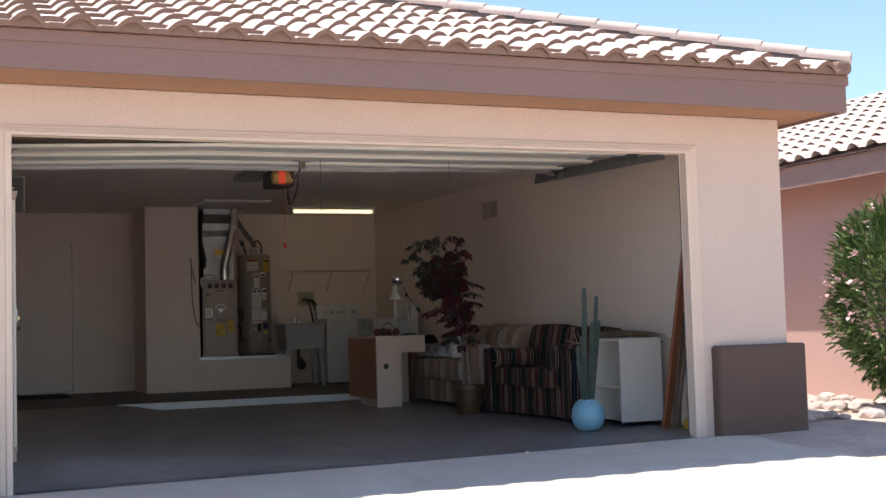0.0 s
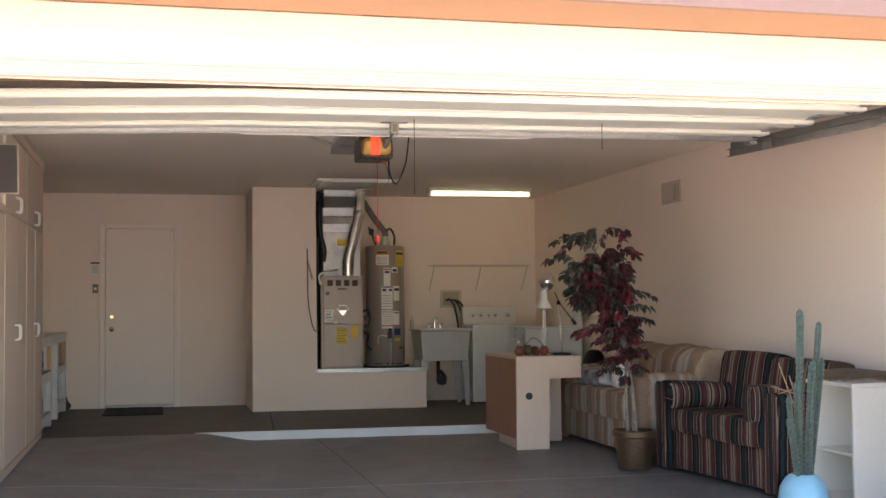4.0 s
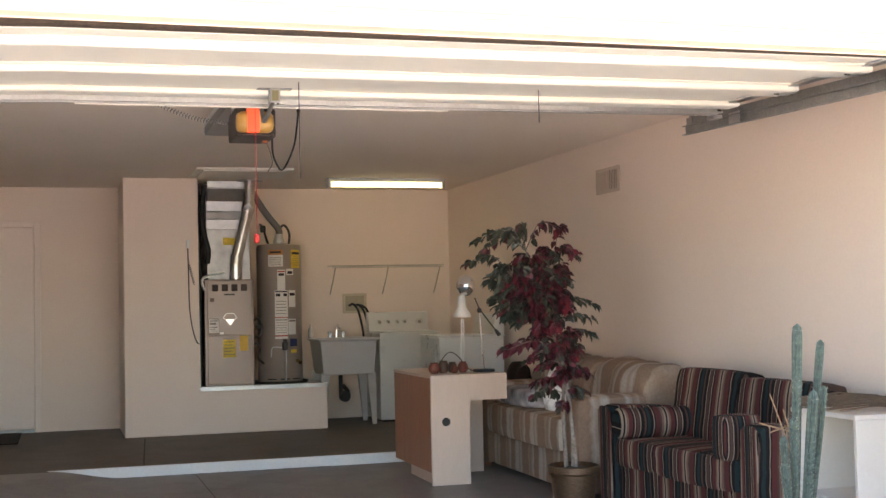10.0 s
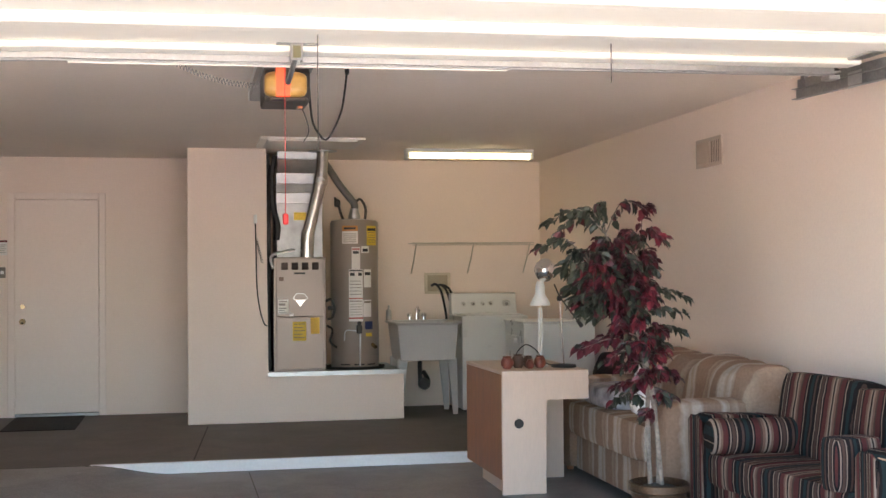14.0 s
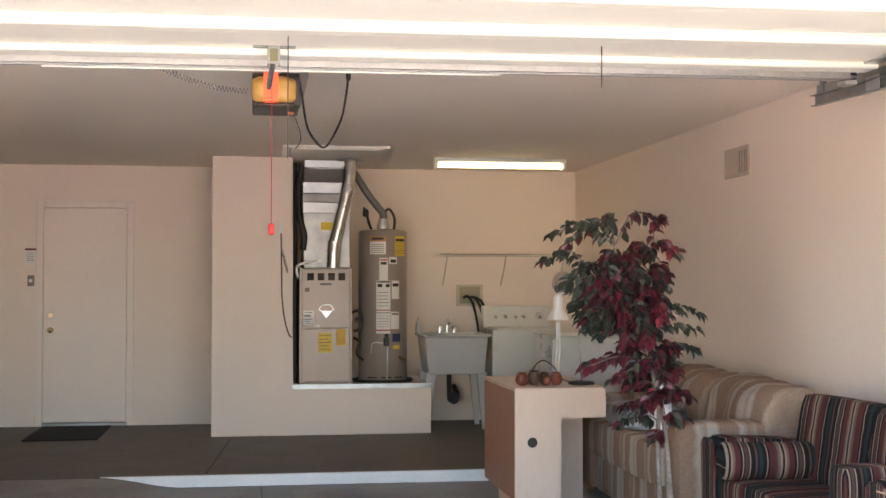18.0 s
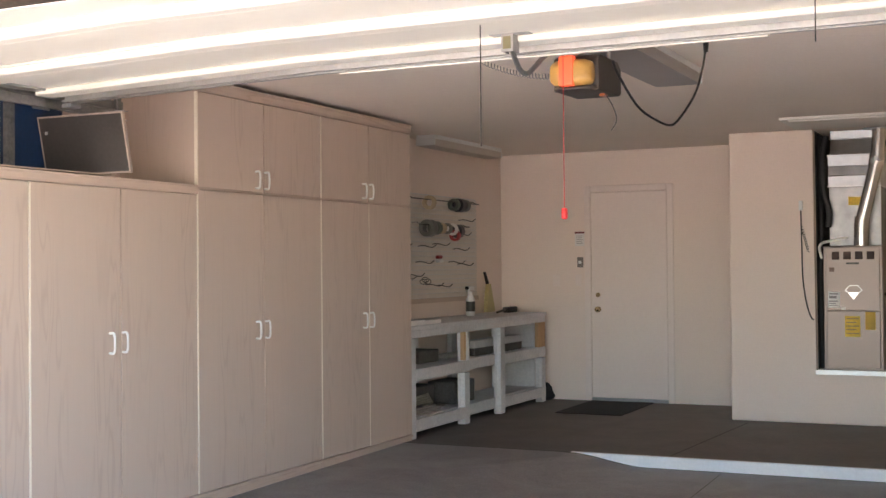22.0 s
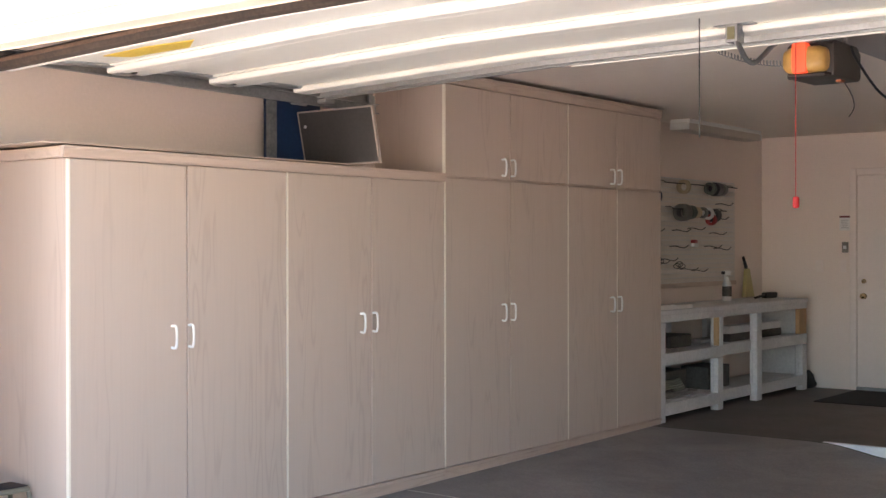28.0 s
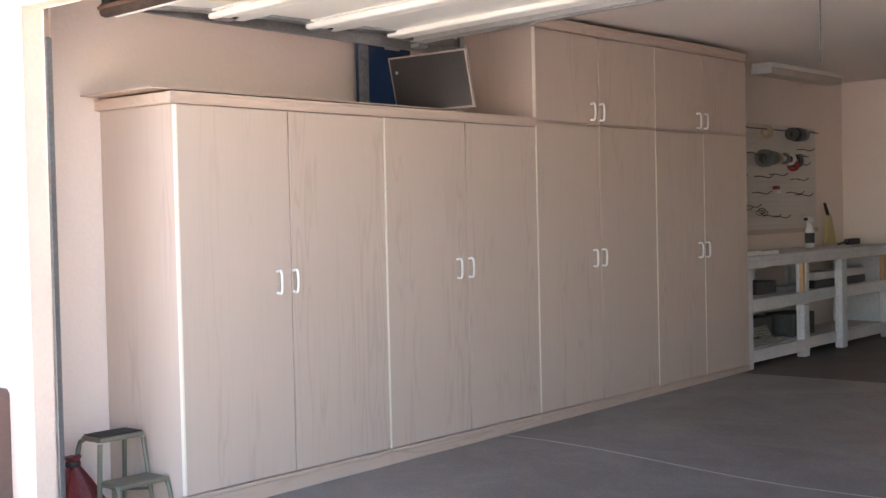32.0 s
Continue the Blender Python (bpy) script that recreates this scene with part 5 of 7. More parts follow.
part("tank", lathe([(0.215, 0.0), (0.222, 0.012), (0.222, 1.33), (0.212, 1.352), (0.12, 1.366), (0.02, 1.37)], 36, at=(*HC, 0.45)), TANK, wh, world=True, smooth=True)
part("base_ring", lathe([(0.19, 0), (0.21, 0.001), (0.21, 0.014), (0.19, 0.014)], 30, at=(*HC, 0.437)), DARKMETAL, wh, world=True)


def wrap(a0, a1, z0, z1, r=0.2245):
    """A label bent round the tank, angles in degrees from the front."""
    bm = bmesh.new()
    n = 8
    u = []
    for k in range(n + 1):
        a = radians(-90 + a0 + (a1 - a0) * k / n)
        u.append([bm.verts.new((HC[0] + r * math.cos(a), HC[1] + r * math.sin(a), z)) for z in (z0, z1)])
    for p, q in zip(u, u[1:]):
        bm.faces.new((p[0], q[0], q[1], p[1]))
    return bm


REDP = mat("red_print", (0.45, 0.06, 0.05), 0.6)
BLACKP = mat("black_print", (0.03, 0.03, 0.03), 0.6)
NAVY = mat("navy_label", (0.02, 0.03, 0.10), 0.5)
ORANGE = mat("orange_print", (0.55, 0.24, 0.07), 0.6)
for nm, a0, a1, z0, z1, m, lb in (("data_label", -36, 2, 1.585, 1.70, PAPER, "white data label"), ("data_heading", -36, 2, 1.7005, 1.75, ORANGE, "orange heading"), ("energy_label", 24, 56, 1.57, 1.75, LABEL, "yellow energy label"), ("logo_label", 10, 30, 1.50, 1.562, PAPER, "small white label"), ("warning_label", -13, 7, 1.352, 1.553, PAPER, "long white warning label"), ("warning_label", -20, 13, 0.875, 1.35, PAPER, "long column of white warning labels"), ("warning_label", 16, 36, 1.185, 1.35, PAPER, "white warning label"), ("warning_label", 14, 36, 0.915, 1.07, PAPER, "white warning label"), ("control_label", 18, 40, 0.80, 0.873, NAVY, "navy label"), ("caution_label", 20, 38, 0.735, 0.768, LABEL, "yellow label")):
    part(nm, wrap(a0, a1, z0, z1), m, wh, lb, world=True)
part("heading_bar", wrap(-31, -3, 1.716, 1.735, 0.2256), BLACKP, wh, world=True)
for a0, a1, z, h, m in ((26, 54, 1.715, 0.012, BLACKP), (13, 27, 1.525, 0.014, BLACKP), (-12, 6, 1.535, 0.006, REDP), (-10, 4, 1.505, 0.012, BLACKP), (-19, 12, 1.338, 0.006, BLACKP), (-17, -6, 1.305, 0.014, BLACKP), (2, 11, 1.305, 0.014, BLACKP), (18, 34, 1.31, 0.014, BLACKP), (-20, 13, 1.085, 0.004, REDP), (-18, 11, 1.06, 0.004, CARD), (16, 34, 1.05, 0.008, CARD), (-20, 13, 0.905, 0.006, REDP)):
    part("print_bar", wrap(a0, a1, z - h, z + h, 0.2256), m, wh, world=True)
for k in range(5):
    part("print_line", wrap(-33, -2, 1.672 - 0.018 * k, 1.677 - 0.018 * k, 0.2255), CARD, wh, world=True)
    part("print_line", wrap(-17, 9, 1.24 - 0.03 * k, 1.245 - 0.03 * k, 0.2255), CARD, wh, world=True)
    part("print_line", wrap(-17, 10, 1.03 - 0.024 * k, 1.034 - 0.024 * k, 0.2255), CARD, wh, world=True)
    part("print_line", wrap(27, 53, 1.685 - 0.022 * k, 1.689 - 0.022 * k, 0.2255), CARD, wh, world=True)
part("gas_valve", B((HC[0] - 0.015, HC[0] + 0.035, HC[1] - 0.285, HC[1] - 0.215, 0.765, 0.845)), DARKMETAL, wh, "dark gas valve", world=True, bevel=0.01)
part("gas_pipe", tube(curve([(HC[0] + 0.02, HC[1] - 0.255, 0.77), (HC[0] + 0.018, HC[1] - 0.26, 0.62), (HC[0] + 0.016, HC[1] - 0.25, 0.47)]), 0.009, 8), BRIGHTSTEEL, wh, world=True, smooth=True)
part("gas_pipe", tube(curve([(HC[0] - 0.015, HC[1] - 0.25, 0.79), (HC[0] - 0.11, HC[1] - 0.245, 0.79), (HC[0] - 0.125, HC[1] - 0.24, 0.70)]), 0.006, 8), STEEL, wh, world=True, smooth=True)
part("valve_knob", cyl((HC[0] + 0.01, HC[1] - 0.286, 0.86), (HC[0] + 0.01, HC[1] - 0.25, 0.86), 0.018, seg=14), BLACK, wh, "black control knob", world=True, smooth=True)
part("drain_valve", cyl((HC[0] + 0.14, HC[1] - 0.2, 0.66), (HC[0] + 0.16, HC[1] - 0.26, 0.64), 0.018, seg=10), BRASS, wh, world=True)
for a0 in (-42, -8, 24):
    part("air_slot", wrap(a0, a0 + 24, 0.475, 0.487, 0.2245), DARKMETAL, wh, "dark air slot", world=True)
part("draft_hood", lathe([(0.05, 0), (0.058, 0.02), (0.042, 0.075), (0.04, 0.1)], 20, at=(HC[0], HC[1] - 0.02, 1.815)), STEEL, wh, world=True, smooth=True)
part("vent_pipe", tube(curve([(0.94, 8.58, 1.88), (0.935, 8.58, 1.96), (0.88, 8.57, 2.03), (0.80, 8.56, 2.13), (0.72, 8.55, 2.25), (0.66, 8.5, 2.33)]), 0.034, 12), mat("dull_vent", (0.16, 0.15, 0.14), 0.5, 0.6), wh, "dull grey vent pipe", world=True, smooth=True)
part("flex_line", tube(curve([(HC[0] + 0.1, 8.58, 1.80), (HC[0] + 0.105, 8.57, 1.92), (HC[0] + 0.06, 8.57, 2.0), (HC[0] + 0.02, 8.59, 1.98), (HC[0] + 0.01, 8.7, 1.95)]), 0.012, 8), DARKMETAL, wh, "dark flexible water line", world=True, smooth=True)
part("flex_line", tube(curve([(HC[0] - 0.1, 8.58, 1.80), (HC[0] - 0.13, 8.57, 1.88), (HC[0] - 0.15, 8.6, 1.97), (HC[0] - 0.16, 8.75, 2.02)]), 0.012, 8), DARKMETAL, wh, "dark flexible water line", world=True, smooth=True)
part("line_fitting", B((HC[0] - 0.185, HC[0] - 0.13, 8.56, 8.6, 1.93, 2.0)), DARKMETAL, wh, world=True, bevel=0.012)
gl = thing("gas_flex", (0.68, 8.4, 0.44), "grey flexible gas line between furnace and heater", "pipe")
part("pipe", tube(curve([(0.64, 8.38, 1.06), (0.69, 8.34, 1.08), (0.72, 8.33, 1.0), (0.70, 8.33, 0.92), (0.66, 8.36, 0.9)]), 0.012, 8), DARKMETAL, gl, world=True, smooth=True)
part("pipe", tube(curve([(0.66, 8.4, 0.84), (0.70, 8.34, 0.80), (0.68, 8.34, 0.7), (0.74, 8.36, 0.64)]), 0.011, 8), DARKMETAL, gl, world=True, smooth=True)
part("valve", B((0.66, 0.71, 8.33, 8.38, 0.98, 1.02)), DARKMETAL, gl, world=True, bevel=0.008)
pan = thing("drain_pan", (HC[0], HC[1], 0.436), "shallow metal tray under the water heater", "tray")
part("tray", lathe([(0.27, 0), (0.28, 0.025), (0.275, 0.026), (0.265, 0.003)], 32, at=(*HC, 0.4365)), DARKMETAL, pan, world=True)
cw = thing("coiled_cable", (0.003, YP, 1.3), "dark cord hanging down the closet wall from a small box", "cord")
part("box", B((-0.012, 0.018, YP - 0.025, YP, 1.76, 1.84)), WHITEPLASTIC, cw, world=True, bevel=0.004)
part("cable", tube(curve([(0.003, YP - 0.012, 1.79), (0.008, YP - 0.014, 1.5), (0.014, YP - 0.014, 1.2), (0.04, YP - 0.014, 1.0), (0.075, YP - 0.014, 0.88), (0.10, YP - 0.02, 0.855)]), 0.006, 6), DARKMETAL, cw, world=True, smooth=True)
part("coil", tube([(0.012 + 0.05 * k / 90 + 0.009 * math.cos(k * 0.7), YP - 0.014, 1.62 - 0.2 * k / 90 + 0.009 * math.sin(k * 0.7)) for k in range(91)], 0.003, 5), DARKMETAL, cw, world=True)

# ---- laundry corner ----
SINKP = mat("utility_sink_plastic", (0.54, 0.52, 0.505), 0.4, var=0.04)
sk = thing("utility_sink", (1.58, 8.62, 0), "grey-white plastic laundry sink on splayed legs", "sink")
bm = bmesh.new()
lv = []
for x0, x1, y0, y1, z in ((1.335, 1.86, 8.40, 8.93, 0.50), (1.30, 1.885, 8.36, 8.97, 0.838), (1.275, 1.91, 8.335, 9.0, 0.840), (1.275, 1.91, 8.33, 9.0, 0.862), (1.315, 1.865, 8.375, 8.93, 0.862), (1.375, 1.815, 8.435, 8.9, 0.53)):
    lv.append([bm.verts.new(p) for p in ((x0, y0, z), (x1, y0, z), (x1, y1, z), (x0, y1, z))])
for u, v in zip(lv, lv[1:]):
    for k in range(4):
        bm.faces.new((u[k], u[(k + 1) % 4], v[(k + 1) % 4], v[k]))
bm.faces.new(lv[0][::-1])
bm.faces.new(lv[-1])
part("basin", bm, SINKP, sk, world=True, bevel=0.008)
for x, y, s in ((1.36, 8.44, -1), (1.835, 8.44, 1), (1.36, 8.9, -1), (1.835, 8.9, 1)):
    bm = bmesh.new()
    a = [bm.verts.new((x + p * 0.045, y + q * 0.03, 0.52)) for p, q in ((-1, -1), (1, -1), (1, 1), (-1, 1))]
    b = [bm.verts.new((x + s * 0.03 + p * 0.022, y + q * 0.015, 0.0)) for p, q in ((-1, -1), (1, -1), (1, 1), (-1, 1))]
    for k in range(4):
        bm.faces.new((a[k], a[(k + 1) % 4], b[(k + 1) % 4], b[k]))
    bm.faces.new(b)
    part("leg", bm, SINKP, sk, world=True)
part("trap", tube(curve([(1.56, 8.66, 0.51), (1.56, 8.66, 0.36), (1.57, 8.66, 0.26), (1.62, 8.66, 0.24), (1.64, 8.66, 0.3), (1.64, 8.9, 0.36)]), 0.022, 10), BLACK, sk, "black drain trap", world=True, smooth=True)
part("trap_nut", cyl((1.60, 8.62, 0.27), (1.60, 8.70, 0.27), 0.055, seg=16), BLACK, sk, world=True, smooth=True)
part("faucet", tube(curve([(1.58, 8.94, 0.862), (1.58, 8.94, 0.96), (1.58, 8.90, 0.99), (1.58, 8.80, 0.95)]), 0.012, 10), CHROME, sk, "chrome faucet", world=True, smooth=True)
for x in (1.51, 1.65):
    part("tap", lathe([(0.02, 0), (0.018, 0.03), (0.028, 0.035), (0.025, 0.06), (0.01, 0.07)], 14, at=(x, 8.94, 0.863)), CHROME, sk, "chrome tap", world=True, smooth=True)
so = thing("soap_bottle", (1.32, 8.9, 0.862), "small clear soap bottle on the sink rim", "bottle")
part("bottle", lathe([(0.026, 0), (0.028, 0.01), (0.026, 0.09), (0.01, 0.11), (0.009, 0.14), (0.004, 0.145)], 16, at=(1.30, 8.9, 0.8625)), mat("clear_plastic", (0.55, 0.52, 0.48), 0.2), so, world=True, smooth=True)
wm = thing("washing_machine", (2.28, 8.9, 0), "white top-loading washing machine with dials", "washing machine")
part("body", B((1.96, 2.62, 8.56, 9.24, 0.02, 0.90)), WHITEAPPL, wm, world=True, bevel=0.012, segs=2)
part("lid", B((2.0, 2.58, 8.58, 9.08, 0.901, 0.915)), WHITEAPPL, wm, world=True, bevel=0.005)
part("console", prism([(9.06, 0.905), (9.22, 0.905), (9.22, 1.11), (9.12, 1.11)], 1.955, 2.625, "X"), WHITEAPPL, wm, world=True, bevel=0.008)
DIALG = mat("dial_grey", (0.66, 0.64, 0.60), 0.3, 0.1)
DIALC = mat("dial_cap", (0.34, 0.32, 0.30), 0.3, 0.5)
for x, r in ((2.08, 0.02), (2.18, 0.02), (2.28, 0.02), (2.36, 0.02), (2.52, 0.04)):
    part("dial", cyl((x, 9.098, 1.01), (x, 9.075, 1.003), r, seg=18), DIALG, wm, "control dial", world=True, smooth=True)
    part("dial_cap", cyl((x, 9.0745, 1.003), (x, 9.068, 1.001), r * 0.45, seg=12), DIALC, wm, world=True, smooth=True)
part("toe", B((1.99, 2.59, 8.6, 9.2, 0.0, 0.02)), DARKMETAL, wm, world=True)
dr = thing("clothes_dryer", (2.58, 7.6, 0), "white clothes dryer standing against the side wall", "dryer")
part("body", B((2.25, 2.92, 7.26, 7.95, 0.02, 0.87)), WHITEAPPL, dr, world=True, bevel=0.012, segs=2)
part("top", B((2.235, 2.93, 7.25, 7.96, 0.871, 0.89)), WHITEAPPL, dr, world=True, bevel=0.005)
part("door", B((2.236, 2.249, 7.36, 7.86, 0.3, 0.76)), WHITEAPPL, dr, world=True, bevel=0.004)
part("door_pull", cyl((2.236, 7.46, 0.72), (2.21, 7.46, 0.72), 0.02, seg=12), WHITEPLASTIC, dr, world=True)
part("console", prism([(2.80, 0.891), (2.93, 0.891), (2.93, 1.08), (2.84, 1.08)], 7.27, 7.94, "Y"), WHITEAPPL, dr, world=True, bevel=0.006)
part("toe", B((2.27, 2.9, 7.28, 7.93, 0.0, 0.02)), DARKMETAL, dr, world=True)
hb = thing("washer_box", (1.86, YB, 1.12), "beige recessed washer outlet box with black hoses", "outlet box")
for b in ((1.725, 1.99, YB - 0.012, YB, 1.29, 1.315), (1.725, 1.99, YB - 0.012, YB, 1.105, 1.13), (1.725, 1.755, YB - 0.012, YB, 1.13, 1.29), (1.96, 1.99, YB - 0.012, YB, 1.13, 1.29)):
    part("frame", B(b), mat("beige_box", (0.60, 0.52, 0.38), 0.5), hb, world=True, bevel=0.003)
part("back", B((1.755, 1.96, YB - 0.003, YB - 0.001, 1.13, 1.29)), mat("box_shade", (0.42, 0.36, 0.25), 0.6), hb, world=True)
for k, (x, xe) in enumerate(((1.80, 1.93), (1.86, 2.0), (1.90, 2.03))):
    part("hose", tube(curve([(x, YB - 0.02, 1.19), (x + 0.03, YB - 0.07, 1.2 - 0.01 * k), (x + 0.08, YB - 0.1, 1.12), (xe, YB - 0.08, 0.9), (xe + 0.01, YB - 0.07, 0.75)]), 0.012, 8), BLACK, hb, "black rubber hose", world=True, smooth=True)
    part("valve", cyl((x, YB - 0.003, 1.19), (x, YB - 0.04, 1.19), 0.014, seg=10), DARKMETAL, hb, world=True)
ws = thing("wire_shelf", (2.2, 9.15, 1.6), "white wire shelf on diagonal braces on the laundry wall", "shelf")
WIRE = mat("white_wire", (0.55, 0.50, 0.42), 0.4, var=0.05)
for y, z in ((9.03, 1.605), (9.03, 1.585), (9.30, 1.605)):
    part("rail", cyl((1.56, y, z), (2.80, y, z), 0.004, seg=6), WIRE, ws, world=True)
for k in range(42):
    part("cross_wire", cyl((1.57 + 0.03 * k, 9.03, 1.609), (1.57 + 0.03 * k, 9.31, 1.609), 0.0022, seg=5), WIRE, ws, world=True)
for x in (1.60, 2.18, 2.76):
    part("brace", tube([(x, 9.035, 1.598), (x - 0.005, 9.16, 1.45), (x - 0.01, YB - 0.004, 1.31)], 0.006, 6), WIRE, ws, world=True)

# ---- desk and what stands on it ----
PLY = mat("pale_laminate", (0.64, 0.50, 0.41), 0.5, var=0.05, scale=3, grain=30, stretch=(4, 4, 0.7))
WALNUT = mat("red_brown_wood", (0.37, 0.165, 0.09), 0.5, var=0.28, scale=3, grain=22, stretch=(7, 7, 0.5), bump=0.1)
FZD = floor_z(1.5, 4.6)
dk = thing("desk", (1.64, 5.0, FZD), "L-fronted pale laminate desk with a red-brown wooden side", "desk")
part("front_panel", prism([(1.342, FZD), (1.64, FZD), (1.64, 0.50), (1.954, 0.50), (1.954, 0.684), (1.342, 0.684)], 4.512, 4.536, "Y"), PLY, dk, world=True, bevel=0.003)
part("top", B((1.342, 1.954, 4.537, 5.56, 0.662, 0.684)), PLY, dk, world=True, bevel=0.003)
part("side_panel", B((1.342, 1.362, 4.537, 5.55, 0.0, 0.661)), WALNUT, dk, "red-brown wood-grain side", world=True, bevel=0.003)
part("plinth", B((1.372, 1.62, 4.537, 5.2, FZD, -0.002)), PLY, dk, world=True)
part("inner_side", B((1.622, 1.64, 4.537, 5.5, FZD, 0.661)), PLY, dk, world=True)
part("rear_leg", B((1.645, 1.952, 5.09, 5.112, FZD, 0.499)), PLY, dk, world=True)
part("edge_apron", B((1.934, 1.954, 4.537, 5.55, 0.50, 0.661)), PLY, dk, world=True)
part("cable_hole", cyl((1.45, 4.512, 0.355), (1.45, 4.507, 0.355), 0.030, seg=24), BLACK, dk, "black cable grommet", world=True)
CLAY = mat("red_clay", (0.17, 0.045, 0.03), 0.45, var=0.3, scale=12)
CLAY2 = mat("dark_clay", (0.09, 0.05, 0.035), 0.5, var=0.3, scale=12)
for x, y, r, m in ((1.43, 4.72, 0.042, CLAY), (1.52, 4.78, 0.046, CLAY2), (1.60, 4.80, 0.04, CLAY2), (1.67, 4.74, 0.042, CLAY), (1.585, 4.70, 0.03, CLAY)):
    j = thing("clay_pot", (x, y, 0.684), "small rounded red-brown clay pot on the desk", "pot", "clay pots on the desk")
    part("pot", lathe([(r * 0.55, 0), (r * 0.95, r * 0.5), (r, r * 1.0), (r * 0.8, r * 1.55), (r * 0.62, r * 1.7), (r * 0.72, r * 1.9), (r * 0.55, r * 1.88), (r * 0.5, r * 1.6)], 20, at=(x, y, 0.6845)), m, j, world=True, smooth=True)
wh2 = thing("looped_cable", (1.60, 4.85, 0.684), "dark looped wire cable lying on the desk", "cable")
part("loop", tube(curve([(1.50, 4.84, 0.70), (1.53, 4.84, 0.78), (1.60, 4.85, 0.83), (1.68, 4.86, 0.79), (1.73, 4.86, 0.72), (1.80, 4.88, 0.69), (1.86, 4.7, 0.69)]), 0.004, 6), BLACK, wh2, world=True, smooth=True)
lp = thing("desk_lamp", (1.70, 4.87, 0.684), "white swing-arm desk lamp with a chrome ball and conical shade", "lamp")
part("base", lathe([(0.07, 0), (0.07, 0.012), (0.02, 0.02), (0.012, 0.05)], 22, at=(1.70, 4.87, 0.6845)), WHITEPLASTIC, lp, world=True, smooth=True)
part("arm", tube([(1.69, 4.87, 0.71), (1.705, 4.87, 0.9), (1.71, 4.87, 1.07)], 0.006, 8), WHITEPLASTIC, lp, world=True)
part("arm", tube([(1.715, 4.87, 0.71), (1.73, 4.87, 0.9), (1.725, 4.87, 1.07)], 0.006, 8), WHITEPLASTIC, lp, world=True)
part("shade", lathe([(0.074, 0.0), (0.069, 0.02), (0.036, 0.075), (0.034, 0.13), (0.022, 0.16)], 24, at=(1.716, 4.87, 1.085)), WHITEPLASTIC, lp, "white conical shade", world=True, smooth=True)
bm = bmesh.new()
bmesh.ops.create_uvsphere(bm, u_segments=28, v_segments=16, radius=0.078, matrix=Matrix.Translation((1.751, 4.86, 1.318)))
part("ball", bm, CHROME, lp, "chrome ball", world=True, smooth=True)
lp2 = thing("pole_lamp", (1.85, 4.75, 0.684), "slim chrome desk lamp with black base and thin black arm", "lamp")
part("base", lathe([(0.088, 0), (0.09, 0.008), (0.085, 0.018), (0.02, 0.022)], 26, at=(1.85, 4.75, 0.6845)), BLACK, lp2, "black round base", world=True, smooth=True)
part("pole", cyl((1.85, 4.75, 0.70), (1.825, 4.75, 1.135), 0.007, seg=10), CHROME, lp2, "chrome pole", world=True)
part("joint", cushion(1.805, 1.84, 4.735, 4.765, 1.115, 1.15, 0.8, 5), BLACK, lp2, "black swivel joint", world=True, smooth=True)
part("arm", tube([(1.785, 4.75, 1.225), (1.825, 4.75, 1.14), (1.975, 4.75, 0.965)], 0.005, 6), BLACK, lp2, "thin black arm", world=True)
part("head", cyl((1.955, 4.75, 0.988), (1.99, 4.75, 0.948), 0.012, 0.016, 12), BLACK, lp2, "small black head", world=True, smooth=True)

# ---- striped sofa along the wall ----
TANC, CRM, OAT = (0.29, 0.198, 0.145), (0.47, 0.405, 0.35), (0.37, 0.285, 0.22)
BANDS = [(0, TANC), (0.10, OAT), (0.13, TANC), (0.38, TANC), (0.44, CRM), (0.52, OAT), (0.56, CRM), (0.66, CRM), (0.71, TANC), (0.88, TANC), (0.92, CRM), (0.97, OAT)]
SOFA = stripes("sofa_cloth", BANDS, 0.5, "Y", warp=0.03, soft=True)
SOFAX = stripes("sofa_arm_cloth", BANDS, 0.5, "X", warp=0.03, soft=True)
SZ = floor_z(2.3, 4.4)
sf = thing("sofa", (2.5, 4.4, SZ), "beige sofa with broad tan and cream stripes", "sofa")
part("base", B((2.09, 2.98, 3.66, 5.22, SZ + 0.06, 0.20)), SOFA, sf, world=True, bevel=0.02, segs=2)
part("seat_cushion", cushion(2.02, 2.7, 3.67, 5.21, 0.19, 0.43, 0.35, 10), SOFA, sf, world=True, smooth=True)
part("back_rest", B((2.72, 3.0, 3.45, 5.45, SZ + 0.06, 0.60)), SOFA, sf, world=True, bevel=0.04, segs=2)
for y0, y1 in ((3.38, 4.36), (4.37, 5.35)):
    bm = cushion(2.52, 2.94, y0, y1, 0.38, 0.775, 0.75, 14)
    for v in bm.verts:
        k = max(0, v.co.z - 0.45)
        v.co.x += 0.05 * noise.noise(v.co * 4) + 0.22 * k
        v.co.z += 0.14 * k * noise.noise(Vector((v.co.x * 3, v.co.y * 5, 2)))
    part("back_cushion", bm, SOFA, sf, world=True, smooth=True)
part("arm", cushion(2.04, 2.98, 3.38, 3.66, SZ + 0.05, 0.58, 0.6, 10), SOFAX, sf, world=True, smooth=True)
part("arm", cushion(2.04, 2.98, 5.24, 5.52, SZ + 0.05, 0.575, 0.35, 8), SOFAX, sf, world=True, smooth=True)
for x, y in ((2.1, 3.5), (2.1, 5.4), (2.9, 3.5), (2.9, 5.4)):
    part("foot", cyl((x, y, floor_z(x, y)), (x, y, SZ + 0.07), 0.025, 0.035, 12), WALNUT, sf, world=True)
WRAP = mat("white_plastic_wrap", (0.84, 0.83, 0.83), 0.2, var=0.12, scale=14, grain=30, bump=0.9, dist=0.02)
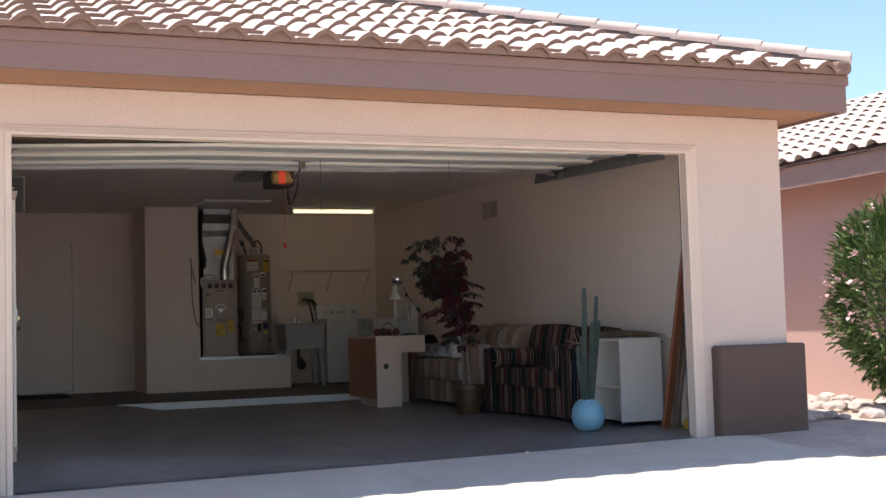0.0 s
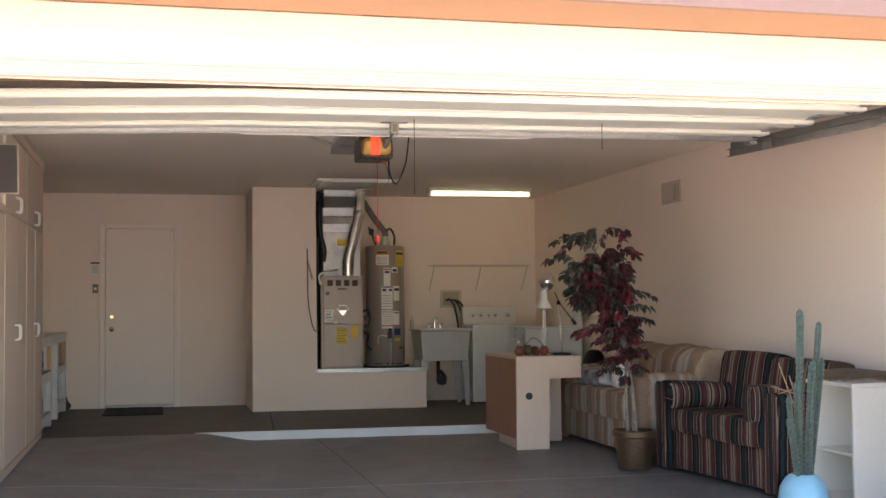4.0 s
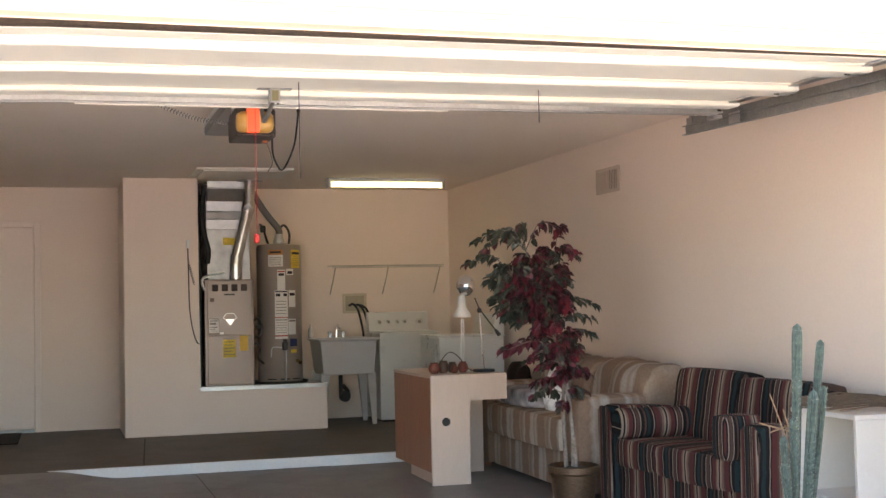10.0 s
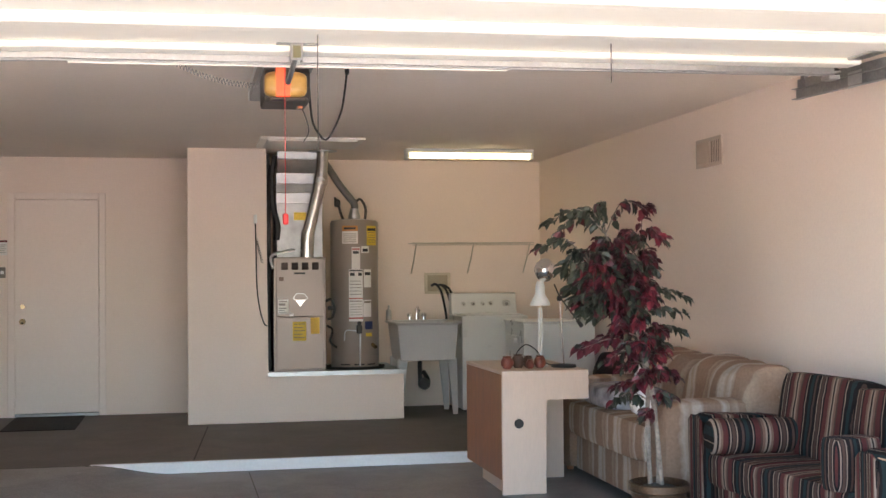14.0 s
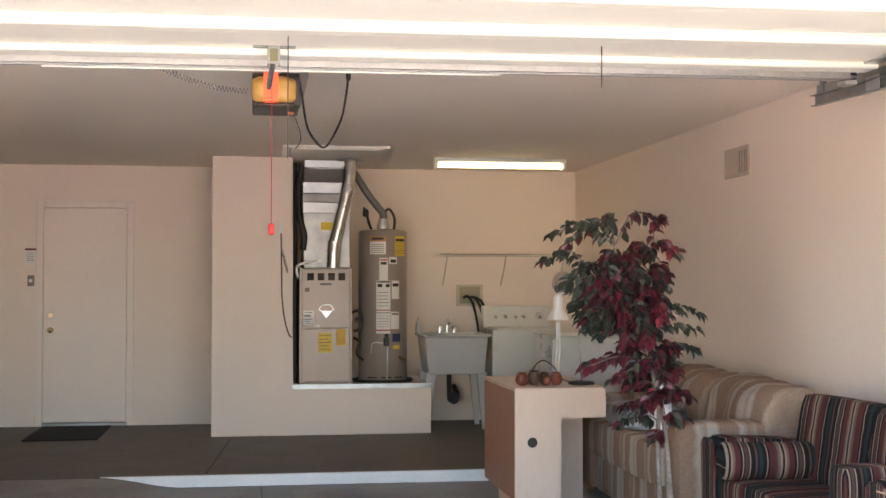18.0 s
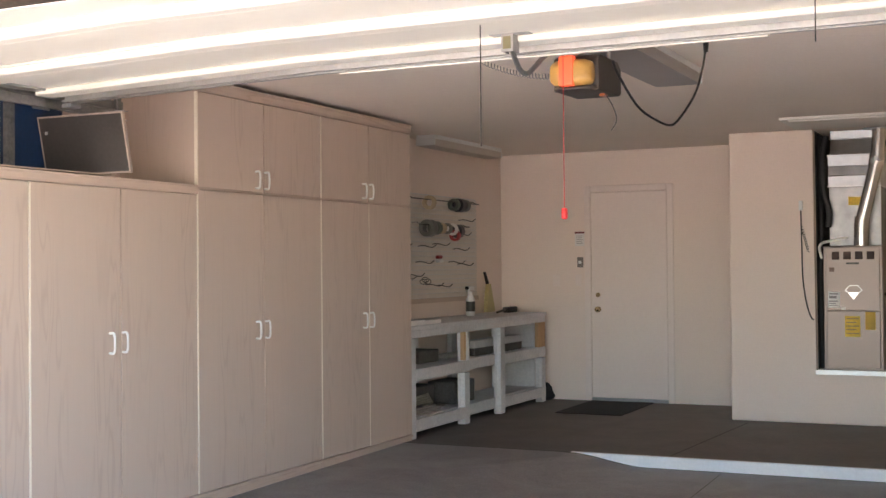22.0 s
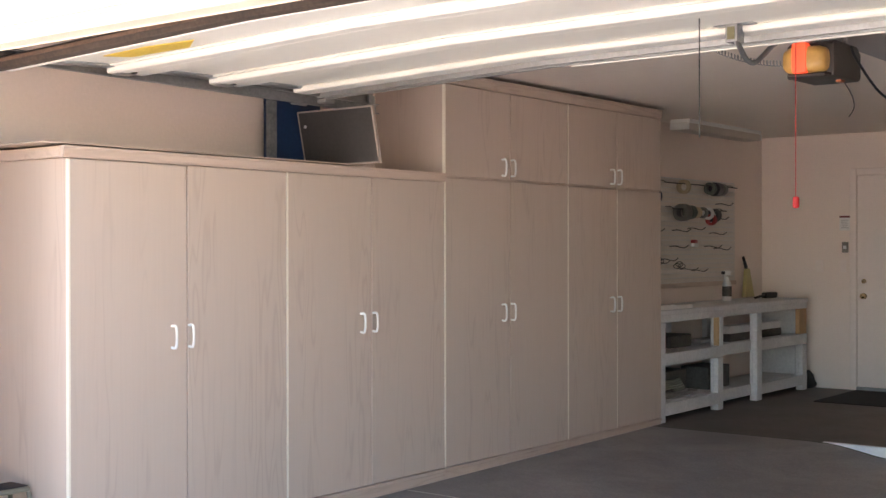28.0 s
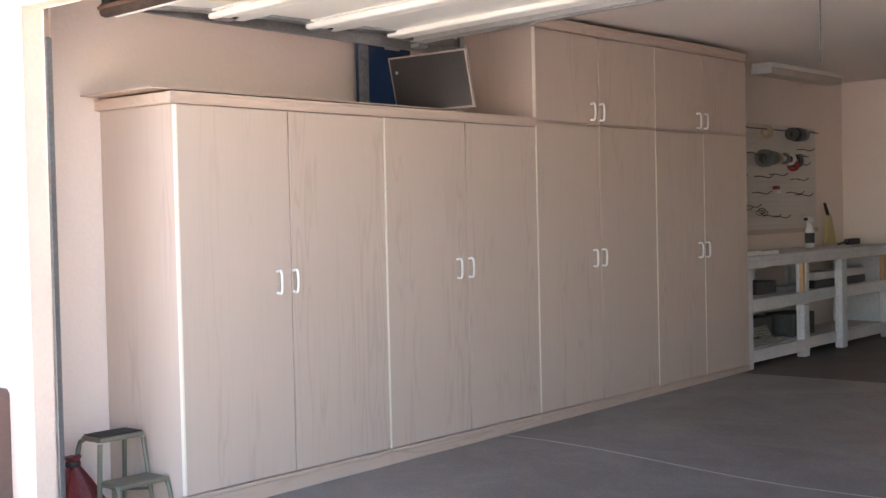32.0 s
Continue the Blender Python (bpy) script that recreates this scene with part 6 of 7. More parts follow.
FLORAL = mat("grey_floral_cloth", (0.04, 0.04, 0.05), 0.8, var=0.05, scale=9, grain=11, tint=(0.55, 0.54, 0.58))
pw = thing("throw_pillow", (2.3, 4.3, 0.44), "grey patterned pillow lying on the sofa", "pillow")
part("pillow", cushion(2.06, 2.5, 4.36, 5.04, 0.42, 0.57, 0.8, 8), FLORAL, pw, world=True, smooth=True)
pw2 = thing("plastic_bag", (2.24, 4.23, 0.43), "crumpled white plastic wrap standing on the sofa", "bag")
bm = cushion(2.15, 2.33, 4.10, 4.34, 0.42, 0.73, 0.9, 8)
for v in bm.verts:
    k = (v.co.z - 0.42) / 0.31
    v.co.x = 2.24 + (v.co.x - 2.24) * (1.1 - 0.8 * k) + 0.02 * noise.noise(v.co * 12)
    v.co.y = 4.23 + (v.co.y - 4.23) * (1.1 - 0.8 * k) + 0.02 * noise.noise(v.co * 12 + Vector((7, 1, 2)))
part("bag", bm, WRAP, pw2, world=True, smooth=True)
db = thing("dark_bag", (2.80, 6.5, 0.0), "soft dark brown bag standing on the floor beyond the sofa", "bag")
DARKCLOTH = mat("dark_brown_cloth", (0.03, 0.018, 0.016), 0.9, var=0.2, scale=12)
bm = cushion(2.66, 2.92, 6.36, 6.64, 0.002, 0.665, 0.9, 10)
for v in bm.verts:
    k = max(0, v.co.z - 0.35) / 0.315
    v.co.x = 2.80 + (v.co.x - 2.80) * (1 - 0.28 * k * k) + 0.02 * noise.noise(v.co * 8)
    v.co.y = 6.5 + (v.co.y - 6.5) * (1 - 0.35 * k * k)
part("body", bm, DARKCLOTH, db, world=True, smooth=True)
part("strap", tube(curve([(2.72, 6.40, 0.50), (2.735, 6.37, 0.60), (2.80, 6.40, 0.655), (2.86, 6.38, 0.60), (2.875, 6.40, 0.50)], 6), 0.008, 8), DARKCLOTH, db, "dark carrying strap", world=True, smooth=True)

# ---- striped loveseat ----
TEAL, BLK, CREAM, TAN, RED, BRN = (0.019, 0.031, 0.033), (0.016, 0.013, 0.013), (0.265, 0.203, 0.163), (0.16, 0.102, 0.079), (0.09, 0.027, 0.026), (0.077, 0.046, 0.037)
SER = [(0, BLK), (0.03, TEAL), (0.10, BLK), (0.17, CREAM), (0.19, BLK), (0.22, RED), (0.33, BRN), (0.37, TAN), (0.42, CREAM), (0.46, BLK), (0.50, CREAM), (0.535, TAN), (0.58, RED), (0.68, BLK), (0.72, CREAM), (0.745, BLK), (0.765, BRN), (0.83, BLK), (0.845, CREAM), (0.87, BLK), (0.95, BRN)]
CHY = stripes("serape_cloth", SER, 0.33, "Y", warp=0.014)
CHX = stripes("serape_cloth_side", SER, 0.31, "X", warp=0.01)
CHN = stripes("serape_narrow", SER, 0.15, "Y", warp=0.003)
CHD = stripes("serape_pillow", SER, 0.22, "D", warp=0.003)
CZ = floor_z(2.4, 2.4)
ch = thing("loveseat", (2.2195, 2.339, CZ), "small loveseat in dark serape-striped cloth with red, teal and cream bands", "sofa", rz=5.0)
W = 0.82
part("front_apron", B((0.03, 0.65, -W + 0.16, W - 0.16, 0.03, 0.32)), CHY, ch, bevel=0.02, segs=2)
part("seat_cushion", cushion(-0.01, 0.55, 0.16, W - 0.15, 0.30, 0.485, 0.4, 10), CHY, ch, smooth=True)
part("seat_cushion", cushion(-0.045, 0.55, -W + 0.15, 0.155, 0.295, 0.495, 0.4, 10), CHY, ch, smooth=True)


def lean(bm, s):
    """Flares an arm outward towards its top."""
    for v in bm.verts:
        v.co.y += s * 0.05 * max(0, v.co.z - 0.25)


for s in (-1, 1):
    y0, y1 = sorted((s * (W - 0.16), s * W))
    bm = prism([(0.0, 0.022), (0.65, 0.022), (0.66, 0.62), (0.42, 0.655), (0.05, 0.675), (0.0, 0.65), (-0.015, 0.55)], y0, y1, "Y")
    lean(bm, s)
    part("arm", bm, CHX, ch, bevel=0.022, segs=3, smooth=True)
    ym = (y0 + y1) / 2
    bm = prism([(y0 + 0.008, 0.03), (y1 - 0.008, 0.03), (y1 - 0.008, 0.64), (ym + 0.04, 0.668), (ym - 0.04, 0.668), (y0 + 0.008, 0.64)], -0.028, -0.014, "X")
    lean(bm, s)
    part("arm_front", bm, CHN, ch, "narrow striped arm facing", bevel=0.005)
for y0, y1, top, tip in ((-0.02, W - 0.17, 0.895, 9), (-W + 0.06, -0.03, 0.865, 7)):
    bm = cushion(0.37, 0.60, y0, y1, 0.42, top, 0.4, 10)
    bmesh.ops.rotate(bm, cent=(0.5, 0, 0.45), matrix=Matrix.Rotation(radians(tip), 3, "Y"), verts=bm.verts)
    part("back_cushion", bm, CHY, ch, smooth=True)
bm = B((0.56, 0.67, -W + 0.02, W - 0.02, 0.07, 0.80))
part("back_frame", bm, CHY, ch, bevel=0.035, segs=2)
for x, y in ((0.12, -W + 0.1), (0.12, W - 0.1), (0.6, -W + 0.1), (0.6, W - 0.1)):
    wx = (WORLD[ch] @ Vector((x, y, 0)))
    part("foot", cyl((x, y, floor_z(wx.x, wx.y) - CZ), (x, y, 0.08), 0.022, 0.03, 10), WALNUT, ch)
CHR = stripes("serape_bolster", SER, 0.27, "X", warp=0.003)
bo = thing("bolster", (2.30, 2.90, 0.345), "striped bolster cushion lying against the loveseat arm", "cushion", rz=-6.0)
part("roll", cyl((-0.16, 0.0, 0.105), (0.37, 0.0, 0.105), 0.095, seg=24), CHR, bo, smooth=True, bevel=0.012)
part("end_cap", cyl((-0.166, 0.0, 0.105), (-0.1605, 0.0, 0.105), 0.083, seg=24), stripes("serape_end", [(0, TEAL), (0.4, BLK), (0.7, CREAM), (0.75, BLK)], 0.12, "Z"), bo, "dark striped end")
ap = thing("arm_pillow", (2.26, 1.735, 0.35), "square striped pillow standing against the loveseat arm", "cushion", rz=5.0)
part("pillow", cushion(-0.06, 0.18, -0.03, 0.10, 0.0, 0.24, 0.35, 8), CHD, ap, smooth=True)

# ---- artificial ficus ----
PX, PY = 1.92, 3.19
PZ = floor_z(PX, PY)
fi = thing("artificial_ficus", (PX, PY, PZ), "artificial ficus with green and wine-red leaves in a brown woven pot", "plant")
WICK = mat("woven_brass_pot", (0.12, 0.07, 0.04), 0.4, 0.35, var=0.4, scale=30, grain=70, bump=0.8, dist=0.006, stretch=(1, 1, 2))
part("pot", lathe([(0.125, 0.0), (0.13, 0.01), (0.165, 0.27), (0.182, 0.282), (0.182, 0.318), (0.168, 0.324), (0.16, 0.27)], 32, at=(PX, PY, PZ)), WICK, fi, "brown woven pot", world=True, smooth=True)
part("moss", lathe([(0.164, 0.0), (0.1, 0.025), (0.03, 0.04)], 20, at=(PX, PY, PZ + 0.275)), mat("grey_moss", (0.10, 0.09, 0.075), 0.95, var=0.4, scale=30, grain=80, bump=1.0, dist=0.02), fi, "grey moss", world=True)
BARK = mat("pale_bark", (0.25, 0.21, 0.18), 0.8, var=0.55, scale=10, grain=50, bump=0.5)
random.seed(11)
stems = [[(PX, PY, PZ + 0.26), (1.915, PY, 0.42), (1.882, PY + 0.01, 0.66), (1.825, PY, 0.96), (1.745, PY, 1.17), (1.67, PY, 1.36), (1.60, PY, 1.50)],
         [(PX - 0.04, PY + 0.03, PZ + 0.26), (1.865, PY + 0.03, 0.5), (1.862, PY + 0.02, 0.72), (1.80, PY + 0.05, 1.0), (1.80, PY + 0.06, 1.24), (1.84, PY + 0.05, 1.44)],
         [(PX + 0.01, PY - 0.03, PZ + 0.26), (1.90, PY - 0.03, 0.45), (1.868, PY - 0.03, 0.7), (1.77, PY - 0.04, 1.0), (1.62, PY - 0.05, 1.2), (1.48, PY - 0.06, 1.34)]]
for st in stems:
    part("trunk", tube(curve(st, 6), 0.0155, 8, taper=0.006), BARK, fi, "pale twisted stem", world=True, smooth=True)


def leaf(bm, p, d, up, L, Wd):
    """A pointed leaf folded along its midrib."""
    d = d.normalized()
    s = d.cross(up)
    s = s.normalized() if s.length > 1e-3 else Vector((1, 0, 0))
    nn = s.cross(d)
    mid = [p, p + d * L * 0.35 - nn * L * 0.03, p + d * L * 0.7 - nn * L * 0.06, p + d * L - nn * L * 0.16]
    lft = [p + d * L * 0.3 + s * Wd + nn * Wd * 0.35, p + d * L * 0.7 + s * Wd * 0.85 + nn * Wd * 0.25]
    rgt = [p + d * L * 0.3 - s * Wd + nn * Wd * 0.35, p + d * L * 0.7 - s * Wd * 0.85 + nn * Wd * 0.25]
    m = [bm.verts.new(q) for q in mid]
    a = [bm.verts.new(q) for q in lft]
    b = [bm.verts.new(q) for q in rgt]
    bm.faces.new((m[0], m[1], a[0]))
    bm.faces.new((m[1], m[2], a[1], a[0]))
    bm.faces.new((m[2], m[3], a[1]))
    bm.faces.new((m[0], b[0], m[1]))
    bm.faces.new((m[1], b[0], b[1], m[2]))
    bm.faces.new((m[2], b[1], m[3]))


def leafmat(name, a, b, c):
    m = bpy.data.materials.new(name)
    m.use_nodes = True
    n, l = m.node_tree.nodes, m.node_tree.links
    bs = n["Principled BSDF"]
    g = n.new("ShaderNodeNewGeometry")
    r = n.new("ShaderNodeValToRGB")
    e = r.color_ramp.elements
    e[0].color, e[1].color = (*a, 1), (*c, 1)
    k = e.new(0.5)
    k.color = (*b, 1)
    l.new(g.outputs["Random Per Island"], r.inputs[0])
    l.new(r.outputs[0], bs.inputs["Base Color"])
    bs.inputs["Roughness"].default_value = 0.36
    bs.inputs["Specular IOR Level"].default_value = 0.5
    return m


GLEAF = leafmat("green_leaf", (0.013, 0.017, 0.011), (0.028, 0.034, 0.023), (0.075, 0.083, 0.06))
RLEAF = leafmat("wine_leaf", (0.026, 0.007, 0.011), (0.085, 0.012, 0.02), (0.18, 0.024, 0.038))
green, red, twigs = bmesh.new(), bmesh.new(), bmesh.new()
nodes = [q for st in stems for q in curve(st, 6) if q.z > 0.5]


def spray(tip, wine, lift, size=1.0):
    """A drooping twig from the nearest stem out to tip, set with alternate leaves."""
    o = min(nodes, key=lambda q: (q.x - tip.x) ** 2 * 0.6 + (q.y - tip.y) ** 2 * 0.4 + (q.z - (tip.z - 0.02)) ** 2 * 2.0)
    dv = tip - o
    reach = dv.length
    tw = curve([o, o + dv * 0.5 + Vector((0, 0, lift * (0.4 + reach))), tip], 7)
    tube(tw, 0.004, 5, twigs, taper=0.0015)
    flat = Vector((dv.x, dv.y, 0))
    flat = flat.normalized() if flat.length > 0.02 else Vector((1, 0, 0))
    across = flat.cross(Vector((0, 0, 1)))
    first = 3 if reach > 0.18 else 5
    for i, q in enumerate(tw[first:]):
        for sgn in (-1, 1):
            if random.random() < 0.16:
                continue
            dd = flat * random.uniform(0.2, 0.9) + across * sgn * random.uniform(0.3, 0.9) + Vector((0, 0, random.uniform(-1.2, 0.0)))
            up = Vector((random.uniform(-0.7, 0.7), random.uniform(-1.1, 0.3), 0.8))
            leaf(red if random.random() < wine else green, q + Vector([random.uniform(-0.01, 0.01) for _ in range(3)]), dd, up, size * random.uniform(0.05, 0.082), size * random.uniform(0.015, 0.023))
    leaf(red if random.random() < wine else green, tip, flat + Vector((0, 0, -0.5)), Vector((0, -0.3, 1)), size * 0.08, size * 0.019)


# outer sprays: tip x, height, depth from the stem, share of wine-red leaves
for x, z, d, wine in ((1.20, 1.60, -0.05, 0.05), (1.17, 1.47, 0.05, 0.35), (1.26, 1.35, -0.12, 0.05), (1.37, 1.26, 0.08, 0.05), (1.39, 1.12, -0.1, 0.0), (1.41, 1.66, 0.1, 0.0), (1.50, 1.68, -0.12, 0.05), (1.58, 1.66, 0.12, 0.0), (1.34, 1.56, 0.15, 0.75), (2.02, 1.51, 0.05, 0.1), (2.13, 1.19, -0.05, 0.0), (2.18, 1.10, 0.08, 0.0), (2.07, 1.01, -0.1, 0.05), (1.95, 1.22, -0.15, 0.2), (1.89, 1.69, 0.0, 0.95), (1.78, 1.69, -0.08, 0.4), (1.94, 1.50, -0.12, 0.95), (1.98, 1.38, 0.1, 0.8), (1.39, 0.92, -0.05, 1.0), (1.45, 0.93, 0.1, 0.9), (1.53, 0.86, -0.12, 0.9), (1.59, 1.04, -0.2, 0.95), (1.81, 1.17, -0.22, 1.0), (1.72, 1.05, -0.22, 0.95), (1.82, 0.78, -0.1, 0.95), (2.09, 0.76, 0.0, 0.9), (1.74, 0.74, -0.15, 0.8), (1.60, 0.65, -0.08, 0.1), (1.80, 0.57, -0.12, 0.9), (2.09, 0.65, 0.05, 0.4), (1.94, 0.95, -0.12, 0.1), (1.99, 0.92, 0.1, 0.1), (1.95, 0.66, -0.1, 0.6)):
    spray(Vector((1.70 + (x - 1.70) * 0.86, PY + d, z - 0.035 if z > 1.2 else z - 0.02)), wine, 0.13 if z > 1.2 else 0.06)
# inner sprays that fill the crown
for k in range(185):
    a, e = k * 2.39996, random.uniform(-0.9, 0.95)
    r = random.uniform(0.35, 0.8)
    c = math.sqrt(1 - e * e)
    x, d, z = 1.655 + 0.35 * r * c * math.cos(a), 0.31 * r * c * math.sin(a), 1.24 + 0.40 * r * e
    wine = 0.8 if x > 1.5 and d < 0.12 and random.random() < 0.72 else 0.26
    spray(Vector((x, PY + d, z)), wine, 0.08, 0.92)
# sprays hanging low round the stems
for k in range(22):
    a = k * 2.39996
    spray(Vector((1.82 + random.uniform(0.05, 0.17) * math.cos(a), PY + 0.15 * math.sin(a), random.uniform(0.68, 1.05))), 0.6, 0.05, 0.95)
tagged(part("green_leaves", green, GLEAF, fi, "dark green pointed leaves", world=True), kind="stuff")
tagged(part("red_leaves", red, RLEAF, fi, "wine-red pointed leaves", world=True), kind="stuff")
tagged(part("twig_work", twigs, BARK, fi, "thin brown twigs", world=True), kind="stuff")

# ---- cactus in a blue ball pot ----
QX, QY = 2.095, 0.885
QZ = floor_z(QX, QY)
ca = thing("cactus", (QX, QY, QZ), "tall grey-green columnar cactus in a round sky-blue pot", "plant")
BLUEPOT = mat("sky_blue_glaze", (0.25, 0.50, 0.64), 0.4, var=0.05, scale=3, grain=30, bump=0.05)
part("pot", lathe([(0.06, 0), (0.10, 0.015), (0.145, 0.08), (0.163, 0.16), (0.15, 0.235), (0.11, 0.29), (0.075, 0.312), (0.07, 0.305), (0.075, 0.28)], 40, at=(QX, QY, QZ)), BLUEPOT, ca, "sky-blue round pot", world=True, smooth=True)
part("soil", lathe([(0.075, 0), (0.03, 0.008)], 18, at=(QX, QY, QZ + 0.29)), CARD, ca, world=True)
CACT = mat("cactus_skin", (0.075, 0.104, 0.088), 0.65, var=0.5, scale=30, grain=60, bump=0.5)


def column(base, top, r, ribs=8):
    """A ribbed round-topped stem."""
    bm = bmesh.new()
    base, top = Vector(base), Vector(top)
    ax = (top - base).normalized()
    u = ax.cross(Vector((0, 1, 0.2))).normalized()
    v = ax.cross(u)
    rings = []
    L = (top - base).length
    for t in (0, 0.15, 0.3, 0.45, 0.6, 0.75, 0.88, 0.95, 0.985, 1.0):
        k = math.sqrt(max(0.02, 1 - max(0, (t * L - (L - r)) / r) ** 2)) if t * L > L - r else 1.0
        k *= 0.85 + 0.3 * min(1, t * 1.25)
        ring = []
        for j in range(ribs * 4):
            a = 2 * math.pi * j / (ribs * 4)
            rad = 0.49 * r * k * (1 + 0.2 * math.cos(ribs * a))
            ring.append(bm.verts.new(base + ax * L * t + rad * (math.cos(a) * u + math.sin(a) * v)))
        rings.append(ring)
    m = ribs * 4
    for p, q in zip(rings, rings[1:]):
        for j in range(m):
            bm.faces.new((p[j], p[(j + 1) % m], q[(j + 1) % m], q[j]))
    bm.faces.new(rings[-1])
    bm.faces.new(rings[0][::-1])
    return bm


zb = QZ + 0.27
random.seed(17)
spines = bmesh.new()
for bx, by, tx, ty, tz, r in ((0.0, 0.03, -0.09, -0.14, 1.07, 0.038), (0.05, 0.02, 0.045, -0.14, 1.0, 0.03), (0.005, -0.03, -0.025, -0.17, 0.785, 0.037), (-0.02, 0.0, -0.105, -0.14, 0.85, 0.028), (-0.03, -0.02, -0.125, -0.14, 0.67, 0.031), (-0.04, 0.01, -0.175, -0.13, 0.59, 0.029), (-0.045, -0.03, -0.17, -0.12, 0.47, 0.031), (0.05, -0.01, 0.075, -0.12, 0.80, 0.028), (0.02, -0.04, 0.0, -0.10, 0.55, 0.028)):
    part("stem", column((QX + bx, QY + by, zb), (QX + tx - 0.055 * tz, QY + ty - 0.10 * tz, tz), r), CACT, ca, "ribbed grey-green stem", world=True, smooth=True)
    p0, p1 = Vector((QX + bx, QY + by, zb)), Vector((QX + tx - 0.055 * tz, QY + ty - 0.10 * tz, tz))
    ax = (p1 - p0).normalized()
    u = ax.cross(Vector((0, 1, 0.2))).normalized()
    for j in range(8):
        for k in range(int((p1 - p0).length / 0.028)):
            d = math.cos(math.pi * j / 4) * u + math.sin(math.pi * j / 4) * ax.cross(u)
            q = p0 + ax * (0.02 + 0.028 * k) + d * 0.58 * r
            for m in range(3):
                tipv = q + (d + Vector([random.uniform(-0.8, 0.8) for _ in range(3)])).normalized() * 0.009
                e = ax * 0.0011
                spines.faces.new([spines.verts.new(w) for w in (q - e, q + e, tipv)])
tagged(part("spines", spines, mat("pale_spines", (0.36, 0.37, 0.31), 0.7), ca, "short pale spines", world=True), kind="stuff")
STRAW = mat("dry_straw", (0.27, 0.165, 0.095), 0.8, var=0.25)
for k, (a, b) in enumerate((((-0.13, -0.15, 0.50), (-0.245, -0.14, 0.77)), ((-0.11, -0.15, 0.52), (-0.17, -0.14, 0.70)), ((-0.11, -0.10, 0.6), (-0.27, -0.08, 0.64)), ((-0.12, -0.09, 0.62), (-0.24, -0.12, 0.6)))):
    part("dry_stick", cyl((QX + a[0], QY + a[1], a[2]), (QX + b[0], QY + b[1], b[2]), 0.005, 0.003, 6), STRAW, ca, "dry straw-coloured stick", world=True)

# ---- open white bookcase, dry fronds, leaning boards ----
MEL = mat("white_melamine", (0.72, 0.67, 0.61), 0.45, var=0.04)
KX0, KX1, KY0, KY1, KB, KT = 2.535, 3.02, 0.975, 1.52, -0.115, 0.632
bc = thing("bookcase", (2.78, 1.25, floor_z(2.7, 1.4)), "low white open-sided bookcase on casters", "bookcase")
for nm, b in (("side_panel", (KX0, KX1, KY0, KY0 + 0.022, KB, KT - 0.024)), ("side_panel", (KX0, KX1, KY1 - 0.022, KY1, KB, KT - 0.024)), ("back_panel", (KX1 - 0.012, KX1, KY0 + 0.023, KY1 - 0.023, KB, KT - 0.024)), ("top", (KX0 - 0.01, KX1 + 0.005, KY0 - 0.008, KY1 + 0.008, KT - 0.023, KT)), ("bottom", (KX0, KX1 - 0.013, KY0 + 0.023, KY1 - 0.023, KB + 0.02, KB + 0.04)), ("shelf", (KX0 + 0.03, KX1 - 0.013, KY0 + 0.023, KY1 - 0.023, 0.20, 0.218))):
    part(nm, B(b), MEL, bc, world=True, bevel=0.002)
for x, y in ((KX0 + 0.05, KY0 + 0.05), (KX1 - 0.06, KY0 + 0.05), (KX0 + 0.05, KY1 - 0.05), (KX1 - 0.06, KY1 - 0.05)):
    z = floor_z(x, y)
    part("caster", cyl((x - 0.012, y, z + 0.017), (x + 0.012, y, z + 0.017), 0.017, seg=14), BLACK, bc, "black caster", world=True)
    part("caster_stem", cyl((x, y, z + 0.03), (x, y, KB), 0.006, seg=8), STEEL, bc, world=True)
fr = thing("dry_fronds", (2.75, 1.25, KT), "bundle of dry brown palm fronds lying on the bookcase", "fronds")
random.seed(5)
bm = bmesh.new()
for k in range(60):
    y0 = random.uniform(1.03, 1.5)
    x0, x1 = 2.5 + random.uniform(-0.03, 0.1), 3.12 + random.uniform(-0.12, 0.02)
    z = KT + 0.008 + random.uniform(0, 0.045)
    tube([(x0, y0, z), ((x0 + x1) / 2, y0 + random.uniform(-0.05, 0.05), z + 0.015), (x1 - 0.05, y0 - random.uniform(-0.02, 0.12), z - 0.005), (x1, y0 - random.uniform(0, 0.15), z - random.uniform(0.02, 0.12))], 0.003, 4, bm, taper=0.0015)
tagged(part("frond_mass", bm, mat("dry_frond", (0.16, 0.115, 0.08), 0.85, var=0.3), fr, "dry brown stalks", world=True), kind="stuff")


def plank(name, p, q, w, t, material, label, side=(1, 0.2, 0)):
    th = thing(name, p, label, "board")
    p, q = Vector(p), Vector(q)
    ax = (q - p).normalized()
    s = Vector(side)
    s = (s - ax * s.dot(ax)).normalized()
    n = ax.cross(s)
    bm = bmesh.new()
    a = [bm.verts.new(p + i * w / 2 * s + j * t / 2 * n) for i, j in ((-1, -1), (1, -1), (1, 1), (-1, 1))]
    b = [bm.verts.new(q + i * w / 2 * s + j * t / 2 * n) for i, j in ((-1, -1), (1, -1), (1, 1), (-1, 1))]
    for k in range(4):
        bm.faces.new((a[k], a[(k + 1) % 4], b[(k + 1) % 4], b[k]))
    bm.faces.new(a[::-1])
    bm.faces.new(b)
    part("board", bm, material, th, world=True, bevel=0.003)
    return th


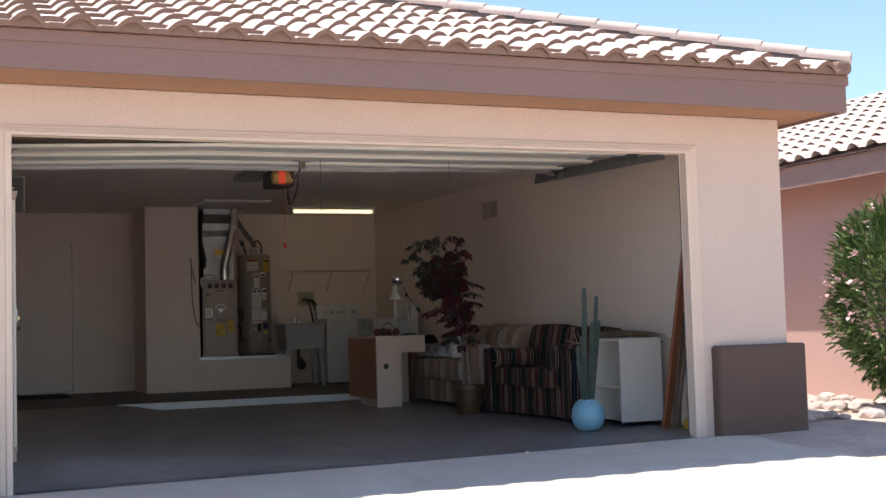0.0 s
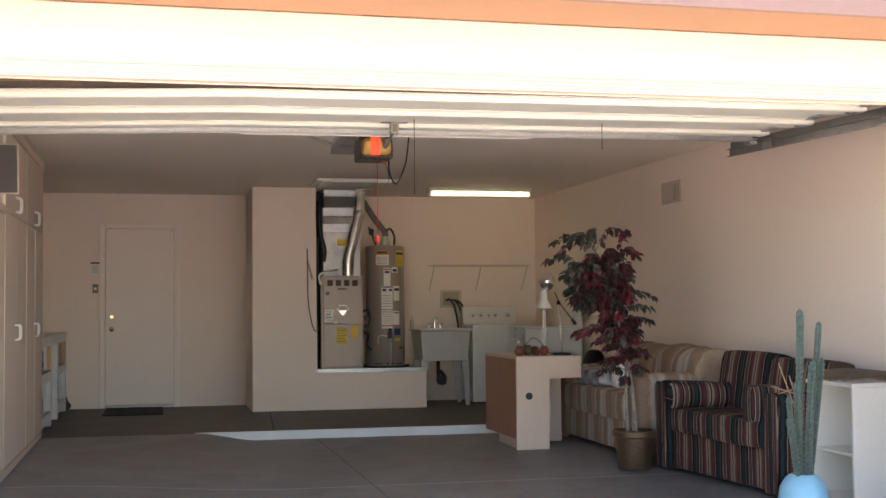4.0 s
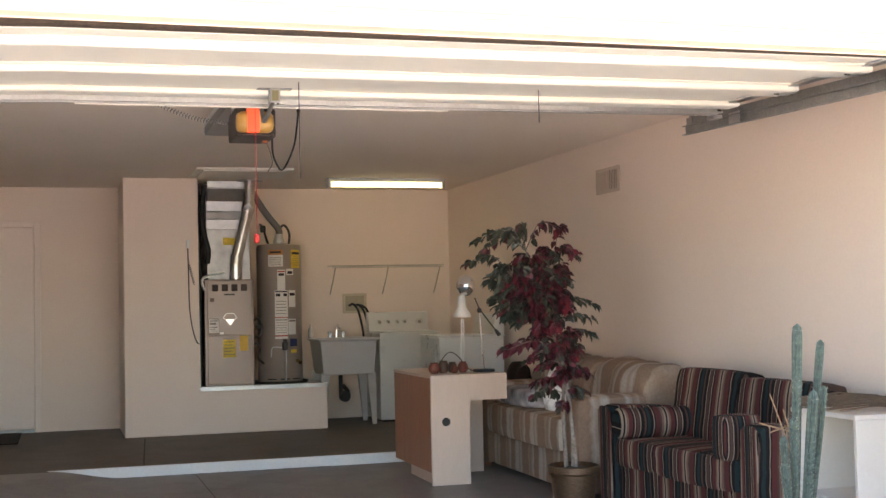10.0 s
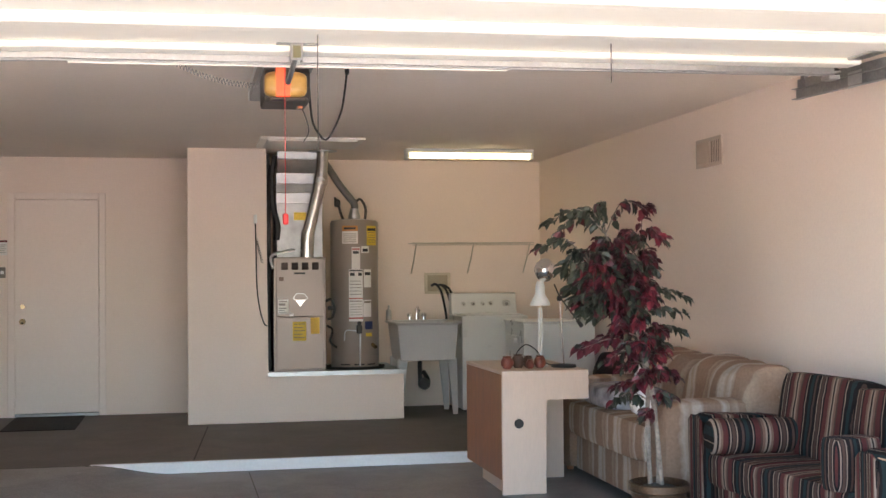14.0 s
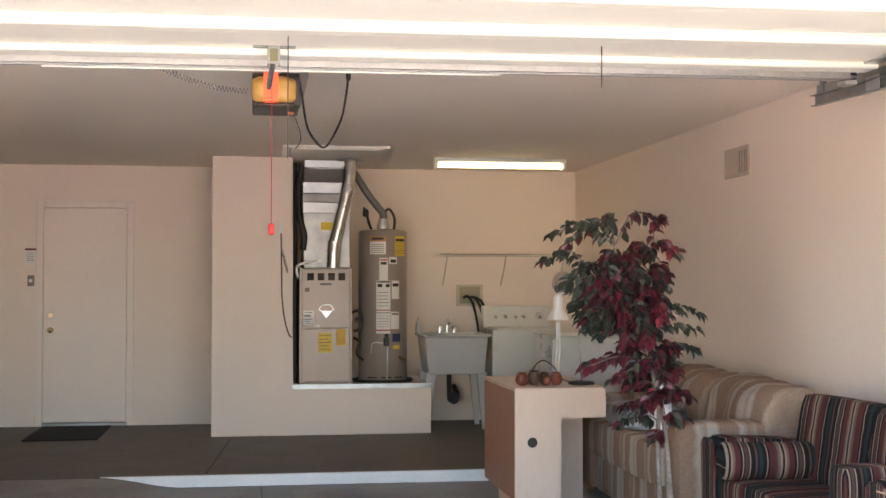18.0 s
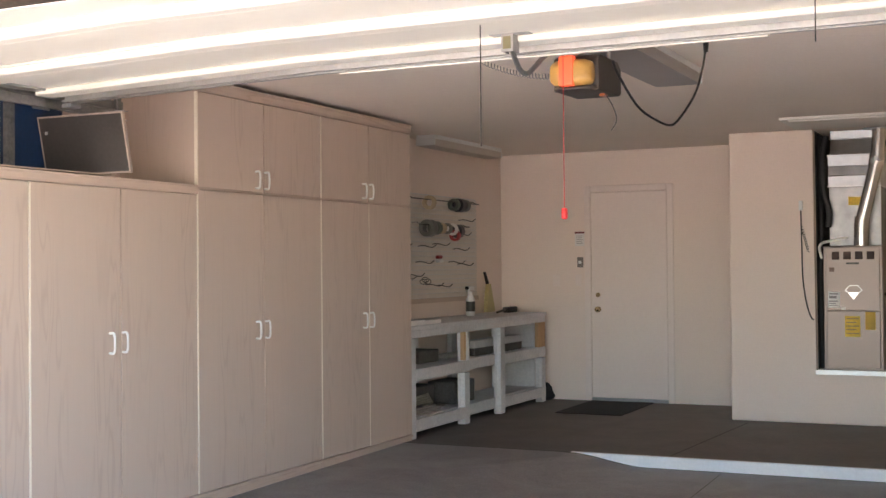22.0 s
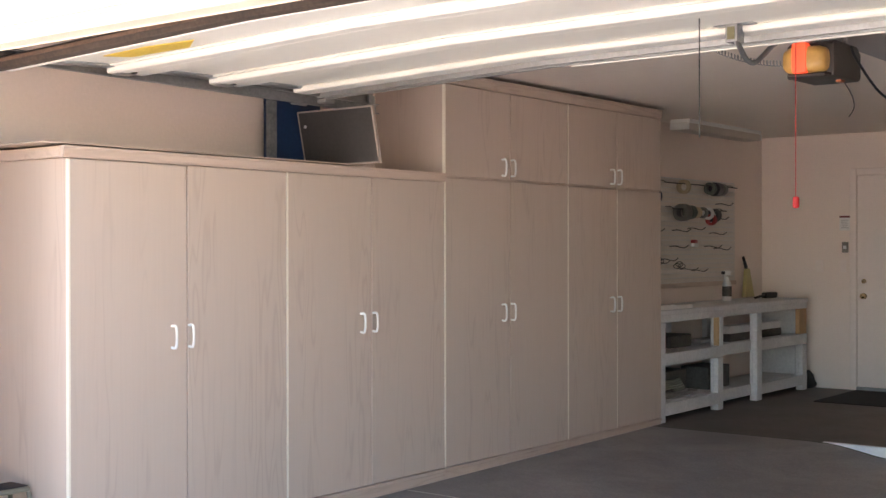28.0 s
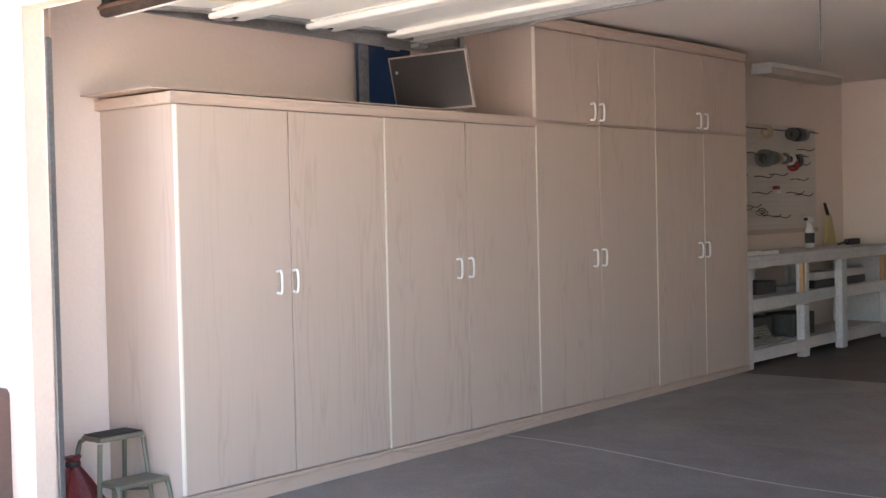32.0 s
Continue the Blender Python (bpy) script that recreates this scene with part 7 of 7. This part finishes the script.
REDWOOD = mat("varnished_redwood", (0.30, 0.10, 0.045), 0.45, var=0.25, scale=3, grain=24, stretch=(6, 6, 0.6))
GREYWOOD = mat("weathered_wood", (0.20, 0.14, 0.10), 0.8, var=0.25, scale=3, grain=24, stretch=(6, 6, 0.6))
plank("leaning_board", (2.822, 0.656, floor_z(2.82, 0.656) + 0.006), (3.13, 0.50, 1.92), 0.085, 0.035, REDWOOD, "varnished red-brown board leaning against the wall")
plank("leaning_board", (2.90, 0.60, floor_z(2.9, 0.6) + 0.006), (3.15, 0.46, 1.42), 0.035, 0.03, GREYWOOD, "narrow weathered batten leaning against the wall")
plank("leaning_post", (2.99, 0.72, floor_z(2.99, 0.72) + 0.006), (3.13, 0.76, 0.85), 0.07, 0.06, GREYWOOD, "short weathered post leaning against the wall")
yb = thing("yellow_bottle", (2.97, 0.52, floor_z(2.97, 0.52)), "small amber-yellow bottle on the floor by the boards", "bottle")
part("bottle", lathe([(0.03, 0), (0.034, 0.01), (0.034, 0.085), (0.015, 0.11), (0.014, 0.13)], 16, at=(2.97, 0.52, floor_z(2.97, 0.52))), mat("amber_plastic", (0.55, 0.30, 0.03), 0.35), yb, world=True, smooth=True)

# ---- step stool and red bag by the opening ----
STOOLG = mat("sage_enamel", (0.175, 0.165, 0.125), 0.5, 0.1, var=0.06)
TREAD = mat("black_tread", (0.025, 0.022, 0.022), 0.85, var=0.2, grain=120, bump=0.6)
TX, TY = -2.878, 0.42
TZ = floor_z(TX, TY)
stl = thing("step_stool", (TX, TY, TZ), "sage-green metal two-step stool with a black top tread", "step stool")
part("top_step", B((TX - 0.085, TX + 0.06, TY - 0.098, TY + 0.098, TZ + 0.383, TZ + 0.406)), STOOLG, stl, world=True, bevel=0.01, segs=2)
part("tread", B((TX - 0.078, TX + 0.053, TY - 0.09, TY + 0.09, TZ + 0.407, TZ + 0.411)), TREAD, stl, "black ribbed tread", world=True)
part("low_step", B((TX + 0.05, TX + 0.21, TY - 0.11, TY + 0.11, TZ + 0.20, TZ + 0.222)), STOOLG, stl, world=True, bevel=0.01, segs=2)
for s in (-1, 1):
    y = TY + s * 0.094
    part("front_leg", tube(curve([(TX + 0.235, y + s * 0.025, TZ + 0.008), (TX + 0.20, y + s * 0.014, TZ + 0.19), (TX + 0.15, y + s * 0.01, TZ + 0.208), (TX + 0.04, y, TZ + 0.205)], 5), 0.010, 8), STOOLG, stl, world=True, smooth=True)
    part("rear_leg", tube(curve([(TX - 0.14, y + s * 0.03, TZ + 0.008), (TX - 0.10, y + s * 0.008, TZ + 0.34), (TX - 0.07, y, TZ + 0.39)], 5), 0.010, 8), STOOLG, stl, world=True, smooth=True)
    part("side_leg", tube(curve([(TX + 0.085, y + s * 0.03, TZ + 0.008), (TX + 0.065, y + s * 0.015, TZ + 0.2), (TX + 0.05, y, TZ + 0.38)], 4), 0.010, 8), STOOLG, stl, world=True, smooth=True)
    part("brace", tube([(TX - 0.125, y + s * 0.02, TZ + 0.12), (TX + 0.07, y + s * 0.015, TZ + 0.15)], 0.006, 6), STOOLG, stl, world=True)
RBX, RBY = -2.905, 0.27
RBZ = floor_z(RBX, RBY)
rb = thing("red_bag", (RBX, RBY, RBZ), "crumpled dark red net bag gathered at the top, on the floor", "bag")
REDNET = mat("red_net", (0.15, 0.014, 0.016), 0.4, var=0.5, scale=22, grain=90, bump=0.7, dist=0.006)
bm = lathe([(0.05, 0.004), (0.16, 0.02), (0.18, 0.06), (0.15, 0.13), (0.105, 0.21), (0.06, 0.29), (0.024, 0.36), (0.02, 0.375), (0.034, 0.40)], 30, at=(RBX, RBY, RBZ))
for v in bm.verts:
    a, k = math.atan2(v.co.y - RBY, v.co.x - RBX), (v.co.z - RBZ) / 0.40
    g = 1 + 0.16 * math.sin(a * 7) * (0.3 + k) + 0.25 * noise.noise(v.co * 9)
    v.co.x = RBX + (v.co.x - RBX) * g * 0.75 - 0.03 * k
    v.co.y = RBY + (v.co.y - RBY) * g
part("bag", bm, REDNET, rb, "crumpled red netting", world=True, smooth=True)
part("tie", lathe([(0.026, 0.355), (0.029, 0.36), (0.029, 0.374), (0.026, 0.379)], 14, at=(RBX - 0.028, RBY, RBZ)), DARKMETAL, rb, "dark tie", world=True, smooth=True)
for k in range(7):
    a = 0.25 + 0.16 * k
    part("strand", tube(curve([(RBX + 0.08 * math.sin(a), RBY + 0.08 * math.cos(a), RBZ + 0.11), (RBX + 0.14 * math.sin(a), RBY + 0.15 * math.cos(a), RBZ + 0.07), (RBX + 0.19 * math.sin(a), RBY + (0.20 + 0.01 * (k % 3)) * math.cos(a), RBZ + 0.008)], 4), 0.0022, 5), REDNET, rb, world=True)

INSIDE = False
sc = thing("paper_scrap", (0.98, -0.13, -0.16), "small white paper scrap lying on the concrete", "litter")
bm = bmesh.new()
v = [bm.verts.new(p) for p in ((0.955, -0.15, -0.155), (1.005, -0.155, -0.153), (1.015, -0.12, -0.145), (0.97, -0.11, -0.152), (0.985, -0.13, -0.135))]
for f in ((0, 1, 4), (1, 2, 4), (2, 3, 4), (3, 0, 4)):
    bm.faces.new([v[k] for k in f])
part("paper", bm, PAPER, sc, world=True)

# ---- outside: neighbour's house, oleander, rocks ----
PINK = mat("pink_stucco", (0.60, 0.40, 0.35), 0.9, var=0.07, scale=1.2, grain=40, bump=0.8, dist=0.006)
NX = 6.9
nb = thing("neighbour_house", (NX + 3, 6, -0.25), "pink stucco neighbouring house with a barrel-tiled roof", "house")
part("wall", B((NX, NX + 0.2, -1.0, 16, -0.35, 2.45), (NX + 0.2, NX + 8, -1.0, -0.8, -0.35, 2.45), (NX + 0.2, NX + 8, 15.8, 16, -0.35, 2.45), (NX + 7.8, NX + 8, -0.8, 15.8, -0.35, 2.45)), PINK, nb, "pink stucco walls", world=True)
part("fascia", B((NX - 0.5, NX - 0.46, -1.5, 16.5, 2.32, 2.58)), mat("neighbour_fascia", (0.40, 0.26, 0.22), 0.8), nb, "mauve brown fascia", world=True)
part("soffit", B((NX - 0.46, NX, -1.5, 16.5, 2.44, 2.46)), SOFFIT, nb, world=True)
bm = bmesh.new()
v = [bm.verts.new(p) for p in ((NX - 0.55, -1.5, 2.58), (NX + 4, -1.5, 4.3), (NX + 4, 16.5, 4.3), (NX - 0.55, 16.5, 2.58), (NX + 8.5, -1.5, 2.58), (NX + 8.5, 16.5, 2.58))]
bm.faces.new((v[0], v[1], v[2], v[3]))
bm.faces.new((v[1], v[4], v[5], v[2]))
bm.faces.new((v[0], v[4], v[1]))
bm.faces.new((v[3], v[2], v[5]))
nroof = part("roof", bm, TILE, nb, "pinkish barrel-tile roof", world=True)
bm = bmesh.new()
ns = math.atan2(1.72, 4.55)
for r in range(12):
    for c in range(30):
        u = r * 0.36
        px, pz = NX - 0.58 + u * math.cos(ns), 2.60 + u * math.sin(ns)
        y0 = 0.2 + c * 0.31
        row = []
        for e, sc in ((0.0, 1.0), (0.4, 0.85)):
            row.append([bm.verts.new((px + e * math.cos(ns) - (z * sc) * math.sin(ns), y0 + q, pz + e * math.sin(ns) + (z * sc + 0.02 - 0.03 * e / 0.4) * math.cos(ns))) for q, z in prof[::2]])
        for i in range(6):
            bm.faces.new((row[0][i], row[0][i + 1], row[1][i + 1], row[1][i]))
tagged(part("roof_tiles", bm, TILE, nroof, "rows of barrel tiles", world=True), kind="stuff")
random.seed(8)
ol = thing("oleander_bush", (5.75, 1.0, -0.2), "dense green oleander bush with pale pink flowers", "bush")
OLEAF = leafmat("oleander_leaf", (0.06, 0.11, 0.025), (0.12, 0.20, 0.05), (0.22, 0.30, 0.10))
bm, fl2, wd = bmesh.new(), bmesh.new(), bmesh.new()
OC = Vector((5.75, 1.0, 0.95))
for k in range(26):
    a = k * 2.4
    tip = OC + Vector((0.55 * math.cos(a), 0.5 * math.sin(a), random.uniform(0.2, 0.8)))
    tube(curve([(5.75 + 0.1 * math.cos(a), 1.0 + 0.1 * math.sin(a), -0.25), (5.75 + 0.3 * math.cos(a), 1.0 + 0.3 * math.sin(a), 0.4), tip], 4), 0.012, 5, wd, taper=0.004)
for k in range(7600):
    a, b = random.uniform(0, 2 * math.pi), math.asin(random.uniform(-1, 1))
    rr = random.uniform(0.55, 1.0) ** 0.5 * (1 + 0.22 * noise.noise((math.cos(a) * 2, math.sin(a) * 2, b * 2)))
    d = Vector((math.cos(a) * math.cos(b), math.sin(a) * math.cos(b), math.sin(b)))
    p = OC + Vector((d.x * 0.8, d.y * 0.75, d.z * 0.98)) * rr
    if p.z < -0.12:
        continue
    leaf(bm, p, d + Vector((random.uniform(-0.8, 0.8), random.uniform(-0.8, 0.8), random.uniform(-0.1, 1.0))), Vector((random.uniform(-1, 1), random.uniform(-1, 1), 1)), random.uniform(0.09, 0.15), 0.013)
for k in range(60):
    a, b = random.uniform(2.2, 5.6), math.asin(random.uniform(-0.3, 1))
    d = Vector((math.cos(a) * math.cos(b), math.sin(a) * math.cos(b), math.sin(b)))
    p = OC + Vector((d.x * 0.82, d.y * 0.77, d.z * 1.0)) * random.uniform(0.98, 1.07)
    for j in range(random.randint(4, 8)):
        leaf(fl2, p + Vector([random.uniform(-0.035, 0.035) for _ in range(3)]), d + Vector([random.uniform(-1, 1) for _ in range(3)]), Vector((0, 0, 1)), 0.055, 0.026)
tagged(part("leaves", bm, OLEAF, ol, "narrow green leaves", world=True), kind="stuff")
tagged(part("flowers", fl2, leafmat("oleander_flower", (0.6, 0.28, 0.30), (0.75, 0.5, 0.5), (0.8, 0.66, 0.64)), ol, "pale pink flowers", world=True), kind="stuff")
tagged(part("stems", wd, BARK, ol, "thin woody stems", world=True), kind="stuff")
ROCK = mat("pinkish_rock", (0.70, 0.58, 0.52), 0.9, var=0.25, scale=12, grain=50, bump=0.7, dist=0.01, rnd=0.2)
random.seed(21)
for m in range(4):
    bm = bmesh.new()
    bmesh.ops.create_icosphere(bm, subdivisions=2, radius=1)
    for v in bm.verts:
        v.co *= 1 + 0.3 * noise.noise(v.co * 1.4 + Vector((m * 9, 0, 0)))
        v.co.z *= 0.45
    me = bpy.data.meshes.new("rock")
    bm.to_mesh(me)
    bm.free()
    me.materials.append(ROCK)
    for k in range(74):
        x, y = random.uniform(3.75, 6.6), random.uniform(0.6, 5.2)
        s = random.uniform(0.045, 0.125)
        ob = new("rock", me)
        ob.matrix_basis = Matrix.Translation((x, y, ground_z(x, y) - 0.03 + s * 0.3)) @ Matrix.Rotation(random.uniform(0, 6), 4, "Z") @ Matrix.Diagonal((s, s * random.uniform(0.7, 1.2), s, 1))
        tagged(ob, "rounded pinkish landscaping rock on the gravel", "rock", "landscaping rocks")
ps = thing("hose_bib", (NX - 0.15, 6.2, -0.2), "grey metal outdoor pipes against the neighbouring wall", "pipe")
part("pipe", tube(curve([(5.6, 3.6, -0.23), (5.6, 3.6, 0.35), (5.6, 3.62, 0.42), (5.6, 3.75, 0.42), (5.6, 3.9, 0.35), (5.6, 3.9, -0.23)], 5), 0.03, 10), STEEL, ps, world=True, smooth=True)
bm = bmesh.new()
bmesh.ops.create_uvsphere(bm, u_segments=14, v_segments=8, radius=0.085, matrix=Matrix.Translation((5.6, 3.68, 0.42)))
part("valve_body", bm, STEEL, ps, "dull metal valve body", world=True, smooth=True)

# ---- roof tiles, the last and most numerous pieces ----
def roof_tiles():
    me = tile_mesh(TE * 1.12)
    slope = Matrix.Rotation(SL, 4, "X")
    for r in range(9):
        y = RY0 - 0.03 + r * TE * math.cos(SL)
        for n in range(27):
            x = RXC - 0.1 - (n + 1) * TW
            reach = RXC + RY0 - 0.02 - x - y
            if reach < 0.05:
                continue
            mesh = me
            if reach < TW + TE * 1.12:
                cut = bmesh.new()
                cut.from_mesh(me)
                bmesh.ops.bisect_plane(cut, geom=cut.verts[:] + cut.edges[:] + cut.faces[:], plane_co=(reach, 0, 0), plane_no=(1, math.cos(SL), 0), clear_outer=True)
                mesh = me.copy()
                cut.to_mesh(mesh)
                cut.free()
            ob = new("tile", mesh)
            ob.parent = roof
            ob.matrix_basis = Matrix.Translation((x, y, roof_z(y) + 0.004)) @ slope
    lump = cushion(RXC - 0.2, RXC - 0.045, RY0 - 0.03, RY0 + 0.16, EZ1 + 0.004, RZ0 + 0.10, 0.6, 8)
    part("hip_end", lump, MORTAR, roof, "brown mortar closing the hip end", smooth=True)
    bm = bmesh.new()
    yf, yb = RY0 - 0.018, EY + 0.02
    for n in range(27):
        x0 = RXC - 0.1 - (n + 1) * TW
        lip = [(x0 + px, roof_z(yf) + pz - 0.004) for px, pz in prof]
        for (xa, za), (xb, zb) in zip(lip, lip[1:]):
            q = [bm.verts.new(p) for p in ((xa, yf, EZ1 + 0.004), (xb, yf, EZ1 + 0.004), (xb, yf, zb), (xa, yf, za), (xa, yb, EZ1 + 0.004), (xb, yb, EZ1 + 0.004))]
            bm.faces.new(q[:4])
            bm.faces.new((q[1], q[0], q[4], q[5]))
    part("eave_mortar", bm, MORTAR, roof, "tan mortar under the eave tiles")
    cap = tube([(0, 0, 0), (0, 0.2, 0.0), (0, 0.40, 0.0)], 0.088, 14)
    bmesh.ops.scale(cap, vec=(1, 1, 0.72), verts=cap.verts)
    cm = bpy.data.meshes.new("ridge_tile")
    bmesh.ops.recalc_face_normals(cap, faces=cap.faces)
    cap.to_mesh(cm)
    cap.free()
    cm.materials.append(TILE)
    for p in cm.polygons:
        p.use_smooth = True
    cm.set_sharp_from_angle(angle=radians(50))
    hip = math.atan2(PITCH, math.sqrt(2))
    for k in range(13):
        s = 0.02 + k * 0.36 / math.sqrt(2) * math.cos(hip)
        ob = new("ridge_tile", cm)
        ob.parent = roof
        ob.matrix_basis = Matrix.Translation((RXC - s, RY0 + s, roof_z(RY0 + s) + 0.112)) @ Matrix.Rotation(radians(45), 4, "Z") @ Matrix.Rotation(hip - 0.045, 4, "X")
    mortar = prism([(-0.10, -0.02), (0.10, -0.02), (0.075, 0.10), (-0.075, 0.10)], 0.12, 4.6, "Y")
    bmesh.ops.transform(mortar, matrix=Matrix.Translation((RXC, RY0, roof_z(RY0))) @ Matrix.Rotation(radians(45), 4, "Z") @ Matrix.Rotation(hip, 4, "X"), verts=mortar.verts)
    part("hip_mortar", mortar, mat("roof_mortar", (0.10, 0.075, 0.068), 0.95), roof)


roof_tiles()
